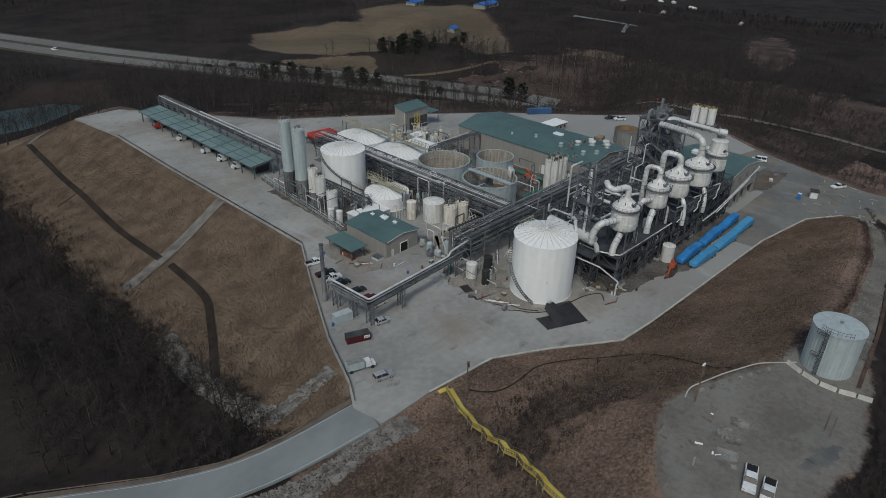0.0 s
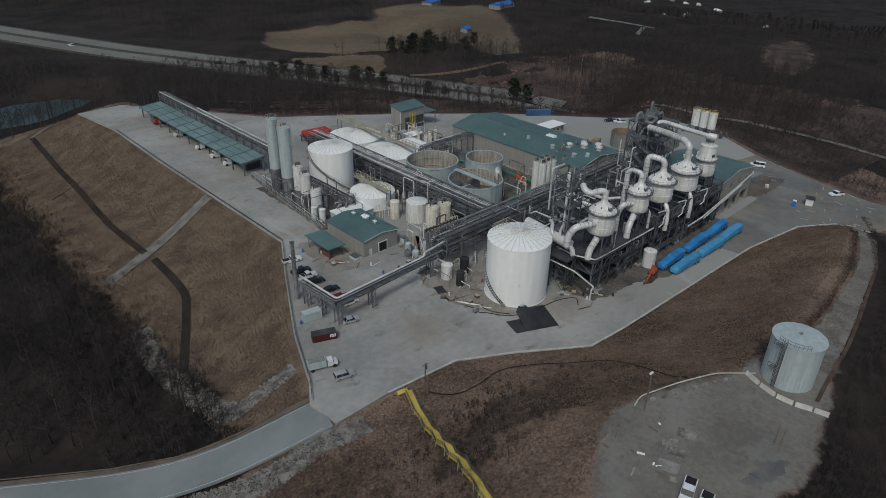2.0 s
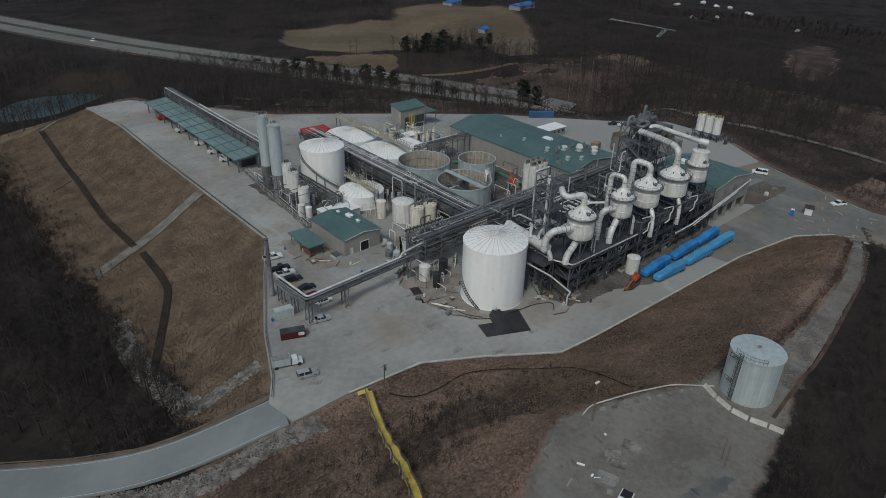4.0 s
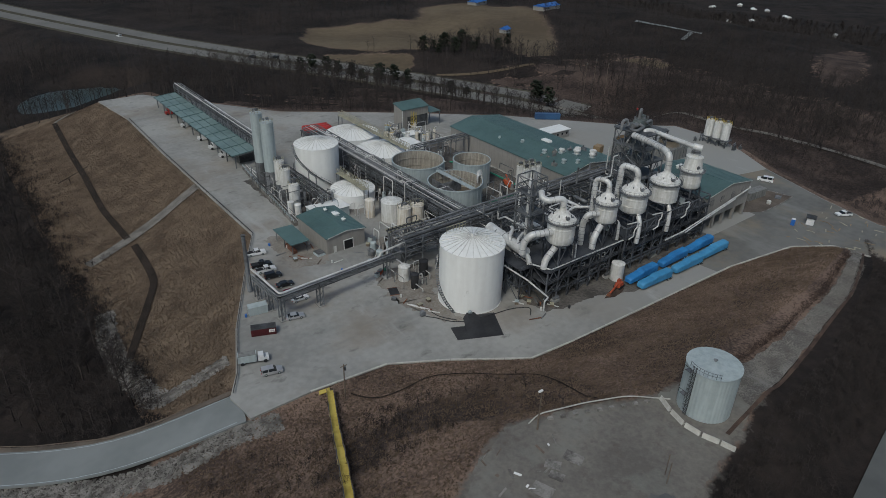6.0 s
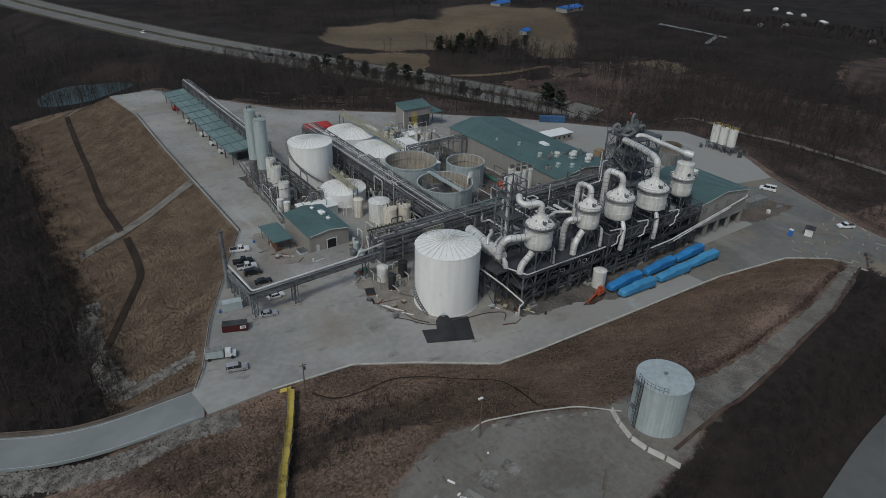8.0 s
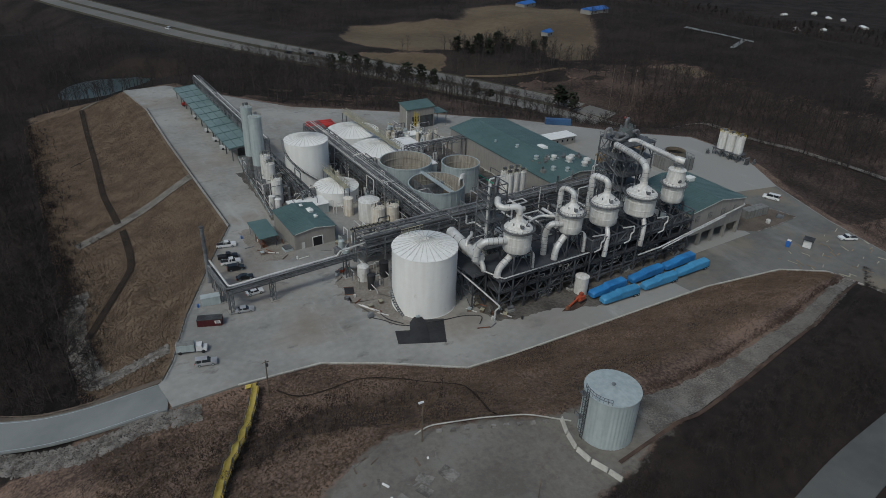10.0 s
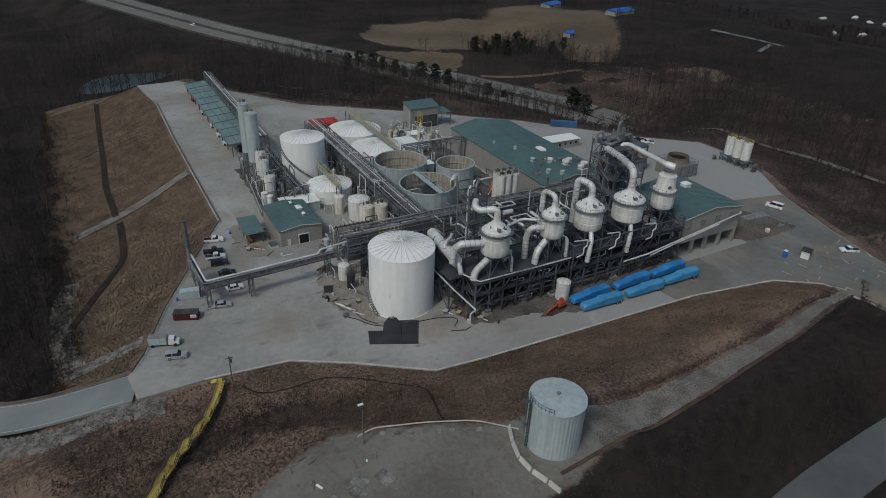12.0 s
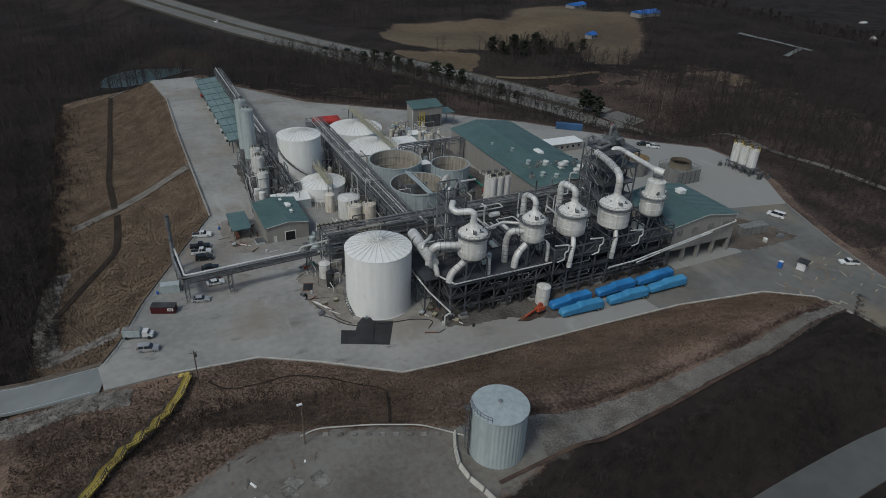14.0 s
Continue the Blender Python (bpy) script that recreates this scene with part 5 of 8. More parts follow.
for x, y, z, s in ((212, 150, 11.2, 1.0), (211, 137, 10.8, 1.3), (215, 132, 12, 1.6), (219, 128, 11.8, 2.0), (223, 131, 11, 1.6), (226, 126, 10.5, 1.9), (222, 123, 11, 1.7), (209, 160, 10.2, 0.7), (210, 126, 10.3, 1.3), (213, 122, 11.2, 1.2)):
    z = 11.2 - 2.4 * ((216 - x) / 12 if x < 216 else (x - 216) / 16)
    u = thing("roof_fan", (x, y, z), "pale metal fan housing on the green roof", "roof fan")
    part("curb", Shape().box((0, 0, 0.2), (s * 1.1, s * 1.1, 0.8)), GALV, u)
    part("hood", Shape().lathe((0, 0, 0.5), [(s * 0.5, 0), (s * 0.5, s * 0.5), (s * 0.72, s * 0.55), (s * 0.68, s * 0.85), (s * 0.2, s * 1.0)], 16), DULLWHITE if s > 1.3 else GALV, u)
for k in range(12):
    x, y, s = rng.uniform(206, 229), rng.uniform(120.5, 137), rng.uniform(0.6, 1.3)
    z = 11.2 - 2.4 * (216 - x) / 12 if x < 216 else 11.2 - 2.4 * (x - 216) / 16
    u = thing("roof_duct", (x, y, z - 0.1), "small grey duct housing on the green roof", "roof duct", "roof ducts", rz=rng.choice((0, 90)))
    part("casing", Shape().box((0, 0, 0.5 * s), (1.6 * s, 1.1 * s, 1.2 * s), taper=0.9), rng.choice((CASING, STEEL, GALV)), u)
    part("stub", Shape().cyl((0.3 * s, 0, s), (0.3 * s, 0, 1.8 * s), 0.22 * s, 10), GREYPIPE, u)
u = thing("skylight_box", (220.6, 145.2, 10.4), "long white box ventilator on the hall roof", "roof unit")
part("body", Shape().box((0, 0, 0.4), (2.6, 4.2, 1.3), taper=0.85), WHITE, u)

annex = thing("white_roofed_hut", (248.4, 168.6, 0), "low hut with a flat white roof", "hut", rz=-2)
part("wall", Shape().box((0, 0, 1.7), (17, 6.5, 3.4)), BEIGE, annex)
part("roof", Shape().box((0, 0, 3.55), (18, 7.4, 0.3)), WHITE, annex, "flat white roof")
for i in range(6):
    part("window", Shape().box((-7 + i * 2.8, -3.28, 1.9), (0.9, 0.1, 1.0)), GLASS, annex)

# loading canopy
can = thing("loading_canopy", (0, 0, 0), "long weathered green canopy over truck loading bays", "canopy")
CX0, CX1, CY0, CY1 = 117.9, 128.2, 212.0, 308.0
zc = lambda x: 5.0 + (x - CX0) / (CX1 - CX0) * 0.9
s = Shape()
s.add([(x, y, zc(x) + dz) for dz in (0, 0.2) for x, y in ((CX0, CY0), (CX1, CY0), (CX1, CY1), (CX0, CY1))], [(3, 2, 1, 0), (4, 5, 6, 7), (0, 1, 5, 4), (1, 2, 6, 5), (2, 3, 7, 6), (3, 0, 4, 7)])
roof = part("roof", s, CANOPYROOF, can)
for i in range(11):
    y = CY0 + (CY1 - CY0) * i / 10
    part("roof_batten", Shape().beam((CX0, y, 5.3), (CX1, y, 6.2), 0.4, 0.2), GREENROOF, roof, "dark green batten")
    for x in (CX0 + 1.2, CX1 - 0.8):
        part("post", Shape().box((x, y + (0.3 if i == 0 else -0.3), zc(x) / 2), (0.4, 0.4, zc(x))), STEEL, can)
    part("frame_beam", Shape().beam((CX0, y, 4.8), (CX1, y, 5.7), 0.25, 0.4), STEEL, can)
for k in (0.0, 0.33, 0.66, 1.0):
    x = CX0 + (CX1 - CX0) * k
    part("roof_purlin", Shape().box((x, (CY0 + CY1) / 2, zc(x) + 0.26), (0.3, CY1 - CY0, 0.16)), GREENROOF, roof)
for i in range(9):
    part("bay_pier", Shape().box((125.5, CY0 + 5 + i * 10.8, 2.2), (6, 0.5, 4.4)), DARKSTEEL, can)

small = thing("carport", (0, 0, 0), "green-roofed open carport beside the workshop", "carport")
s = Shape()
s.add([(x, y, z + dz) for dz in (0, 0.18) for x, y, z in ((105.2, 137.2, 3.4), (110.8, 136.2, 4.1), (111.2, 148.6, 4.1), (105.4, 150.2, 3.4))], [(3, 2, 1, 0), (4, 5, 6, 7), (0, 1, 5, 4), (1, 2, 6, 5), (2, 3, 7, 6), (3, 0, 4, 7)])
part("roof", s, GREENROOF, small)
for x in (105.7, 110.4):
    for y in (137.6, 143, 148.4):
        part("post", Shape().box((x, y, 1.7), (0.2, 0.2, 3.4)), STEEL, small)
part("bench", Shape().box((106.8, 141, 0.5), (1.2, 6, 1.0)), RUST, small)

# ---- stack and pipe bridge ----
st = thing("stack", (87.2, 126.3, 0), "tall dark grey steel exhaust stack", "stack")
part("shaft", Shape().lathe((0, 0, 0), [(0.8, 0), (0.7, 0.4), (0.55, 9), (0.5, 17.2)], 20), STEEL, st)
part("rim", Shape().lathe((0, 0, 17.0), [(0.62, 0), (0.66, 0.3), (0.4, 0.32)], 20), DARKSTEEL, st)
br = thing("pipe_bridge", (0, 0, 0), "grey steel pipe bridge with a bright white pipe", "pipe bridge")
BR = [(87.3, 122.6, 6.8), (88.2, 108.8, 6.8), (124, 110.6, 6.8)]
for a, b in zip(BR, BR[1:]):
    a, b = Vector(a), Vector(b)
    d = (b - a).normalized()
    n_ = Vector((-d.y, d.x, 0)) * 0.75
    for k in (-1, 1):
        for z in (0, -1.1):
            part("chord", Shape().beam(a + n_ * k + Vector((0, 0, z)), b + n_ * k + Vector((0, 0, z)), 0.2, 0.25), STEEL, br)
        s, m = Shape(), int((b - a).length / 2.2)
        for i in range(m):
            p, q = a.lerp(b, i / m) + n_ * k, a.lerp(b, (i + 1) / m) + n_ * k
            s.beam(p, q - Vector((0, 0, 1.1)), 0.1)
        part("lacing", s, STEEL, br)
        part("side_panel", Shape().beam(a + n_ * k * 0.9 - Vector((0, 0, 0.55)), b + n_ * k * 0.9 - Vector((0, 0, 0.55)), 0.04, 0.7), GREYPIPE, br)
    part("grating", Shape().beam(a - Vector((0, 0, 0.2)), b - Vector((0, 0, 0.2)), 1.4, 0.08), DARKSTEEL, br)
part("pipe", Shape().tube([(87.6, 124.6, 7.6), (87.8, 121.5, 7.6), (88.4, 109.1, 7.6), (119.0, 110.4, 7.6), (119.6, 110.4, 8.8), (128.4, 111.6, 8.8)], 0.28, 10, bend=0.8), PIPE, br, "bright white pipe")
part("pipe", Shape().tube([(86.6, 124.5, 3), (86.7, 123.0, 7.4), (87.6, 108.3, 7.4), (126, 109.9, 7.4)], 0.2, 10, bend=0.8), GREYPIPE, br)
for x, y in ((88.4, 108.9), (99.6, 109.3), (87.4, 121.4), (87.8, 115.0), (121.5, 110.5)):
    for k in (-0.9, 0.9):
        for q in (-0.5, 0.5):
            part("post", Shape().beam((x + q, y + k, 0), (x + q, y + k, 6.8), 0.24), STEEL, br)
        s = Shape()
        for i in range(4):
            s.beam((x - 0.5, y + k, i * 1.6), (x + 0.5, y + k, i * 1.6 + 1.6), 0.1)
        part("brace", s, STEEL, br)
    part("footing", Shape().box((x, y, 0.12), (2.2, 2.8, 0.26)), CONCRETE, br)


# ---- trailers and vehicles ----
def trailer(at, rz=0.0, BLUE=BLUE):
    t = thing("blue_trailer", at, "long bulk trailer under a blue tarpaulin", "trailer", "blue trailers", rz=rz)
    s = Shape()
    n, L = 20, 13.0
    rows = []
    for i in range(n + 1):
        x = -L / 2 + L * i / n
        u = i / n
        k = 0.05 * math.sin(i * 2.1) + 0.03 * math.sin(i * 4.7) - (0.75 - 0.9 * u if u < 0.42 else 0.0) - (0.35 if i in (0, n) else 0.0)
        w = 1.2 - (0.2 if i in (0, n) else 0.0)
        rows.append([(x, -w, 0.8), (x, -w - 0.03, 2.75 + k), (x, -w + 0.16, 2.98 + k), (x, 0, 3.12 + k), (x, w - 0.16, 2.98 + k), (x, w + 0.03, 2.75 + k), (x, w, 0.8)])
    m = 7
    s.add([q for r in rows for q in r], [(i * m + j, i * m + j + 1, (i + 1) * m + j + 1, (i + 1) * m + j) for i in range(n) for j in range(m - 1)] + [tuple(range(m)), tuple(n * m + j for j in reversed(range(m)))])
    part("tarpaulin", s, BLUE, t)
    part("chassis", Shape().box((0, 0, 0.7), (12.6, 1.0, 0.3)), DARKSTEEL, t)
    for i in range(14):
        for y in (-1.25, 1.25):
            part("rib", Shape().box((-5.9 + i * 0.9, y, 1.55), (0.1, 0.08, 1.3)), BLUE, t)
    for x in (4.6, 5.9):
        for y in (-1.05, 1.05):
            w = part("wheel", Shape().cyl((x, y - 0.2, 0.5), (x, y + 0.2, 0.5), 0.5, 16), BLACK, t)
            part("hub", Shape().cyl((x, y - 0.22, 0.5), (x, y + 0.22, 0.5), 0.22, 10), GALV, w)
    part("landing_leg", Shape().box((-4.5, -0.8, 0.45), (0.15, 0.15, 0.9)).box((-4.5, 0.8, 0.45), (0.15, 0.15, 0.9)), STEEL, t)
    return t


t0 = trailer((182.0, 63.2, 0), -3, BLUE=LIGHTBLUE)
t1 = trailer((181.4, 67.4, 0), 0.5)
for base, x, y, a in ((t0, 197.3, 62.9, -2.0), (t0, 211.8, 63.3, -1.0), (t1, 196.8, 67.6, 0.8), (t1, 211.2, 67.9, 1.0)):
    copy_thing(base, pose(x, y, 0, 0, 0, a))


def car(at, rz, kind, paint, label):
    """A road vehicle along its own x axis: sedan, suv, pickup or van."""
    L, W = {"sedan": (4.8, 1.85), "suv": (4.9, 1.95), "pickup": (5.8, 2.0), "van": (5.9, 2.1)}[kind]
    c = thing(kind if kind != "suv" else "sport_utility_car", at, label, "car" if kind in ("sedan", "suv") else kind, "parked vehicles", rz=rz)
    hood = {"sedan": 0.92, "suv": 1.05, "pickup": 1.1, "van": 1.25}[kind]
    h = {"sedan": 1.45, "suv": 1.8, "pickup": 1.85, "van": 2.2}[kind]
    prof = [(-L / 2, 0.45), (-L / 2 + 0.05, hood), (L / 2 - 1.2, hood), (L / 2 - 0.1, hood - 0.12), (L / 2, 0.5), (L / 2 - 0.1, 0.32), (-L / 2 + 0.1, 0.32)]
    s, n = Shape(), len(prof)
    s.add([(x, y * W / 2 * (1 if z < hood - 0.05 else 0.95), z) for y in (-1, 1) for x, z in prof], [tuple(range(n)), tuple(reversed(range(n, 2 * n)))] + [((i + 1) % n, i, n + i, n + (i + 1) % n) for i in range(n)])
    body = part("body", s, paint, c)
    a0, a1, b0, b1 = {"sedan": (-1.75, 1.05, -1.1, 0.35), "suv": (-2.4, 1.05, -2.25, 0.35), "pickup": (-0.55, 1.35, -0.4, 0.75), "van": (-2.9, 1.75, -2.8, 0.95)}[kind]
    g = Shape().add([(x, y * W / 2 * k, z) for y in (-1, 1) for x, z, k in ((a0, hood, 0.92), (a1, hood, 0.92), (b1, h - 0.06, 0.78), (b0, h - 0.06, 0.78))], [(0, 1, 2, 3), (7, 6, 5, 4), (0, 4, 5, 1), (1, 5, 6, 2), (2, 6, 7, 3), (3, 7, 4, 0)])
    part("glazing", g, GLASS, c, "dark glass")
    part("cabin_roof", Shape().box(((b0 + b1) / 2, 0, h - 0.03), (b1 - b0 + 0.1, W * 0.79, 0.09)), paint, c)
    for x in (a0 + 0.25, (a0 + a1) / 2 - 0.2):
        part("door_pillar", Shape().beam((x, -W * 0.462, hood), (x + 0.1, -W * 0.39, h), 0.1).beam((x, W * 0.462, hood), (x + 0.1, W * 0.39, h), 0.1), paint, body)
    if kind == "pickup":
        part("cargo_bed", Shape().box((-1.75, 0, hood + 0.01), (2.1, 1.6, 0.05)), DARK, c, "dark cargo bed")
    for x in (-L * 0.3, L * 0.31):
        for y in (-W / 2 + 0.1, W / 2 - 0.1):
            w = part("wheel", Shape().cyl((x, y - 0.12, 0.35), (x, y + 0.12, 0.35), 0.36, 14), BLACK, c)
            part("hub", Shape().cyl((x, y - 0.13, 0.35), (x, y + 0.13, 0.35), 0.2, 8), GALV, w)
    for y in (-W * 0.36, W * 0.36):
        part("headlight", Shape().box((L / 2 - 0.06, y, hood - 0.26), (0.14, 0.36, 0.18)), GALV, c)
        part("tail_light", Shape().box((-L / 2 + 0.0, y, hood - 0.2), (0.1, 0.28, 0.25)), RED, c)
    return c


car((96.9, 144.3, 0), -12, "pickup", CARWHITE, "white pickup parked by the yard edge")
car((95.3, 137.0, 0), -10, "pickup", CARBLACK, "black pickup parked in a row")
car((95.1, 133.5, 0), -10, "pickup", CARWHITE, "white pickup parked in a row")
car((95.4, 129.4, 0), -8, "suv", CARBLACK, "black sport utility car parked in a row")
car((96.1, 123.3, 0), -8, "sedan", CARBLACK, "dark sedan parked in a row")
car((95.6, 117.9, 0), -6, "suv", CARMAROON, "maroon sport utility car beneath the pipe bridge")
car((96.1, 114.5, 0), 0, "sedan", CARWHITE, "white sedan beneath the pipe bridge")
car((91.2, 107.6, 0), -14, "sedan", CARSILVER, "silver sedan standing in the open yard")
car((77.0, 90.9, 0), -16, "suv", CARSILVER, "tan-silver sport utility car in the open yard")
car((87.2, 15.2, 17.87), 196, "pickup", CARWHITE, "white pickup on the gravel lot")
car((86.4, 12.2, 17.87), 192, "pickup", CARWHITE, "white pickup on the gravel lot")
car((281.8, 84.6, 0.02), 112, "van", CARWHITE, "white passenger van on the yard road")
car((275.2, 51.8, 0.02), 150, "pickup", CARWHITE, "white pickup by the east edge")
car((288, 155, 0.02), 140, "pickup", CARWHITE, "white pickup near the cooling tower")
car((286, 159, 0.02), 150, "pickup", CARBLACK, "dark pickup near the cooling tower")
car((244, 155, 0.02), 140, "pickup", CARBLACK, "dark pickup behind the hall")
car((232, 199, 0), 130, "pickup", CARBLACK, "black pickup at the north edge")


# ---- loose things in the yard ----
def bin_box(name, at, size, rz, material, label, category, lid=None, ribs=6):
    b = thing(name, at, label, category, rz=rz)
    L, W, H = size
    part("body", Shape().box((0, 0, H / 2 + 0.1), (L, W, H)), material, b)
    for i in range(ribs):
        for y in (-W / 2 - 0.03, W / 2 + 0.03):
            part("rib", Shape().box((-L / 2 + L * (i + 0.5) / ribs, y, H / 2 + 0.1), (0.12, 0.08, H - 0.1)), material, b)
    part("top", Shape().box((0, 0, H + 0.13), (L + 0.08, W + 0.08, 0.08)), lid or material, b)
    part("skid", Shape().box((0, 0, 0.06), (L - 0.3, W * 0.7, 0.12)), DARKSTEEL, b)
    return b


dump = bin_box("dumpster", (82.0, 106.2, 0), (6.0, 2.3, 1.9), -22, MAROON, "maroon roll-off dumpster with a dark cover", "dumpster", DARKSTEEL)
sg = part("sign", Shape().box((2.0, -1.22, 1.3), (1.4, 0.06, 0.8)), WHITE, dump, "white sign with dark bars")
for z in (1.15, 1.45):
    part("sign_bar", Shape().box((2.0, -1.26, z), (1.0, 0.03, 0.12)), DARKSTEEL, sg)
tr = bin_box("cargo_trailer", (84.6, 115.4, 0), (4.8, 2.2, 2.3), -10, GALV, "pale enclosed cargo trailer under the pipe bridge", "trailer", ribs=3)
box = thing("box_truck", (75.2, 97.2, 0), "white truck with a pale ribbed utility body", "truck", rz=-20)
part("cargo_body", Shape().box((-1.2, 0, 1.6), (4.2, 2.1, 1.8)), GALV, box)
part("load", Shape().box((-1.2, 0, 2.55), (3.9, 1.8, 0.16)), CASING, box, "dark load in the truck body")
for i in range(5):
    part("body_rib", Shape().box((-3.1 + i * 0.95, -1.07, 1.6), (0.08, 0.05, 1.8)), GALV, box)
part("cab", Shape().box((1.9, 0, 1.35), (1.5, 2.0, 1.5), taper=0.86), CARWHITE, box)
part("hood", Shape().box((3.1, 0, 0.95), (1.1, 1.9, 0.8), taper=0.92), CARWHITE, box)
part("windscreen", Shape().box((2.3, 0, 1.75), (0.75, 1.78, 0.55), taper=0.85), GLASS, box)
for x in (-2.4, 2.8):
    for y in (-0.95, 0.95):
        part("wheel", Shape().cyl((x, y - 0.15, 0.45), (x, y + 0.15, 0.45), 0.45, 14), BLACK, box)

mat_ = thing("spill_mat", (0, 0, 0), "black rubber containment mat at the tank foot", "mat")
part("sheet", Shape().prism([(119.2, 75.4), (130.0, 70.3), (134.6, 79.2), (130, 81.2), (128, 77.4), (121, 80.6)], 0.0, 0.06), BLACK, mat_)
ramp = Shape()
ramp.add([(121.9, 74.3, 0.1), (126.3, 72.1, 0.1), (129.5, 79.6, 0.7), (129.0, 80.9, 1.5), (127.2, 81.8, 1.5), (125.6, 81.2, 0.7), (125.0, 76.6, 0.9)], [(0, 1, 6), (1, 2, 6), (2, 3, 4, 6), (4, 5, 6), (5, 0, 6)])
part("raised_tarpaulin", ramp, BLACK, mat_, "black tarpaulin draped up the tank wall")
part("manway_cover", Shape().cyl((127.9, 81.0, 1.5), (128.1, 81.5, 1.7), 0.5, 14), GALV, mat_)
m2 = thing("drain_cover", (118.9, 103.2, 0), "dark square drain grate in the paving", "drain grate", rz=-20)
part("grate", Shape().box((0, 0, 0.04), (2.6, 3.6, 0.08)), BLACK, m2)
part("frame", Shape().box((0, 1.85, 0.05), (3.0, 0.2, 0.1)).box((0, -1.85, 0.05), (3.0, 0.2, 0.1)), RUST, m2)

exc = thing("boom_lift", (169.0, 67.4, 0), "orange boom lift lying beside blue trailers", "boom lift", rz=10)
part("body", Shape().box((3.0, 0, 1.0), (2.6, 1.8, 1.2), taper=0.8), ORANGE, exc)
part("cab", Shape().box((3.4, 0.3, 1.9), (1.1, 1.0, 0.8), taper=0.85), ORANGE, exc)
part("boom", Shape().beam((2.2, 0, 1.4), (-2.6, -0.3, 0.5), 0.4, 0.5), ORANGE, exc)
part("bucket", Shape().box((-3.0, -0.3, 0.35), (1.0, 1.2, 0.7), taper=0.7), RUST, exc)
for y in (-0.9, 0.9):
    part("track", Shape().box((3.0, y, 0.35), (2.8, 0.45, 0.7)), BLACK, exc)
sp = tagged(part("spill_patch", Shape().prism([(164, 66.4), (167, 65.2), (170.5, 65.6), (173, 66.6), (172, 68.2), (168, 68.0)], 0.0, 0.05), DRYBRUSH), "rusty brown dirt pile beside the boom lift", "dirt", kind="stuff")

rrk = thing("tank_rack", (163, 228.2, 0), "dark steel rack carrying red tanks", "rack", rz=-6)
part("deck", Shape().box((0, 0, 2.6), (13, 7.4, 0.3)), DARKSTEEL, rrk)
for x in (-6, -2, 2, 6):
    for y in (-3.2, 3.2):
        part("leg", Shape().box((x, y, 1.25), (0.3, 0.3, 2.5)), DARKSTEEL, rrk)
for y in (-2.3, 0.0, 2.3):
    rt = thing("red_tank", (163 + y * 0.1, 228.2 + y, 2.75), "bright red horizontal tank lying on a dark rack", "tank", "red tanks", rz=-6)
    part("shell", Shape().lathe((0, 0, 0), [(0.2, 0), (0.8, 0.15), (1.08, 0.5), (1.08, 11.5), (0.8, 11.85), (0.2, 12)], 18), RED, rt).matrix_local = pose(-6.0, 0, 1.1, 0, 90, 0)
    for x in (-5, 0, 5):
        part("saddle", Shape().box((x, 0, 0.25), (0.3, 1.6, 0.5)), DARKSTEEL, rt)
        part("strap", Shape().cyl((x - 0.08, 0, 1.1), (x + 0.08, 0, 1.1), 1.12, 18), MAROON, rt)
bc = bin_box("shipping_container", (267, 188.5, 0.012), (12.2, 2.5, 2.6), -36, CONTAINERBLUE, "dark blue shipping container at the yard's north edge", "container", ribs=14)
gc = bin_box("grey_container", (263.2, 79.0, 0.06), (10.5, 3.2, 2.9), -4, CASING, "grey equipment container on a gravel island", "container", ribs=10)
BROWNGRAVEL = mat("brown_gravel", (0.125, 0.102, 0.082), 1.0, scale=1.2, col2=(0.075, 0.061, 0.05), fine=10, bump=0.5)
isl = tagged(part("gravel_island", Shape().prism([(247.6, 74.5), (253.6, 70.4), (264, 70.0), (275.8, 70.8), (274, 78), (268, 88.6), (258, 97), (247.6, 97)], 0.0, 0.06), BROWNGRAVEL), "brown gravel island beside the loading building", "gravel", kind="structure")
ik = thing("kerb", (0, 0, 0), "low pale concrete kerb round the gravel island", "kerb", kind="structure")
for a, c in (((253.6, 70.2), (264, 69.8)), ((264, 69.8), (276, 70.6)), ((276, 70.6), (274.2, 78)), ((274.2, 78), (268.2, 88.8))):
    part("kerb_stone", Shape().beam((*a, 0.1), (*c, 0.1), 0.3, 0.22), ROCK, ik)
ex = thing("skid_frame", (270.8, 73.4, 0.06), "small open steel skid frame on the gravel", "skid", rz=20)
for x in (-1.6, 1.6):
    for y in (-1, 1):
        part("post", Shape().box((x, y, 0.9), (0.12, 0.12, 1.8)), STEEL, ex)
for y in (-1, 1):
    part("rail", Shape().box((0, y, 1.75), (3.3, 0.12, 0.12)), STEEL, ex)
part("base", Shape().box((0, 0, 0.12), (3.3, 2.1, 0.24)), STEEL, ex)
wt = thing("small_white_tank", (262.5, 72.6, 0.06), "small white tank beside the grey container", "tank")
part("shell", Shape().lathe((0, 0, 0), [(0.7, 0), (0.75, 0.1), (0.75, 1.2), (0.4, 1.4), (0.1, 1.42)], 16), DULLWHITE, wt)
booth = thing("guard_booth", (258.6, 55.6, 0), "small gate booth with a dark roof", "booth", rz=20)
part("wall", Shape().box((0, 0, 1.3), (2.6, 2.4, 2.6)), CARWHITE, booth)
part("window", Shape().box((0, -1.22, 1.6), (2.0, 0.06, 0.9)), GLASS, booth)
part("door", Shape().box((1.32, 0.2, 1.05), (0.06, 0.9, 2.0)), DARKSTEEL, booth)
part("roof", Shape().box((0, 0, 2.7), (3.4, 3.2, 0.22)), DARKSTEEL, booth)
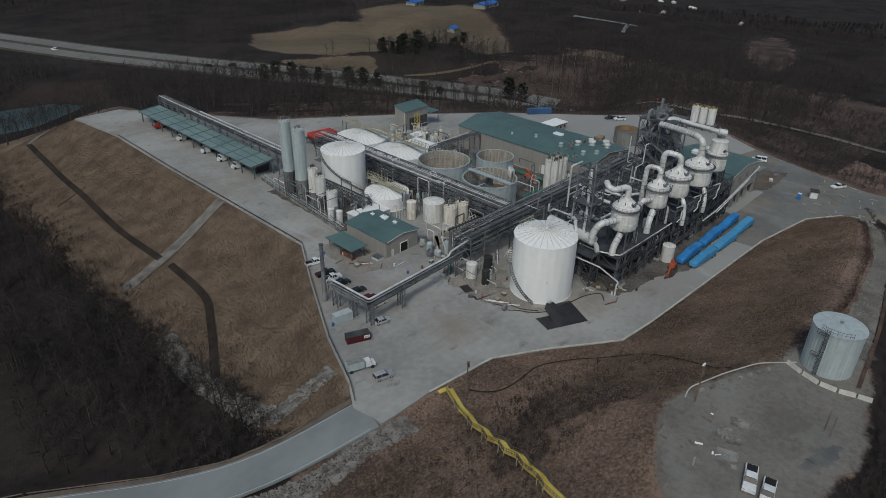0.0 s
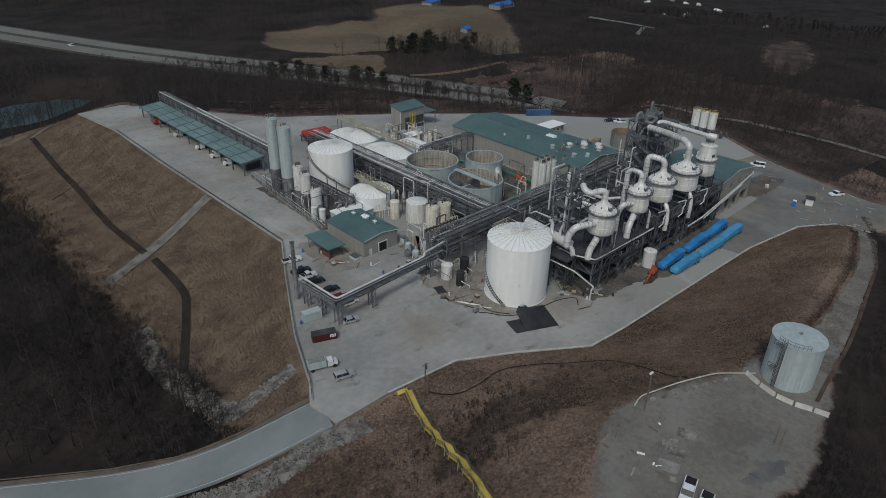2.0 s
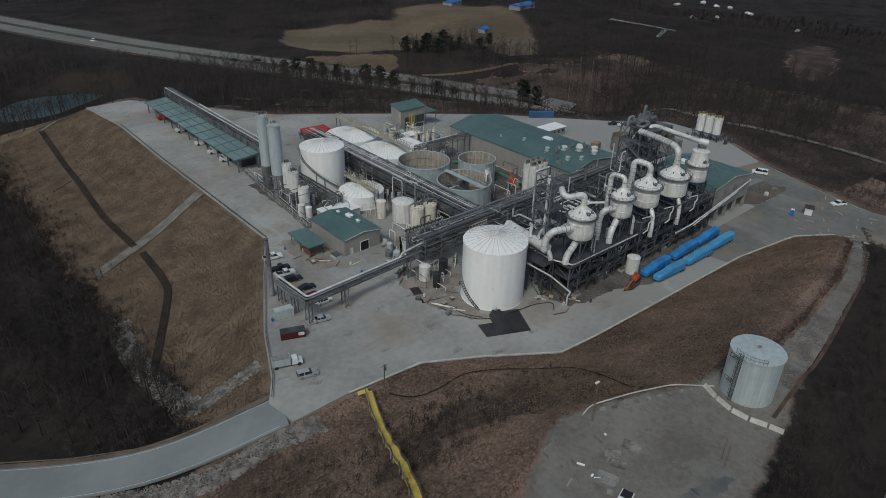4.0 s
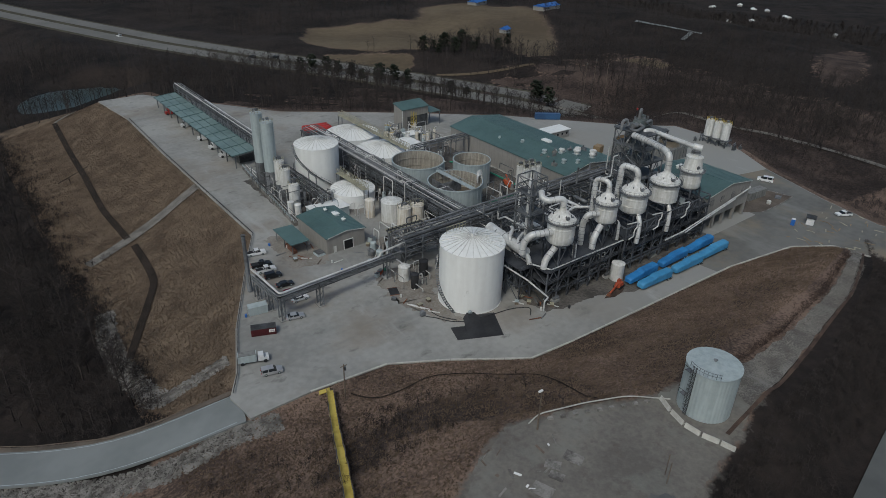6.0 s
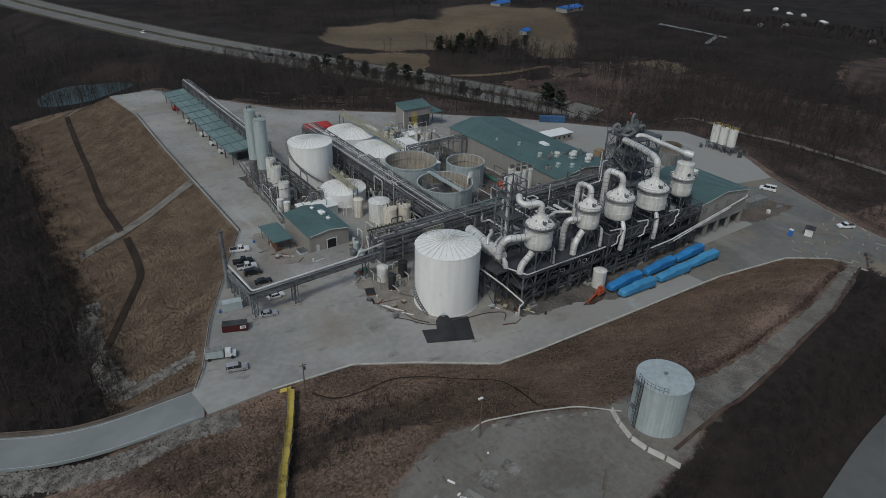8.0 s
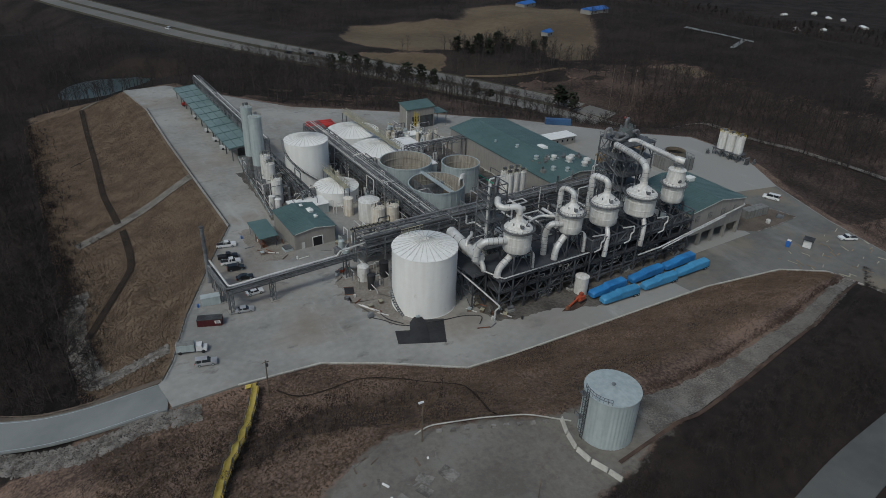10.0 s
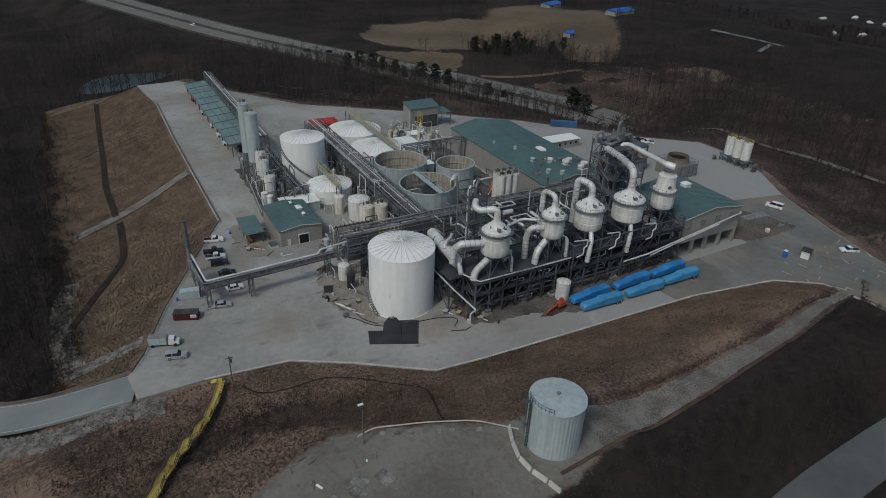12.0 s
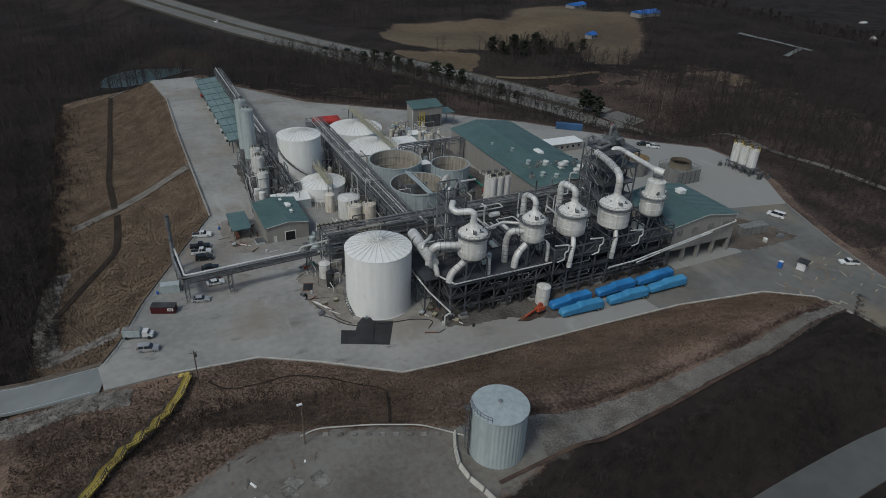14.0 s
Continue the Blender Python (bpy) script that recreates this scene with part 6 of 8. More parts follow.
toilet = thing("portable_toilet", (252.9, 58.8, 0), "blue portable toilet on the paving", "portable toilet", rz=15)
part("cabin", Shape().box((0, 0, 1.1), (1.2, 1.2, 2.2)), BLUEROOF, toilet)
part("roof", Shape().box((0, 0, 2.28), (1.26, 1.26, 0.16), taper=0.8), CARWHITE, toilet)
rng = random.Random(11)
for i in range(48):
    p = thing("timber_mat", (rng.uniform(243, 283), rng.uniform(36, 58), 0.012), "yellow timber crane mat lying on the paving", "timber mat", "timber mats", rz=rng.choice((18, 18, 108, 60)) + rng.uniform(-8, 8))
    part("board", Shape().box((0, 0, 0.06), (rng.uniform(1.2, 3.4), rng.uniform(0.2, 0.4), 0.12)), rng.choice((DULLYELLOW, DULLYELLOW, TANTANK)), p)

tt = thing("clarifier_tank", (261.0, 136.0, 0.02), "round grey tank with a tan lining, open at the top", "tank")
part("shell", Shape().lathe((0, 0, 0), [(5.4, 0), (5.4, 6), (5.6, 6.05), (5.6, 6.3), (5.2, 6.3)], 36, False), CASING, tt)
part("lining", Shape().lathe((0, 0, 0), [(5.2, 6.28), (5.15, 2)], 36, False), TANTANK, tt, "tan inner wall")
part("sludge", Shape().lathe((0, 0, 0), [(5.2, 3.8), (5.2, 4)], 36), SLUDGE, tt)
ct = thing("cooling_tower", (273.0, 124.0, 0.02), "grey cooling tower with a round weathered fan stack", "cooling tower")
part("casing", Shape().box((0, 0, 2.6), (11, 11, 5.2)), CASING, ct)
for i in range(6):
    part("panel_rib", Shape().box((-5.5 + 2.2 * i, -5.55, 2.6), (0.2, 0.12, 5.2)), STEEL, ct)
    part("panel_rib", Shape().box((5.55, -5.5 + 2.2 * i, 2.6), (0.12, 0.2, 5.2)), STEEL, ct)
part("fan_cowl", Shape().lathe((0, 0, 5.2), [(4.6, 0), (4.0, 1.0), (4.15, 2.4), (3.95, 2.4), (3.8, 1.0)], 32, False), SLUDGE, ct)
part("fan_deck", Shape().lathe((0, 0, 5.2), [(3.9, 0.4), (3.9, 0.5)], 32), DARK, ct, "dark fan opening")
rl = Shape()
for x in (-5.5, 5.5):
    rl.beam((x, -5.5, 6.3), (x, 5.5, 6.3), 0.08)
for y in (-5.5, 5.5):
    rl.beam((-5.5, y, 6.3), (5.5, y, 6.3), 0.08)
for i in range(7):
    for x, y in ((-5.5, -5.5 + 1.83 * i), (5.5, -5.5 + 1.83 * i), (-5.5 + 1.83 * i, -5.5), (-5.5 + 1.83 * i, 5.5)):
        rl.beam((x, y, 5.2), (x, y, 6.3), 0.07)
part("guard_rail", rl, STEEL, ct)

tb = thing("tan_crate", (251.6, 143.5, 0.012), "tan plywood equipment crate on the asphalt", "crate", rz=15)
part("box", Shape().box((0, 0, 1.5), (4.0, 3.0, 3.0)), TANTANK, tb)
part("lid", Shape().box((0, 0, 3.06), (4.2, 3.2, 0.12)), TANTANK, tb)
steel_frame("silo_skirt_frame", (302.0, 114.6, 0), (4.6, 12.4, 0), (1, 3), (2.9,), "dark steel skirt frame round the edge silos", (2.9,), col=0.22, cat="steel frame")
for x, y, h in ((306.8, 112.6, 1.4), (304.0, 111.4, 1.8), (300.6, 128.4, 1.0), (308.2, 110.6, 0.9)):
    v = thing("blower_unit", (x, y, 0), "dark blower unit beside the edge silos", "blower", "blower units", rz=x * 7 % 40)
    part("body", Shape().box((0, 0, h / 2 + 0.2), (1.8, 1.2, h), taper=0.85), DARKSTEEL, v)
    part("base", Shape().box((0, 0, 0.1), (2.2, 1.5, 0.2)), STEEL, v)
    part("pipe", Shape().tube([(0.4, 0, h), (0.4, 0, h + 1.0), (-1.6, 0.6, h + 1.0)], 0.14, 8), GREYPIPE, v)

# trucks under the loading canopy
for i, (y, m) in enumerate(((294, RED), (272, CARWHITE), (251, CARWHITE), (238, CARWHITE), (227, CARWHITE))):
    tk = thing("tanker_truck", (122.6, y, 0), "truck cab standing in a loading bay", "truck", "bay trucks", rz=180)
    part("cab", Shape().box((2.2, 0, 1.6), (2.2, 2.3, 2.4), taper=0.92), m, tk)
    part("hood", Shape().box((3.8, 0, 1.1), (1.4, 1.9, 1.2), taper=0.9), m, tk)
    part("windscreen", Shape().box((3.1, 0, 2.1), (0.5, 2.0, 0.8)), GLASS, tk)
    part("tank", Shape().cyl((0.8, 0, 1.9), (-7.0, 0, 1.9), 1.1, 16), GALV, tk)
    for x in (3.6, 0.4, -6.0):
        for s_ in (-1, 1):
            part("wheel", Shape().cyl((x, s_ * 0.85, 0.5), (x, s_ * 1.15, 0.5), 0.5, 14), BLACK, tk)


# walkways over the low tanks
def walkway(at, length, width, z, rz, label, height=2.0):
    w = thing("truss_walkway", at, label, "walkway", rz=rz)
    n = int(length / 2)
    for y in (-width / 2, width / 2):
        part("chord", Shape().box((length / 2, y, z), (length, 0.16, 0.2)), DULLYELLOW, w)
        part("chord", Shape().box((length / 2, y, z + height), (length, 0.12, 0.14)), DULLYELLOW, w)
        for i in range(n):
            a, b = length * i / n, length * (i + 1) / n
            part("lacing", Shape().beam((a, y, z), (b, y, z + height), 0.1), DULLYELLOW, w)
            part("upright", Shape().beam((a, y, z), (a, y, z + height), 0.1), DULLYELLOW, w)
    part("floor", Shape().box((length / 2, 0, z + 0.1), (length, width, 0.06)), DULLYELLOW, w)
    for x in (0.2, length - 0.2):
        for y in (-width / 2, width / 2):
            part("support", Shape().box((x, y, z / 2), (0.25, 0.25, z)), STEEL, w)


walkway((141.2, 152.5, 0), 19, 1.7, 7.0, 90, "faded yellow truss walkway across a low tank")
walkway((173.5, 174, 0), 52, 1.8, 8.4, 90, "faded yellow truss walkway across two low tanks")

# small structures among the tanks
for i, (x, y, w, d, h, m, lab) in enumerate(((129.5, 155.5, 9, 7, 3.2, GALV, "flat white-roofed pump house by the tanks"), (186, 191, 9, 13, 3.4, DULLWHITE, "low flat-roofed white plant room"), (123.5, 158.0, 3, 4, 3, GALV, "small grey equipment cabinet"), (182, 166, 5, 4, 4, GALV, "grey equipment skid between the tanks"), (195, 200, 8, 5, 3.5, GALV, "grey equipment skid between the tanks"), (138, 119, 4, 3, 3.2, STEEL, "dark pump skid near the rack"), (131.5, 117, 4, 4, 3.0, STEEL, "dark pump skid near the rack"), (194, 165, 5, 6, 4.5, STEEL, "dark equipment skid beside the hall"))):
    b = thing("equipment_house", (x, y, 0), lab, "equipment")
    part("body", Shape().box((0, 0, h / 2), (w, d, h)), m, b)
    part("roof", Shape().box((0, 0, h + 0.1), (w + 0.4, d + 0.4, 0.2)), WHITE if m is not STEEL else STEEL, b)
rng = random.Random(3)
for i in range(105):
    # valves, pumps and small vessels between the tanks
    x, y = rng.choice(((rng.uniform(124, 160), rng.uniform(120, 128)), (rng.uniform(126, 134), rng.uniform(160, 195)), (rng.uniform(176, 202), rng.uniform(122, 200)), (rng.uniform(148, 152), rng.uniform(122, 200)), (rng.uniform(150, 220), rng.uniform(87, 107)), (rng.uniform(135, 150), rng.uniform(95, 108)), (rng.uniform(188, 202), rng.uniform(195, 215))))
    r, h = rng.uniform(0.4, 1.1), rng.uniform(1.5, 4.5)
    v = thing("process_vessel", (x, y, 0), "small upright process vessel with pipework", "vessel", "process vessels")
    part("shell", Shape().lathe((0, 0, 0.4), [(r * 0.6, 0), (r, 0.2), (r, h), (r * 0.5, h + r * 0.4), (0.1, h + r * 0.45)], 14), rng.choice((DULLWHITE, GALV, GREYPIPE, CREAM)), v)
    part("base", Shape().box((0, 0, 0.25), (r * 2.2, r * 2.2, 0.5)), CONCRETE, v)
    part("pipe", Shape().tube([(0, 0, h + 0.4), (0, 0, h + 1.4), (rng.uniform(-3, 3), rng.uniform(-3, 3), h + 1.4), (rng.uniform(-3, 3), rng.uniform(-3, 3), 0.5)], 0.13, 8), rng.choice((PIPE, GREYPIPE)), v)
for i in range(60):
    # low pipes between the vessels
    x, y = rng.uniform(150, 216), rng.uniform(86, 108)
    z = rng.uniform(2, 14)
    pts = [(0, 0, z)]
    for k in range(4):
        q = list(pts[-1])
        ax = rng.choice((0, 1, 2))
        q[ax] += rng.choice((-1, 1)) * rng.uniform(2, 7)
        q[2] = max(q[2], 0.6)
        pts.append(tuple(q))
    pipe_run((x, y, 0), pts, rng.choice((0.15, 0.2, 0.28)), "bent process pipe behind the evaporators", rng.choice((PIPE, GREYPIPE, GREYPIPE)), seg=8)
for pts in ([(190, 168, 1.5), (196, 160, 1.5), (196, 130, 1.5)], [(176, 128, 2.5), (196, 128, 2.5), (197, 124, 2.5)], [(177, 145, 1.2), (177, 153, 1.2), (180, 156, 1.2)]):
    pipe_run((0, 0, 0), pts, 0.35, "bright green water pipe between the tanks", GREENPIPE)
for x in (175.2, 176.0, 176.8, 177.6):
    pipe_run((x, 132 + (x - 175) * 1.2, 0), [(-1.6, 0, 9), (-1.6, 0, 11.6), (0.2, 0, 11.8), (0.3, 0, 0.5)], 0.3, "white hooked pipe over a tank rim", bend=0.7)
cr = thing("yellow_gangway", (126.4, 117.4, 0), "faded yellow and black gangway along the pipe rack's edge", "gangway", rz=-2)
part("deck", Shape().box((6.2, 0, 10.4), (12.4, 1.4, 0.3)), BLACK, cr)
for y in (-0.75, 0.75):
    part("edge_beam", Shape().box((6.2, y, 10.5), (12.6, 0.25, 0.6)), DULLYELLOW, cr)
    for i in range(9):
        part("stripe", Shape().box((0.8 + i * 1.35, y, 10.5), (0.4, 0.29, 0.62)), BLACK, cr)
for x in (0.6, 6.2, 11.8):
    part("leg", Shape().box((x, 0, 5.1), (0.3, 1.2, 10.3)), STEEL, cr)
rig = thing("orange_lift", (195.6, 139.4, 0), "orange lifting platform by the hall wall", "lift", rz=70)
part("body", Shape().box((0, 0, 1.1), (5.5, 2.2, 1.4), taper=0.9), ORANGE, rig)
part("boom", Shape().beam((-2, 0, 2), (3, 0, 3.2), 0.4), ORANGE, rig)
for x in (-1.8, 1.8):
    for y in (-1, 1):
        part("wheel", Shape().cyl((x, y - 0.2, 0.5), (x, y + 0.2, 0.5), 0.5, 12), BLACK, rig)
crane = thing("yellow_lattice_mast", (200.5, 207.5, 0), "yellow steel mast beside the tall shed", "mast")
for x in (-0.8, 0.8):
    for y in (-0.8, 0.8):
        part("leg", Shape().box((x, y, 5), (0.2, 0.2, 10)), YELLOW, crane)
s = Shape()
for i in range(6):
    for y in (-0.8, 0.8):
        s.beam((-0.8, y, i * 1.6), (0.8, y, i * 1.6 + 1.6), 0.12)
part("lacing", s, YELLOW, crane)

# ---- yellow stair on the near bank ----
stair = thing("yellow_stairway", (0, 0, 0), "long yellow steel stairway with landings down the bank", "stairway")
A, B = Vector((84.2, 77.0, 0.2)), Vector((64.5, 33.0, 0))
flights = 7
A.z, B.z = gz(A.x, A.y) + 1.2, 17.4
prev = A
for k in range(flights):
    p, q = A.lerp(B, k / flights), A.lerp(B, (k + 1) / flights)
    p.z = max(gz(p.x, p.y), -0.2) + 1.0 if k else A.z
    q.z = max(gz(q.x, q.y), -0.2) + 1.0
    d = Vector((q.x - p.x, q.y - p.y, 0)).normalized()
    n_ = Vector((-d.y, d.x, 0)) * 0.72
    e = p.lerp(q, 0.70)
    e.z = q.z
    steps = 14
    for i in range(steps):
        a, b = p.lerp(e, i / steps), p.lerp(e, (i + 1) / steps)
        part("tread", Shape().box(((a + b) / 2), (1.4, (b - a).to_2d().length * 0.95, 0.06), math.degrees(math.atan2(d.y, d.x)) - 90), YELLOW, stair)
    part("landing", Shape().beam(e, q + d * 0.3, 1.6, 0.08), YELLOW, stair, "yellow landing")
    for sgn in (-1, 1):
        part("stringer", Shape().beam(p + n_ * sgn, e + n_ * sgn, 0.1, 0.35), YELLOW, stair)
        r = Shape()
        for z in (0.55, 1.1):
            u = Vector((0, 0, z))
            r.beam(p + n_ * sgn + u, e + n_ * sgn + u, 0.07).beam(e + n_ * sgn + u, q + n_ * sgn + u, 0.07)
        for i in range(6):
            c = p.lerp(e, i / 5) + n_ * sgn
            r.beam(c, c + Vector((0, 0, 1.1)), 0.07)
        part("hand_rail", r, WOOD, stair)
        for i in range(4):
            c = e.lerp(q, i / 3) + n_ * sgn * 1.1
            part("landing_post", Shape().beam(c, c + Vector((0, 0, 1.15)), 0.1), DARKSTEEL, stair)
        for z in (0.55, 1.15):
            u = Vector((0, 0, z))
            part("landing_rail", Shape().beam(e + n_ * sgn * 1.1 + u, q + n_ * sgn * 1.1 + u, 0.1), DARKSTEEL, stair)
        for c in (p, e):
            c = c + n_ * sgn
            part("post", Shape().beam((c.x, c.y, gz(c.x, c.y) - 0.3), c, 0.14), DULLYELLOW, stair)
part("lower_flight", Shape().beam((84.4, 77.4, A.z), (82.2, 78.3, 0.2), 1.2, 0.15), YELLOW, stair)

# ---- poles, barriers and lot clutter ----
def pole(at, h, label, arm=True, lampm=None):
    p = thing("utility_pole" if arm else "lamp_post", at, label, "pole")
    part("shaft", Shape().cyl((0, 0, -0.5), (0, 0, h), 0.17, 10, r2=0.11), WOOD, p)
    if arm:
        part("crossarm", Shape().box((0, 0, h - 0.5), (1.6, 0.12, 0.14)), WOOD, p)
        part("transformer", Shape().cyl((0.3, 0, h - 1.7), (0.3, 0, h - 0.9), 0.25, 10), STEEL, p)
    else:
        part("lamp_head", Shape().box((-0.3, 0, h), (0.9, 0.35, 0.2)), CARWHITE, p)
    return p


pole((86.0, 73.4, gz(86, 73.4)), 9.6 - gz(86, 73.4), "dark timber utility pole at the yard edge")
pole((98.8, 29.7, 17.7), 8.8, "slim lamp post on the gravel lot", False)
for x, y in ((361, 246), (371, 247), (372, 238)):
    pole((x, y, gz(x, y)), 26, "tall slender mast beyond the yard", True)
BL = [(122.6, 22.0), (121.0, 18.6), (120.0, 15.2), (120.2, 12.0), (121.2, 9.0), (121.8, 6.4)]
for (x0, y0), (x1, y1) in zip(BL, BL[1:]):
    b = thing("concrete_barrier", ((x0 + x1) / 2, (y0 + y1) / 2, 17.85), "pale concrete barrier block on the gravel", "barrier", "barrier blocks", rz=math.degrees(math.atan2(y1 - y0, x1 - x0)))
    L = math.hypot(x1 - x0, y1 - y0) * 0.88
    s = Shape()
    pr = [(-0.35, 0), (0.35, 0), (0.3, 0.25), (0.14, 0.45), (0.1, 0.85), (-0.1, 0.85), (-0.14, 0.45), (-0.3, 0.25)]
    s.add([(x, y, z) for x in (-L / 2, L / 2) for y, z in pr], [tuple(reversed(range(8))), tuple(range(8, 16))] + [(i, (i + 1) % 8, 8 + (i + 1) % 8, 8 + i) for i in range(8)])
    part("block", s, PALECONC, b)
for i in range(9):
    x, y = 102.5 + i * 2.15, 30.2 - i * 0.93
    b = thing("wheel_stop", (x, y, 17.85), "small concrete block in a row by the lot edge", "concrete block", "lot edge blocks", rz=-22)
    part("block", Shape().box((0, 0, 0.2), (1.0, 0.6, 0.42), taper=0.85), ROCK, b)
pipe_run((0, 0, 0), [(98.5, 31.5, 18.0), (101.5, 32.2, 18.0), (110, 29.3, 18.1), (118, 25.8, 18.1), (123.5, 20.5, 18.2)], 0.13, "pale hose along the edge of the lot", PALECONC, bend=2)
for x, y, rz, w, d in ((99.0, 21.6, 20, 2.2, 3.2), (95.2, 22.6, 35, 1.8, 2.6), (94.0, 20.6, 25, 1.6, 2.4), (90.2, 20.0, 20, 2.4, 3.4), (88.4, 18.0, 30, 1.0, 1.2)):
    b = thing("concrete_slab", (x, y, 17.85), "pale square concrete slab lying on gravel", "slab", "loose slabs", rz=rz)
    part("slab", Shape().box((0, 0, 0.07), (w, d, 0.14)), ROCK, b)
rng = random.Random(8)
for i in range(18):
    b = thing("timber_scrap", (rng.uniform(84, 101), rng.uniform(21, 31), 17.85), "pale scrap piece on the gravel lot", "scrap", "lot scrap", rz=rng.uniform(0, 180))
    part("piece", Shape().box((0, 0, 0.08), (rng.uniform(0.4, 2.2), rng.uniform(0.1, 0.5), 0.14)), rng.choice((ROCK, WHITE, WOOD)), b)
for x, y in ((108, 10.5), (106.8, 9.3)):
    b = thing("marker_post", (x, y, 17.85), "thin dark post at the lot edge", "post")
    part("shaft", Shape().cyl((0, 0, 0), (0, 0, 4.5), 0.08, 8), WOOD, b)
tagged(part("wet_patch", Shape().prism(frayed([(100, 10), (104, 9.2), (106, 7.2), (102, 6.6), (96, 8.6), (96, 11)], 0.3, 0.35, 0.5), 17.8, 17.872), WET), "dark damp patch on the gravel lot", "wet patch", kind="stuff")

# guard rail along the west edge, kerb along the near edge
gr = thing("guard_rail", (0, 0, 0), "dark steel guard rail along the yard's west edge", "guard rail")
W_EDGE = [(102, 296), (101, 244), (101, 200), (101, 157), (90, 137), (77, 112), (70, 95), (66.5, 89)]
for a, b in zip(W_EDGE, W_EDGE[1:]):
    a, b = Vector((*a, 0)), Vector((*b, 0))
    n = int((b - a).length / 3)
    part("rail", Shape().beam(a + Vector((0.5, 0, 0.65)), b + Vector((0.5, 0, 0.65)), 0.1, 0.4), DARKSTEEL, gr)
    for i in range(n):
        part("post", Shape().box(a.lerp(b, i / n) + Vector((0.5, 0, 0.35)), (0.14, 0.14, 0.75)), WOOD, gr)
rd = thing("road_guard_rail", (0, 0, 0), "weathered timber guard rail beside the access road", "guard rail")
for off_, nm, wd, m_, up, lab_ in ((4.3, "road_marking", 0.12, GALV, 0.05, "faint white edge line of the access road"), (-4.4, "road_marking", 0.12, GALV, 0.05, "faint white edge line of the access road"), (5.5, "shoulder", 1.4, BROWNGRAVEL, -0.02, "narrow gravel shoulder of the access road")):
    ln = []
    for i in range(1, 8):
        a, c = ROAD_W[i - 1], ROAD_W[i + 1]
        d = Vector((c[0] - a[0], c[1] - a[1], 0)).normalized()
        ln.append((ROAD_W[i][0] + d.y * off_, ROAD_W[i][1] - d.x * off_, ROAD_W[i][2]))
    ribbon(nm, ln, wd, m_, up, lab_, "road edge", thick=0.4 if wd > 1 else 0.0)
pts = [Vector(p) for p in ROAD_W[2:8]]
for a, b in zip(pts, pts[1:]):
    d = (b - a).normalized()
    n_ = Vector((d.y, -d.x, 0)) * 6.0
    part("rail", Shape().beam(a + n_ + Vector((0, 0, 0.65)), b + n_ + Vector((0, 0, 0.65)), 0.1, 0.22), WOOD, rd)
    for i in range(int((b - a).length / 3)):
        part("post", Shape().box(a.lerp(b, i * 3 / (b - a).length) + n_ + Vector((0, 0, 0.3)), (0.12, 0.12, 0.7)), WOOD, rd)

# ---- bank drains, spillway, gravel channel ----
def loft(name, left, right, material, lift, label, category, n=4, sub=6):
    """A sheet between two lines of plan points, laid on the ground."""
    sh, rows = Shape(), []
    for (a, b), (c, d) in zip(zip(left, left[1:]), zip(right, right[1:])):
        for i in range(sub):
            t = i / sub
            rows.append(((a[0] + (b[0] - a[0]) * t, a[1] + (b[1] - a[1]) * t), (c[0] + (d[0] - c[0]) * t, c[1] + (d[1] - c[1]) * t)))
    rows.append((left[-1], right[-1]))
    P = np.array([[(p[0] + (q[0] - p[0]) * j / n, p[1] + (q[1] - p[1]) * j / n) for j in range(n + 1)] for p, q in rows])
    P += (np.stack([wave(P[..., 0], P[..., 1], 1.3, 0.4), wave(P[..., 0], P[..., 1], 1.1, 1.9)], -1)) * 0.25
    Z = ground_z(P[..., 0], P[..., 1]) + lift
    m = n + 1
    sh.add([(*P[i, j], Z[i, j]) for i in range(len(rows)) for j in range(m)], [(i * m + j, i * m + j + 1, (i + 1) * m + j + 1, (i + 1) * m + j) for i in range(len(rows) - 1) for j in range(n)])
    return tagged(part(name, sh, material), label, category, kind="structure")


ribbon("drain", [(77, 338, 0), (75, 300, 0), (73.5, 262, 0), (71.5, 225, 0), (72.5, 197, 0)], 2.2, DITCH, 0.3, "dark lined drain across the bank", "drain", follow=True, step=1.6)
ribbon("drain", [(73, 191, 0), (72.5, 176, 0), (71.5, 164, 0), (63, 146, 0), (54.5, 129, 0)], 2.3, DITCH, 0.3, "dark lined drain across the bank", "drain", follow=True, step=1.6)
ribbon("drain", [(77, 271, 0), (64, 267, 0)], 0.8, DITCH, 0.2, "thin dark drain branch on the bank", "drain", follow=True, step=1.6)
ribbon("spillway", [(101, 204.5, 0), (88, 201, 0), (75, 197, 0), (58, 192, 0)], 4.6, PALEGRAVEL, 0.3, "pale stone spillway down the bank", "spillway", follow=True, step=1.6)
ribbon("berm_channel", [(124, 352, 0), (104, 355, 0), (77, 338, 0)], 2.4, PALEGRAVEL, 0.35, "pale stone channel at the bank top", "channel", follow=True, step=1.6)
loft("gravel_channel", [(134, 11.0), (150, 12.4), (164, 14.6), (182, 17.6), (199, 20.4), (212, 24.2), (226, 28.3), (240, 32.5)], [(136, 20.0), (150, 19.0), (164, 19.4), (177, 20.9), (192, 22.6), (206, 25.6), (222, 29.6), (240, 33.7)], PALEGRAVEL, 0.22, "pale gravel channel falling away from the grey tank", "gravel channel", n=8)
ribbon("dirt_track", [(124, 9.4, 0), (134, 10.4, 0), (150, 11.8, 0), (166, 14.2, 0), (199, 19.7, 0), (226, 27.4, 0), (250, 34.6, 0)], 0.7, DRYBRUSH, 0.3, "narrow brown track beside the gravel channel", "track", follow=True, step=2)
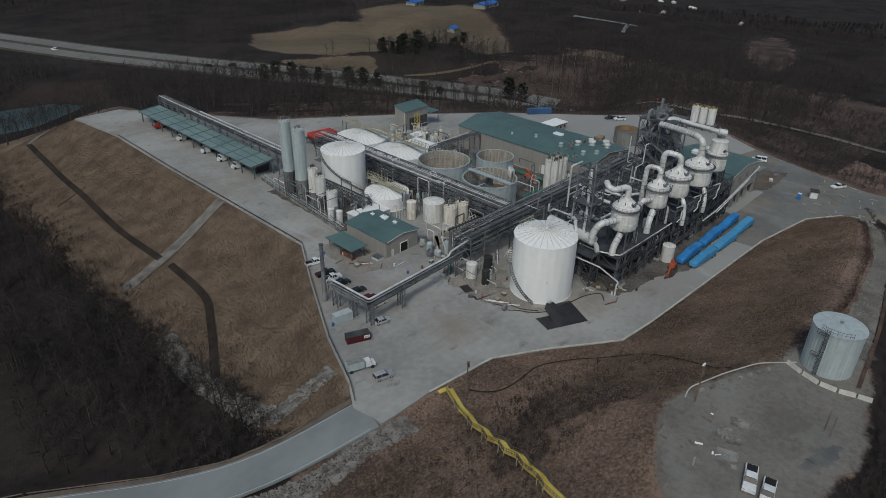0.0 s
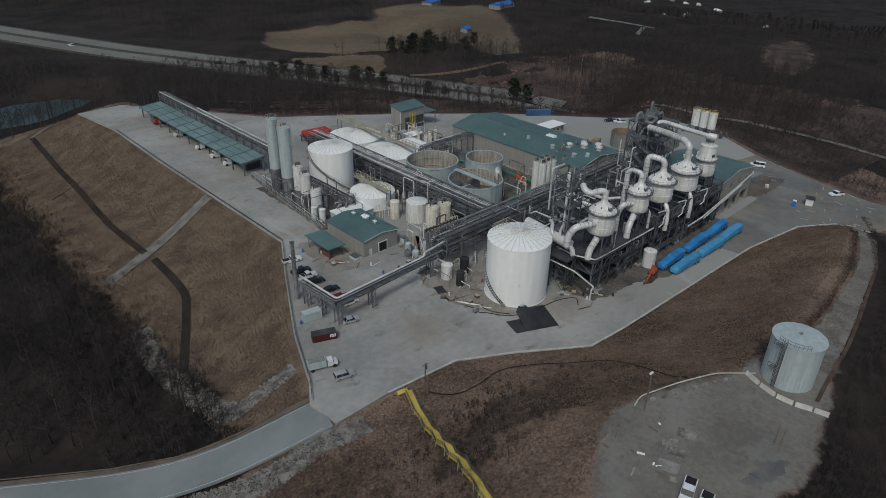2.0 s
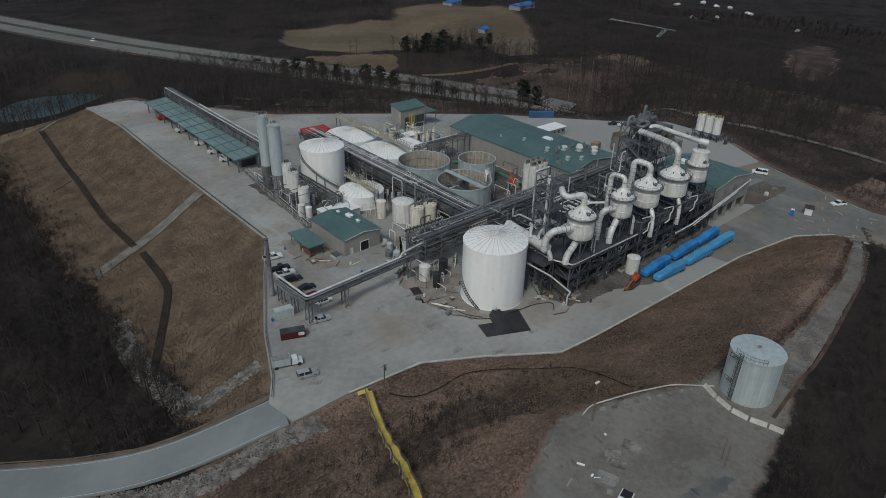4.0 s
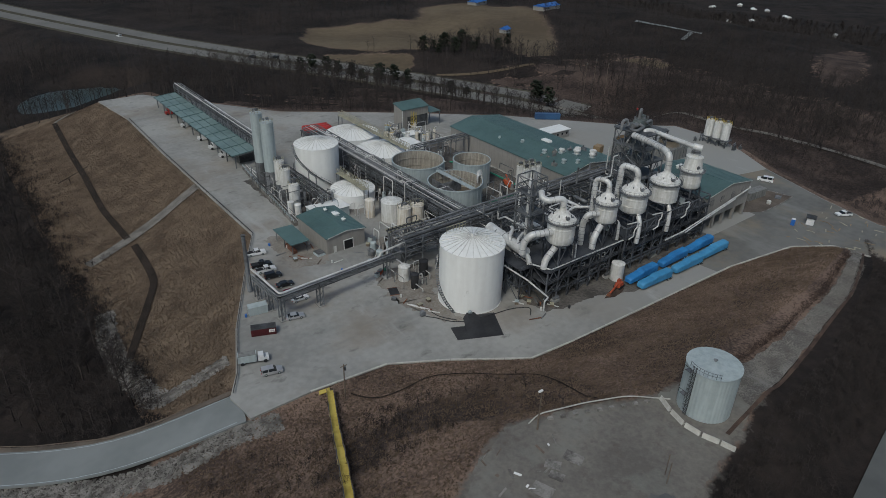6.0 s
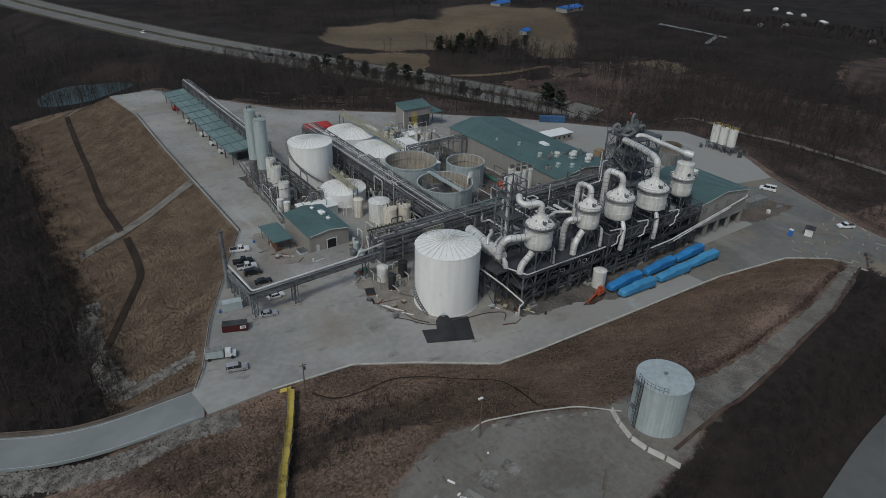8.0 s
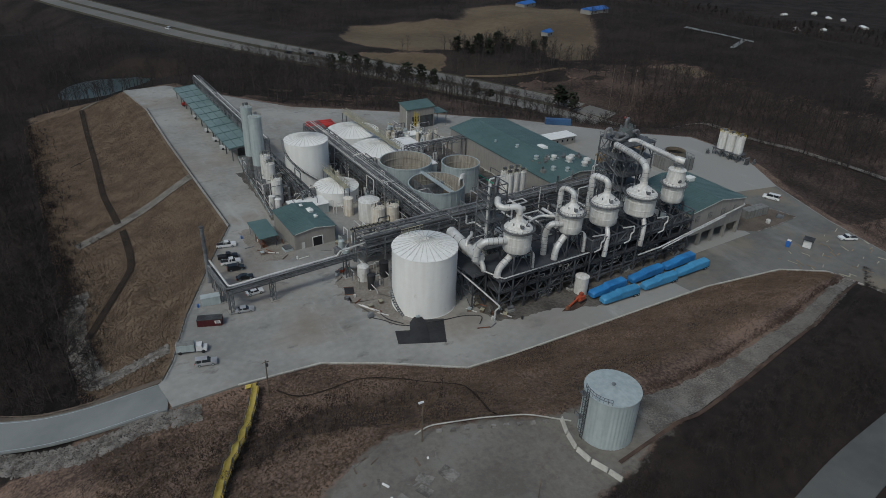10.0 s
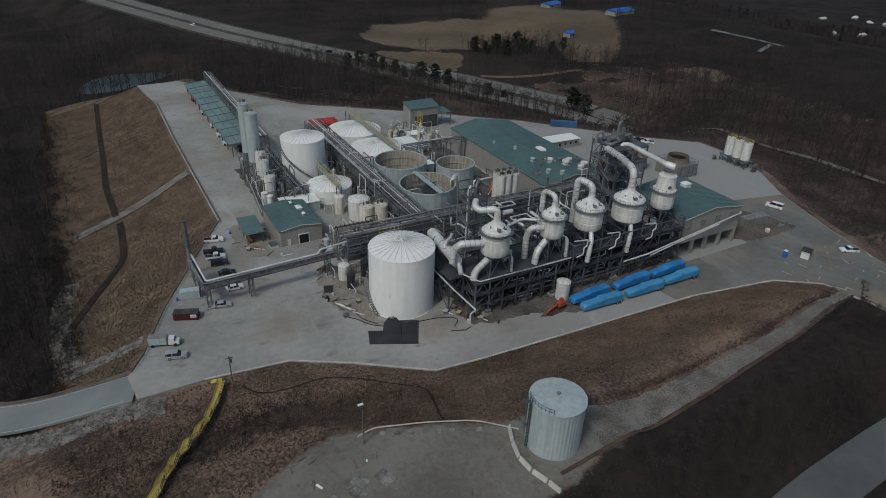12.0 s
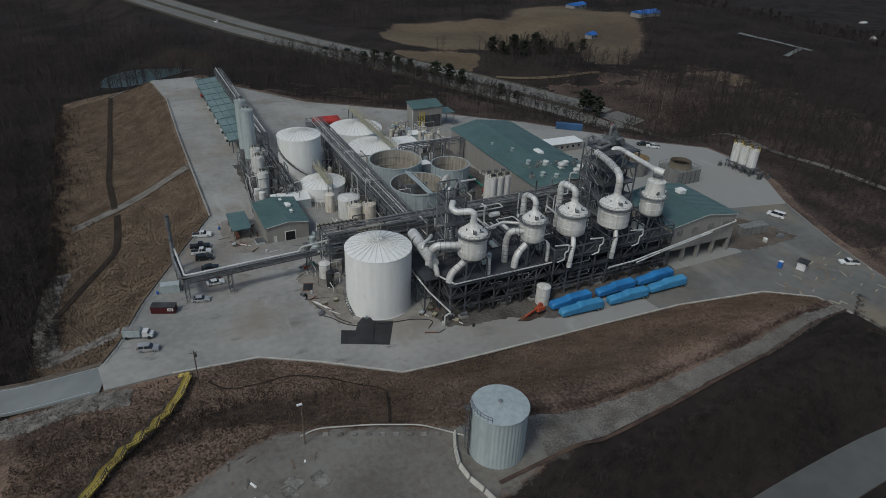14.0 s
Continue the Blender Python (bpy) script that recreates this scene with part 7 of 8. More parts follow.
ribbon("cable_line", [(88, 74.5, 0), (91, 68.5, 0), (97, 67.5, 0), (105, 68.5, 0), (113, 62, 0), (121, 50, 0), (117, 38, 0), (113.5, 29, 0)], 0.45, DITCH, 0.25, "dark hose line lying across the grass bank", "hose line", follow=True, step=1.2)
ribbon("farm_lane", [(x, y, 0) for x, y in [(320, 346), (338, 330), (361, 315), (382, 311)]], 4, FIELD, 0.5, "pale farm lane by the fields", "lane", follow=True, step=4)
ribbon("valley_road", [(x, y, 0) for x, y in [(613, 400), (617, 372), (630, 356), (642, 341)]], 5, ASPHALT, 0.8, "pale valley road among the woods", "road", follow=True, step=6)
ribbon("valley_road", [(x, y, 0) for x, y in [(593, 330), (632, 347)]], 4, ASPHALT, 0.85, "short pale side road in the valley", "road", follow=True, step=6)

PH = np.array([[1, 1, 1], [-1, -1, 1], [-1, 1, -1], [1, -1, -1], [1.2, 0, 0], [-1.1, 0.2, 0], [0, 1.2, 0.1], [0, -1.2, 0], [0, 0, 1.1], [0, 0, -1.1]]) * 0.6
ICO_F = np.array([(0, 8, 4), (4, 6, 0), (0, 6, 8), (1, 8, 5), (1, 7, 8), (1, 5, 7), (2, 5, 8), (2, 8, 6), (2, 6, 5), (3, 7, 4), (4, 8, 7), (3, 4, 9), (3, 9, 7), (9, 4, 6), (9, 6, 5), (9, 5, 7)])


def tri_mesh(name, V, F, material):
    """A mesh from arrays of vertices and triangles."""
    me = bpy.data.meshes.new(name)
    me.vertices.add(len(V))
    me.vertices.foreach_set("co", V.astype(np.float32).reshape(-1))
    me.loops.add(len(F) * 3)
    me.loops.foreach_set("vertex_index", F.astype(np.int32).reshape(-1))
    me.polygons.add(len(F))
    me.polygons.foreach_set("loop_start", np.arange(0, len(F) * 3, 3, dtype=np.int32))
    me.materials.append(material)
    me.update(calc_edges=True)
    return me


def scatter(name, V0, F0, P, S, material, label, category, seed=1, tilt=True):
    """Copies of one small form at the places P with the sizes S, joined."""
    g = np.random.default_rng(seed)
    n, a = len(P), g.uniform(0, 2 * np.pi, len(P))
    co, si = np.cos(a), np.sin(a)
    k = g.uniform(0.65, 1.35, (n, 1, 3)) if tilt else np.ones((n, 1, 3))
    V = V0[None] * k * S[:, None, None]
    X = V[..., 0] * co[:, None] - V[..., 1] * si[:, None]
    Y = V[..., 0] * si[:, None] + V[..., 1] * co[:, None]
    V = np.stack([X, Y, V[..., 2]], -1) + P[:, None]
    F = F0[None] + (np.arange(n) * len(V0))[:, None, None]
    ob = new(name, tri_mesh(name, V.reshape(-1, 3), F.reshape(-1, 3), material))
    return tagged(ob, label, category, kind="stuff")


def strewn(line, width, count, seed):
    g = np.random.default_rng(seed)
    L = np.array([p[:2] for p in line], float)
    seg = np.hypot(*np.diff(L, axis=0).T)
    u = g.uniform(0, seg.sum(), count)
    k = np.minimum(np.searchsorted(np.cumsum(seg), u), len(seg) - 1)
    t = (u - np.concatenate([[0], np.cumsum(seg)])[k]) / seg[k]
    p = L[k] + (L[k + 1] - L[k]) * t[:, None]
    d = (L[k + 1] - L[k]) / seg[k][:, None]
    o = g.uniform(-0.46, 0.46, count)[:, None] * width * g.uniform(0.7, 1.1, count)[:, None]
    p = p + np.stack([-d[:, 1], d[:, 0]], -1) * o
    return np.column_stack([p, ground_z(p[:, 0], p[:, 1])])


ribbon("riprap_bed", [(55, 160, 0), (51, 145, 0), (50.5, 130, 0), (52, 113, 0), (55, 104, 0), (61, 103.5, 0), (69, 102, 0)], 3.2, RIPBED, 0.15, "stony bed along the bank's foot", "stone bed", follow=True, step=1.6)
ribbon("riprap_bed", [(66, 77.2, 0), (60, 79, 0), (52, 80, 0), (42, 84.5, 0), (30, 92.5, 0), (15, 103, 0)], 3.8, RIPBED, 0.15, "stony bed beside the access road", "stone bed", follow=True, step=1.6)
g_ = np.random.default_rng(4)
P = np.vstack([strewn([(55.5, 160), (52.5, 145), (52, 130), (53, 113), (55, 103)], 6.0, 4600, 1), strewn([(54, 103), (60, 103.5), (71, 102.5)], 5.0, 1800, 2)])
scatter("riprap", PH, ICO_F, P, g_.uniform(0.16, 0.5, len(P)), ROCK, "pale riprap stones along the bank's foot", "stones", 5)
P = np.vstack([strewn([(72, 76.5), (62, 78.5), (52, 79.5), (42, 84), (30, 92), (15, 103)], 6.6, 7000, 3)])
scatter("riprap", PH, ICO_F, P, g_.uniform(0.16, 0.5, len(P)), ROCK, "pale riprap stones beside the access road", "stones", 6)
P = strewn([(222, 29), (240, 33.5), (252, 37.5)], 3.5, 500, 7)
scatter("riprap", PH, ICO_F, P, g_.uniform(0.2, 0.5, len(P)), ROCK, "pale stones lining the drain head", "stones", 7)
P = np.vstack([strewn([(101, 204), (75, 197), (58, 192)], 3.6, 1500, 8), strewn([(136, 15.5), (164, 17), (199, 21.8), (226, 28.9)], 5.0, 5000, 9)])
scatter("channel_stones", PH, ICO_F, P + [0, 0, 0.2], g_.uniform(0.08, 0.22, len(P)), GRAVEL, "loose pale stones in the spillway and channel", "stones", 8)


# ---- vegetation ----
def bare_tree(seed, branches, twigs, wide=0.012):
    """A leafless tree of unit height: tapered trunk, limbs and twigs as slim blades."""
    g = random.Random(seed)
    V, F = [], []

    def blade(a, b, w0, w1):
        a, b = Vector(a), Vector(b)
        d = (b - a).normalized()
        s = d.orthogonal().normalized()
        q = d.cross(s)
        k = len(V)
        for j in range(3):
            o = s * math.cos(2.094 * j) + q * math.sin(2.094 * j)
            V.append(a + o * w0)
        V.append(b)
        F.extend([(k, k + 1, k + 3), (k + 1, k + 2, k + 3), (k + 2, k, k + 3)])

    def sliver(a, b, w):
        a, b = Vector(a), Vector(b)
        s = (b - a).orthogonal().normalized() * w
        k = len(V)
        V.extend([a - s, a + s, b])
        F.append((k, k + 1, k + 2))

    lean = Vector((g.uniform(-0.06, 0.06), g.uniform(-0.06, 0.06), 1.0))
    blade((0, 0, -0.05), lean * 0.97, 0.022, 0)
    for i in range(branches):
        t = 0.28 + 0.65 * (i + g.random()) / branches
        a, p = g.uniform(0, 6.28), lean * t
        reach = (0.34 * (1.12 - t) + 0.06) * g.uniform(0.7, 1.25)
        e = p + Vector((math.cos(a) * reach, math.sin(a) * reach, reach * g.uniform(0.6, 1.3)))
        if twigs:
            blade(p, e, 0.008, 0)
        else:
            sliver(p, e, wide)
        for j in range(twigs):
            u = p.lerp(e, g.uniform(0.35, 1.0))
            r2 = reach * g.uniform(0.35, 0.7)
            sliver(u, u + Vector((g.uniform(-1, 1), g.uniform(-1, 1), g.uniform(0.1, 1.2))).normalized() * r2, wide * 0.45)
    return np.array([tuple(v) for v in V]), np.array(F)


def wood_places(step, r0, r1, seed):
    """Places for trees in the woods, by distance from the near side."""
    g = np.random.default_rng(seed)
    x, y = np.meshgrid(np.arange(-160, 1500, step), np.arange(60, 1500, step))
    x, y = (x + g.uniform(-0.5, 0.5, x.shape) * step).ravel(), (y + g.uniform(-0.5, 0.5, y.shape) * step).ravel()
    d = np.hypot(x - 40, y + 20)
    a, b = np.degrees(np.arctan2(y, x)), np.degrees(np.arctan2(y + 52, x - 80))
    ok = (d > r0) & (d < r1) & (((a > 5) & (a < 84)) | ((b > 22) & (b < 101)))
    x, y = x[ok], y[ok]
    dp = poly_dist(x, y, PAD)
    ok = (dp > 9) & ~((x > 50 + 3.2 * wave(x, y, 9, 0.9) + g.normal(0, 1.5, x.shape)) & (dp < 55) & (x < 125) & (y < 352)) & ~((x > 225) & (dp < 18)) & (y > 96)
    ok &= (line_dist(x, y, HIGHWAY)[0] > 27 + 48 * ease(400, 450, y)) & ((poly_dist(x, y, PAD) > 45) | (x < 235) | (y > 330) | (g.random(x.shape) < 0.22)) & (line_dist(x, y, ROAD_W)[0] > 12) & (np.hypot((x - 105) / 34, (y - 428) / 34) > 1.25)
    for f in FIELDS:
        ok &= poly_dist(x, y, f) > 2
    ok &= wave(x, y, 60, 2.2) + g.normal(0, 0.6, x.shape) > -1.3
    x, y = x[ok], y[ok]
    return np.column_stack([x, y, ground_z(x, y)])


for k, (step, r0, r1, br, tw, wd) in enumerate(((5.6, 90, 300, 18, 9, 0.007), (6.6, 300, 560, 15, 4, 0.012), (10.0, 560, 900, 14, 1, 0.024), (17.0, 900, 1500, 16, 0, 0.05))):
    P = wood_places(step, r0, r1, 20 + k)
    for j in range(3):
        V0, F0 = bare_tree(30 + 7 * k + j, br, tw, wd)
        Q = P[j::3]
        S = np.random.default_rng(k * 3 + j).uniform(8, 15, len(Q))
        scatter("woodland", V0, F0, Q, S, BARK, "dense leafless winter woodland in grey-brown", "woodland", 50 + k, False)
# brush on the banks
def brush_places(n, boxes, seed):
    g = np.random.default_rng(seed)
    out = []
    for x0, x1, y0, y1, m in boxes:
        x, y = g.uniform(x0, x1, m), g.uniform(y0, y1, m)
        out.append(np.column_stack([x, y]))
    p = np.vstack(out)
    ok = (poly_dist(p[:, 0], p[:, 1], PAD) > 2.5) & (poly_dist(p[:, 0], p[:, 1], LOT) > 1.5) & (line_dist(p[:, 0], p[:, 1], ROAD_E)[0] > 6) & (line_dist(p[:, 0], p[:, 1], ROAD_W)[0] > 7)
    p = p[ok]
    return np.column_stack([p, ground_z(p[:, 0], p[:, 1])])


V0, F0 = bare_tree(91, 13, 3, 0.03)
V0 = V0 * [1.5, 1.5, 1]
P = brush_places(0, [(66, 92, 42, 66, 260), (84, 100, 55, 64, 90), (100, 120, 45, 60, 50), (40, 66, 30, 70, 200)], 3)
scatter("brush", V0, F0, P, np.random.default_rng(1).uniform(0.7, 1.8, len(P)), BARK, "low dark leafless brush on the grass bank", "brush", 61, False)
P = brush_places(0, [(140, 262, -2, 30, 2600), (80, 140, -16, 5, 700)], 4)
P = P[(P[:, 0] < 128) | (P[:, 1] < np.interp(P[:, 0], [128, 164, 199, 225, 250, 262], [5, 9, 16, 22, 30, 37]))]
scatter("brush", V0, F0, P, np.random.default_rng(2).uniform(0.8, 2.4, len(P)), BARK, "low dark leafless brush above the lower road", "brush", 62, False)
P = brush_places(0, [(30, 56, 98, 175, 900), (250, 440, 40, 240, 7000), (130, 300, 200, 300, 1800)], 5)
P = P[poly_dist(P[:, 0], P[:, 1], PAD) > 8]
scatter("brush", V0, F0, P, np.random.default_rng(3).uniform(1.0, 3.0, len(P)), BARK, "low dark leafless brush round the yard", "brush", 63, False)

g_ = np.random.default_rng(41)
y = g_.uniform(112, 345, 900)
x = 50 + 3.2 * wave(0 * y + 50, y, 9, 0.9) + np.abs(g_.normal(0, 4.5, y.shape))
P = np.column_stack([x, y, ground_z(x, y)])
P = P[poly_dist(x, y, PAD) > 12]
scatter("brush", V0, F0, P, g_.uniform(0.7, 2.6, len(P)), BARK, "dark leafless brush creeping up the bank", "brush", 68, False)
x, y = g_.uniform(252, 330, 1500), g_.uniform(60, 210, 1500)
d_ = poly_dist(x, y, PAD)
k_ = (d_ > 1.5) & (d_ < 16)
P = np.column_stack([x, y, ground_z(x, y)])[k_]
scatter("brush", V0, F0, P, g_.uniform(0.4, 1.1, len(P)), DRYBRUSH, "low brown brush on the eastern bank", "brush", 69, False)
g_ = np.random.default_rng(40)
x = g_.uniform(84, 262, 1500)
y = np.interp(x, [62, 82, 112, 121, 134, 164, 199, 225, 250, 262], [-6, 2, 4, 5.5, 8.5, 11, 18.5, 25, 33, 40]) - np.abs(g_.normal(0, 1.6, x.shape)) - 0.8
P = np.column_stack([x, y, ground_z(x, y)])
scatter("brush", V0, F0, P, g_.uniform(0.5, 1.3, len(P)), BARK, "low dark leafless brush along the track", "brush", 66, False)
x = g_.uniform(128, 240, 1300)
y = np.interp(x, [136, 149, 163, 192, 206, 222, 240], [20.8, 19.8, 20.2, 23.4, 26.6, 30.4, 34.4]) + np.abs(g_.normal(0, 1.0, x.shape))
P = np.column_stack([x, y, ground_z(x, y)])
scatter("brush", V0, F0, P, g_.uniform(0.4, 0.9, len(P)), DRYBRUSH, "brown brush fringe along the gravel channel", "brush", 67, False)

# tufts of dead grass on the banks
TV = np.array([[-0.25, 0, 0], [0.25, 0, 0], [0.1, 0.1, 0.6], [0, -0.25, 0], [0, 0.25, 0], [-0.15, 0, 0.5]])
TF = np.array([(0, 1, 2), (3, 4, 5)])
g_ = np.random.default_rng(77)
xy = np.vstack([np.column_stack([g_.uniform(50, 102, 60000), g_.uniform(90, 345, 60000)]), np.column_stack([g_.uniform(50, 250, 60000), g_.uniform(22, 80, 60000)])])
ok = (poly_dist(xy[:, 0], xy[:, 1], PAD) > 1) & (poly_dist(xy[:, 0], xy[:, 1], LOT) > 1) & (line_dist(xy[:, 0], xy[:, 1], ROAD_W)[0] > 6.5) & ~((line_dist(xy[:, 0], xy[:, 1], RIDGE[2:])[0] < 7) & (xy[:, 0] > 128))
xy = xy[ok]
P = np.column_stack([xy, ground_z(xy[:, 0], xy[:, 1])])
W = (P[:, 1] > 92) & (P[:, 0] < 115)
scatter("grass_tufts", TV, TF, P[W], g_.uniform(0.3, 0.8, W.sum()), STRAW, "rough tufts of pale bank grass", "grass", 64, False)
scatter("grass_tufts", TV, TF, P[~W], g_.uniform(0.3, 0.8, (~W).sum()), STRAW, "rough tufts of dead brown grass", "grass", 65, False)


def pine(at, h, base=None):
    if base is not None:
        return copy_thing(base, pose(*at, 0, 0, at[0] * 37 % 360))
    t = thing("pine_tree", at, "dark evergreen pine at the wood's edge", "tree", "pines")
    part("trunk", Shape().cyl((0, 0, -0.5), (0, 0, h * 0.9), 0.28, 8, r2=0.06), BARK, t)
    g = np.random.default_rng(int(h * 10))
    n = 130
    u = g.uniform(0.25, 1, n)
    r = np.sqrt(np.sin(np.pi * np.clip(u * 0.95, 0, 1)) + 0.02) * h * 0.26 * g.uniform(0.25, 1.1, n)
    a = g.uniform(0, 6.28, n)
    P = np.column_stack([r * np.cos(a), r * np.sin(a), u * h])
    S = g.uniform(0.05, 0.1, n) * h
    V = (PH[None] * [1.1, 1.1, 0.6] * g.uniform(0.6, 1.4, (n, 10, 1)) * S[:, None, None] + P[:, None]).reshape(-1, 3)
    F = (ICO_F[None] + (np.arange(n) * 10)[:, None, None]).reshape(-1, 3)
    c = new("crown", tri_mesh("crown", V, F, NEEDLE))
    c.parent = t
    return t


bases = [pine((251, 401, gz(251, 401)), 13), pine((266, 372, gz(266, 372)), 11), pine((351, 391, gz(351, 391)), 9), pine((357, 384, gz(357, 384)), 15)]
PINES = [(257, 390), (262, 384), (270, 365), (283, 345), (289, 338), (300, 305), (306, 296), (330, 258), (334, 250), (338, 262), (352, 385), (362, 378), (372, 390), (380, 378), (391, 385), (385, 398), (366, 398), (398, 368), (405, 378), (345, 396), (394, 400), (412, 372), (268, 376), (276, 352), (243, 403)]
for i, (x, y) in enumerate(PINES):
    pine((x, y, gz(x, y) - (i * 29 % 7) * 0.7), 12, bases[i % 4])


def lone_tree(at, h, seed):
    t = thing("bare_tree", at, "leafless tree with fine spreading branches", "tree")
    V, F = bare_tree(seed, 26, 9, 0.006)
    V = V * [1.3, 1.3, 1] * h
    part("trunk", Shape().cyl((0, 0, -0.5), (0, 0, h * 0.55), h * 0.02, 8, r2=h * 0.008), BARK, t)
    c = new("crown", tri_mesh("crown", V, F, BARK))
    c.parent = t


for i, (x, y, h) in enumerate(((14, 86, 13), (6, 96, 14), (20, 80, 9), (201, -11, 8), (196, -16, 7), (46, 150, 13), (44, 162, 14), (48, 172, 12), (42, 178, 13), (47, 184, 12), (40, 140, 12), (45, 133, 11))):
    lone_tree((x, y, gz(x, y)), h, 200 + i)

# ---- pond, houses ----
pond = Shape()
pond.lathe((105, 428, -24.6), [(34, 0), (34, 0.2)], 48)
tagged(part("pond", pond, WATER), "still dark green pond beyond the bank", "pond", kind="structure")
for x, y, w, d, rz, m, lab in ((561, 584, 24, 12, 20, BLUEROOF, "farm building with a bright blue roof"), (579, 491, 30, 14, 10, BLUEROOF, "farm building with a bright blue roof"), (476, 444, 9, 7, 20, BLUEROOF, "small shed with a blue roof"), (1446, 814, 14, 9, 0, DULLWHITE, "far white house in the valley"), (1532, 799, 17, 10, 23, WHITE, "far white house in the valley"), (1235, 653, 20, 9, 46, DULLWHITE, "far white house in the valley"), (1267, 625, 14, 10, 9, WHITE, "far white house in the valley"), (1507, 720, 17, 9, 32, DULLWHITE, "far white house in the valley"), (1466, 655, 20, 10, 55, WHITE, "far white house in the valley"), (1235, 459, 14, 9, 18, DULLWHITE, "far white house in the valley"), (1509, 752, 17, 10, 41, WHITE, "far white house in the valley")):
    hse = thing("far_house", (x, y, gz(x, y)), lab, "house", rz=rz)
    part("wall", Shape().box((0, 0, 1.6), (w, d, 4.4)), BEIGE, hse)
    s = Shape()
    s.add([(-w / 2 - 0.5, -d / 2 - 0.5, 3.7), (w / 2 + 0.5, -d / 2 - 0.5, 3.7), (w / 2 + 0.5, d / 2 + 0.5, 3.7), (-w / 2 - 0.5, d / 2 + 0.5, 3.7), (-w / 2 - 0.5, 0, 6.2), (w / 2 + 0.5, 0, 6.2)], [(3, 2, 1, 0), (0, 1, 5, 4), (2, 3, 4, 5), (1, 2, 5), (3, 0, 4)])
    part("roof", s, m, hse)
    part("window", Shape().box((-w / 4, -d / 2 - 0.03, 2), (1.6, 0.1, 1.4)), GLASS, hse)
    part("window", Shape().box((w / 4, -d / 2 - 0.03, 2), (1.6, 0.1, 1.4)), GLASS, hse)
for x, y, rz in ((233, 462, 117), (247, 452, 117), (172, 592, 108)):
    car((x, y, gz(x, y) + 0.3), rz, "van", CARWHITE if rz == 108 else CARBLACK, "vehicle on the far highway")

# ---- last small things ----
wall = thing("containment_wall", (0, 0, 0), "low pale concrete containment wall round the silo row", "wall")
CW = [(120.8, 210.5), (118.1, 188.7), (116.4, 170.2), (114.8, 154.8), (124.0, 154.4)]
for a, c in zip(CW, CW[1:]):
    part("segment", Shape().beam((*a, 0.5), (*c, 0.5), 0.3, 1.0), ROCK, wall)
for k in range(3):
    pipe_run((0, 0, 0), [(x + 0.9 + 0.5 * k, y, 1.2 + 0.5 * k) for x, y in CW[:4]], 0.12, "thin pale pipe inside the containment wall", (GREYPIPE, PIPE, GREYPIPE)[k], seg=6)
fence = thing("yard_fence", (0, 0, 0), "grey tubular railing beside the containment wall", "railing")
for a, c in zip(CW[:3], CW[1:4]):
    a, c = Vector((*a, 1.0)), Vector((*c, 1.0))
    n_k = int((c - a).length / 2.0)
    for z in (0.7, 1.3):
        part("rail", Shape().beam(a + Vector((0, 0, z)), c + Vector((0, 0, z)), 0.09), GALV, fence)
    for i in range(n_k + 1):
        part("post", Shape().beam(a.lerp(c, i / n_k), a.lerp(c, i / n_k) + Vector((0, 0, 1.3)), 0.09), GALV, fence)
steel_frame("steel_structure", (117.5, 165, 0), (7, 28, 0), (1, 5), (3.6, 7.2), "grey access frame round the silo row", (), brace=False, col=0.18)
rng = random.Random(17)
for i in range(60):
    x, y = rng.choice(((rng.uniform(117, 131), rng.uniform(92, 106)), (rng.uniform(112, 140), rng.uniform(118, 130)), (rng.uniform(138, 150), rng.uniform(68, 82)), (rng.uniform(100, 113), rng.uniform(130, 150)), (rng.uniform(72, 88), rng.uniform(108, 122)), (rng.uniform(150, 200), rng.uniform(68.5, 71))))
    if math.hypot(x - 134.4, y - 89) < 9.6 or poly_dist(np.array([x]), np.array([y]), PAD)[0] > -2:
        continue
    k = rng.random()
    if k < 0.35:
        o = thing("drum", (x, y, 0), "small steel drum standing on the paving", "drum", "yard drums")
        part("barrel", Shape().lathe((0, 0, 0), [(0.3, 0), (0.31, 0.3), (0.33, 0.32), (0.31, 0.34), (0.31, 0.6), (0.33, 0.62), (0.31, 0.64), (0.3, 0.9)], 14), rng.choice((BLACK, BLUEROOF, RUST, DULLWHITE)), o)
    elif k < 0.7:
        o = thing("crate", (x, y, 0), "timber crate lying on the paving", "crate", "yard crates", rz=rng.uniform(0, 90))
        part("box", Shape().box((0, 0, 0.4), (1.2, 1.0, 0.8)), WOOD, o)
        part("lid", Shape().box((0, 0, 0.84), (1.3, 1.1, 0.08)), rng.choice((WOOD, DULLYELLOW, GALV)), o)
    else:
        o = thing("pipe_offcut", (x, y, 0), "loose length of pipe on the paving", "pipe", "pipe offcuts", rz=rng.uniform(0, 180))
        part("tube", Shape().cyl((-1.6, 0, 0.16), (1.6, 0, 0.16), 0.15, 10), rng.choice((RUST, DULLWHITE, GREYPIPE)), o)
for pts in ([(126.5, 80.0, 0.1), (122.6, 82.5, 0.1), (120.5, 86.5, 0.1), (118.8, 88.2, 0.1)], [(130, 79.6, 0.1), (134, 78.6, 0.1), (140, 77.8, 0.1), (144.5, 75.2, 0.1), (141.5, 72.6, 0.1)], [(124.4, 82.3, 0.1), (121.6, 86.0, 0.1), (121.2, 90.0, 0.1)]):
    pipe_run((0, 0, 0), pts, 0.12, "black hose lying across the paving", BLACK, seg=8, bend=2.5, name="hose")
hr_ = thing("hose_reel", (118.4, 89.0, 0), "grey hose reel standing on the paving", "hose reel")
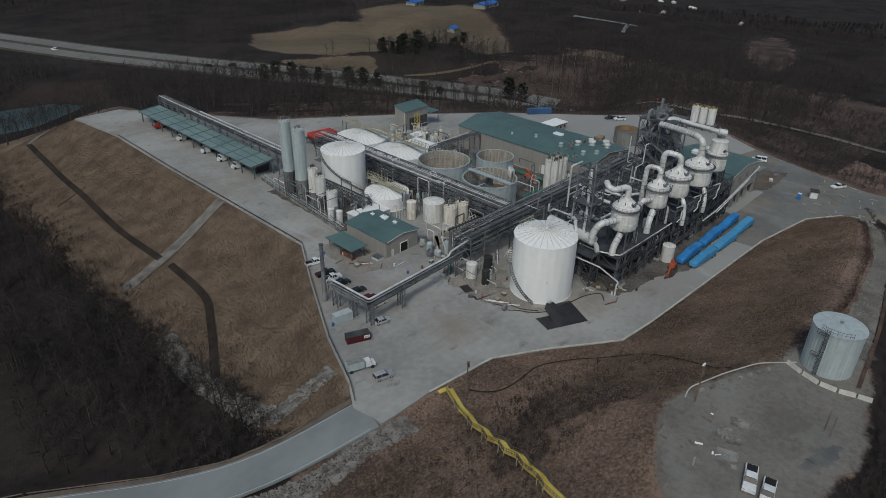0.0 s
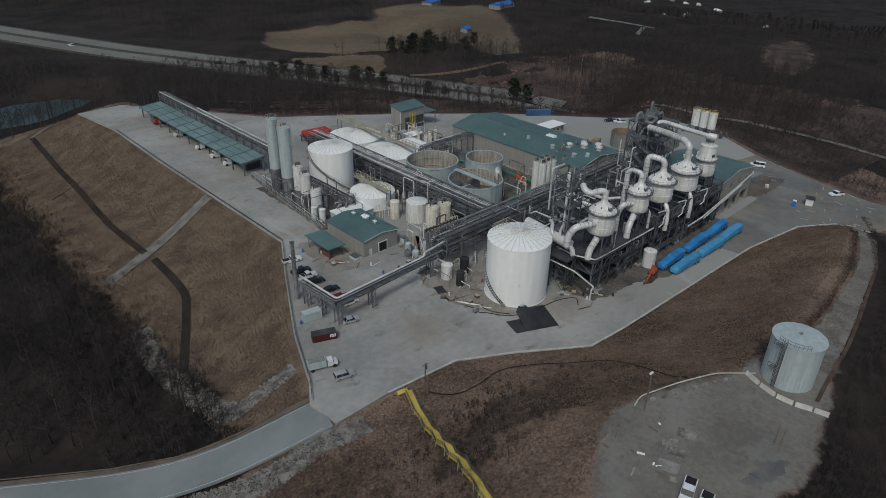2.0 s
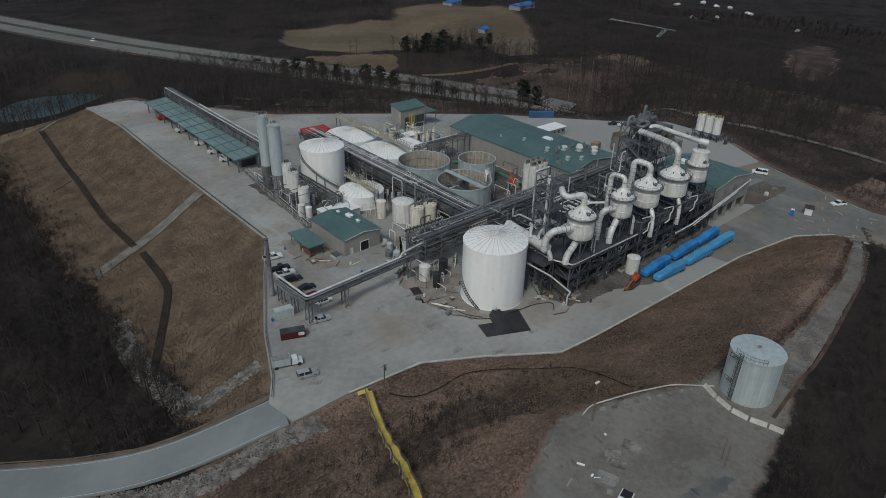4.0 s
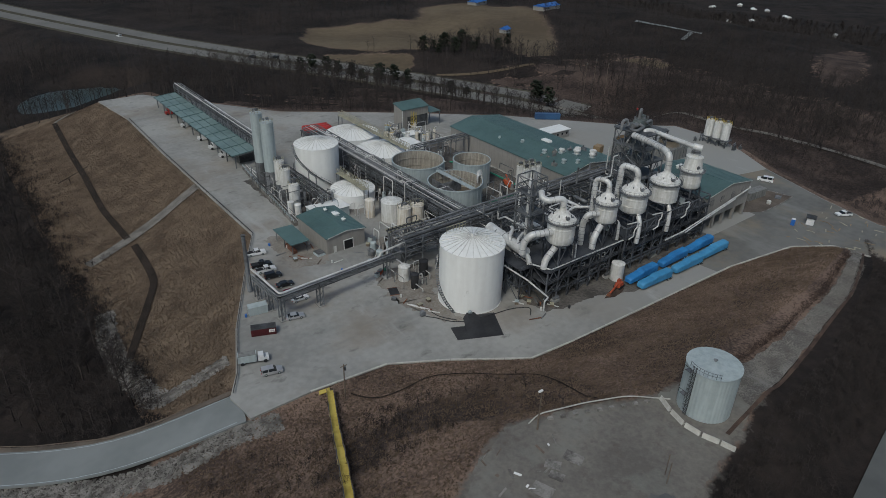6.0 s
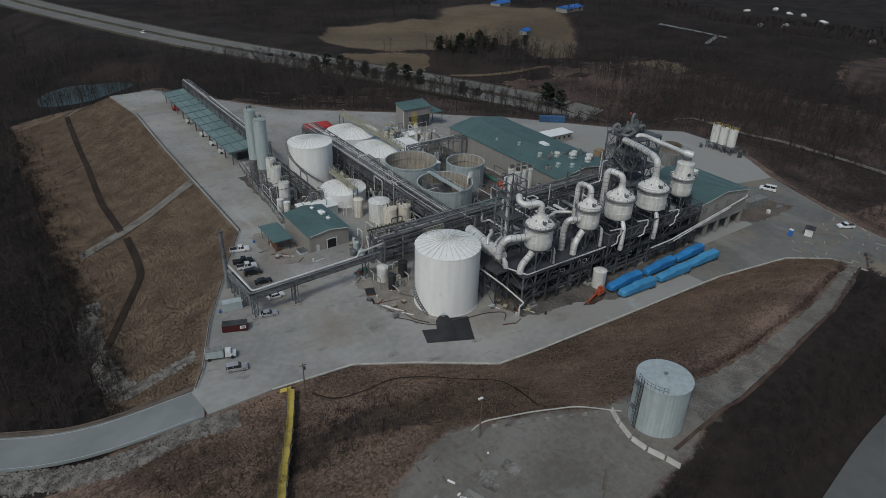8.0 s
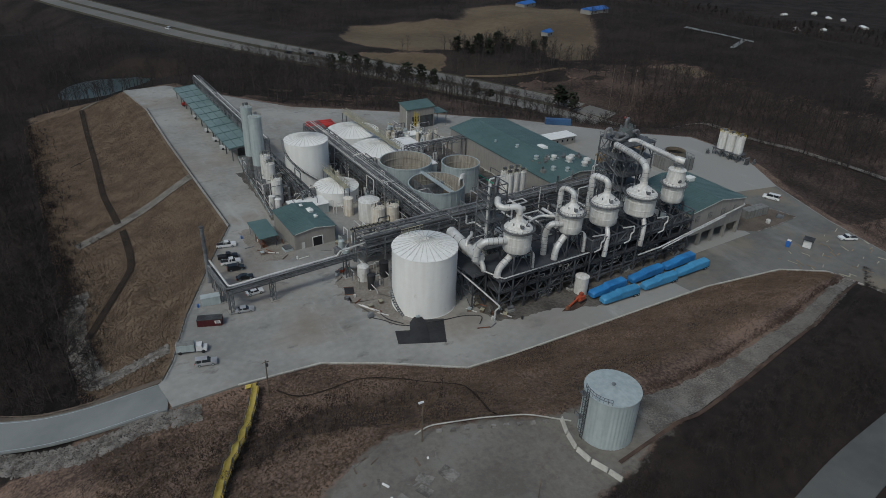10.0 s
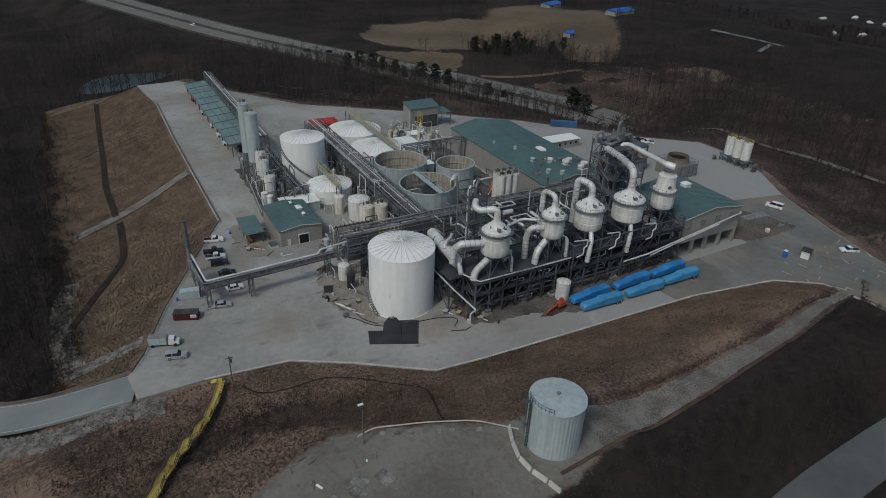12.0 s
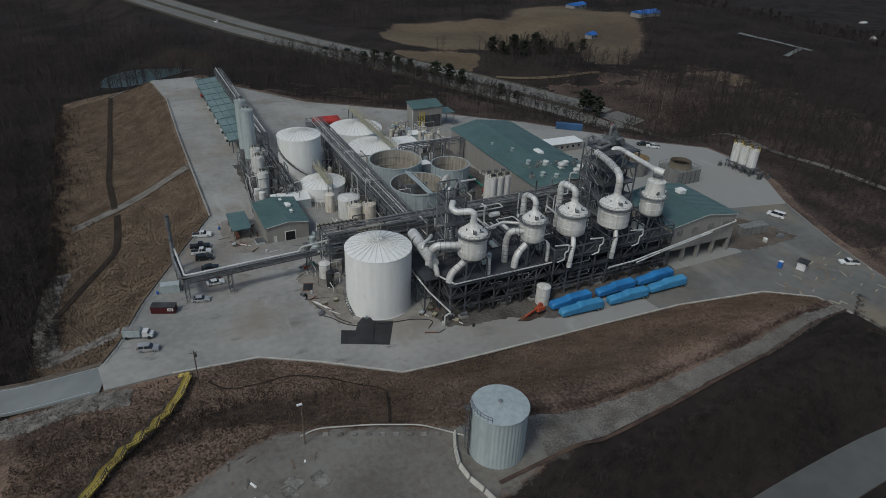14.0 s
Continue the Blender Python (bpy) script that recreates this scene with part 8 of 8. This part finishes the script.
part("drum", Shape().cyl((0, -0.4, 0.8), (0, 0.4, 0.8), 0.8, 18), STEEL, hr_)
part("stand", Shape().box((0, 0, 0.2), (1.2, 1.0, 0.4)), DARKSTEEL, hr_)
pipe_run((0, 0, 0), [(143.2, 90, 8.6), (143.2, 76.4, 8.4), (147.6, 72.4, 3.4), (145.6, 71.8, 3.2), (145.6, 71.8, 0.2)], 0.22, "white pipe dropping from the deck to the ground", seg=8)

# brown stain before the evaporator frame, and shade painted dark under it
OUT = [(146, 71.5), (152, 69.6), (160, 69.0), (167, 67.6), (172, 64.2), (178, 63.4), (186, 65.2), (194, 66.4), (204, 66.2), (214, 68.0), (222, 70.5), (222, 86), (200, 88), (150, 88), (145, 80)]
tagged(part("stain_shade_paving", Shape().prism(frayed(OUT, 0.6, 0.35), -0.1, 0.02), STAIN_SHADE), "brown-stained paving, painted dark for shade beneath the steel frame", "pavement", kind="structure")

# ---- pipework among the tanks ----
rng = random.Random(64)


def goose(x, y, h, run, r, m, lab):
    """A pipe that rises, runs level and drops again."""
    dx, dy = run
    pipe_run((x, y, 0), [(0, 0, 0.2), (0, 0, h), (dx, dy, h), (dx, dy, rng.choice((0.3, h * 0.5, h * 0.7)))], r, lab, m, seg=8, bend=0.5)


ZONES = (((148, 122), (160, 200), 26, (5.5, 11.5)), ((128, 118), (150, 131), 16, (2.5, 7.5)), ((130, 146), (150, 172), 18, (2.5, 6.5)), ((158, 172), (178, 178), 8, (3, 6)), ((178, 162), (202, 212), 20, (2.5, 6)), ((176, 118), (202, 140), 14, (3, 9)), ((121, 100), (132, 108), 10, (1.5, 4.5)), ((117, 160), (131, 198), 20, (3, 9)))
for (x0, y0), (x1, y1), n_, (h0, h1) in ZONES:
    for k in range(n_):
        run = rng.choice(((rng.uniform(2, 5), 0), (0, rng.uniform(2, 8)), (0, -rng.uniform(2, 6)), (-rng.uniform(1.5, 3), 0)))
        goose(rng.uniform(x0, x1), rng.uniform(y0, y1), rng.uniform(h0, h1), run, rng.choice((0.09, 0.12, 0.16, 0.2)), rng.choice((PIPE, PIPE, GREYPIPE, STEEL, DULLWHITE)), "slim process pipe bent over between the tanks")
for k in range(26):
    x, y = rng.uniform(184, 203), rng.uniform(192, 212)
    r, h = rng.uniform(0.5, 1.2), rng.uniform(2.2, 5.0)
    v = thing("process_vessel", (x, y, 0), "pale upright vessel with a yellow-railed top", "vessel", "process vessels")
    part("shell", Shape().lathe((0, 0, 0), [(r, 0), (r, h), (r * 0.5, h + r * 0.3), (0.1, h + r * 0.35)], 14), rng.choice((DULLWHITE, CREAM, GALV, GREYPIPE)), v)
    part("top_rail", Shape().lathe((0, 0, h), [(r * 0.95, 0.7), (r * 1.02, 0.7), (r * 1.02, 0.85), (r * 0.95, 0.85)], 14, False), rng.choice((DULLYELLOW, YELLOW, STEEL)), v)
    part("pipe", Shape().tube([(0, 0, h), (0, 0, h + 1.2), (rng.uniform(-2, 2), rng.uniform(-2, 2), h + 1.2), (rng.uniform(-2, 2), 0.5, 0.4)], 0.1, 6), PIPE, v)
# flat dark sheets paint the shade below racks and between tanks onto the paving
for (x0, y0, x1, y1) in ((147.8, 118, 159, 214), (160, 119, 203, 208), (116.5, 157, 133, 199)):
    tagged(part("stain_shade_paving", Shape().prism(frayed([(x0, y0), (x1, y0), (x1, y1), (x0, y1)], 1.2, 0.5), -0.1, 0.016), STAIN_SHADE), "paving painted dark for the shade between tanks and under pipe racks", "pavement", kind="structure")
DUSTY = mat("dusty_brown_paving", (0.240, 0.220, 0.194), 0.95, scale=1.5, col2=(0.170, 0.150, 0.128), fine=8, bump=0.1, grain=0.8)
for k_, OUT in enumerate(([(117, 97), (119, 90), (122, 84), (126, 81), (127, 90), (128, 98), (134, 99), (134, 112), (120, 115), (117, 108)], [(128, 120), (148, 118), (148, 133), (128.5, 131)], [(102, 130), (113, 128), (114, 134), (112, 151), (103, 152)])):
    tagged(part("dusty_paving", Shape().prism(frayed(OUT, 0.5, 0.8, 0.8), -0.1, 0.012 + 0.001 * k_), DUSTY), "brown dusty paving littered with small gear", "pavement", kind="structure")
for x, y, L, rz, m in ((119.4, 93.4, 5.2, 118, DULLWHITE), (120.2, 92.6, 5.6, 120, PIPE), (121.0, 91.8, 4.6, 116, RUST), (118.6, 97.2, 2.4, 30, RUST), (121.8, 88.6, 3.2, 128, DULLWHITE), (141.4, 70.6, 3.4, 160, RUST), (144.0, 70.2, 2.6, 20, GREYPIPE), (110.2, 129.4, 3.0, 40, WOOD), (107.6, 134.6, 4.0, 118, RUST), (105.4, 135.4, 4.4, 121, RUST)):
    o = thing("pipe_offcut", (x, y, 0.012), "loose length of pipe on the paving", "pipe", "pipe offcuts", rz=rz)
    part("tube", Shape().cyl((-L / 2, 0, 0.16), (L / 2, 0, 0.16), 0.15, 10), m, o)
for x, y, w, d, h, m, lab in ((121.4, 113.8, 1.8, 1.2, 0.9, ORANGE, "small orange machine on the paving"), (119.6, 112.6, 1.4, 1.0, 1.1, GALV, "small pale equipment box on the paving"), (123.4, 114.2, 1.2, 1.0, 1.0, GREENPIPE, "small green machine on the paving"), (129.6, 131.2, 2.2, 1.6, 1.9, GALV, "pale equipment cabinet beside the workshop"), (112.4, 133.6, 2.6, 3.0, 0.8, GALV, "low pale box beside the workshop wall"), (116.6, 99.6, 0.9, 1.4, 0.8, DARKSTEEL, "dark drum rack on the paving")):
    o = thing("equipment_box", (x, y, 0.014), lab, "equipment", rz=rng.uniform(0, 40))
    part("body", Shape().box((0, 0, h / 2), (w, d, h), taper=0.92), m, o)
    part("lid", Shape().box((0, 0, h + 0.03), (w * 0.96, d * 0.96, 0.08)), STEEL, o)
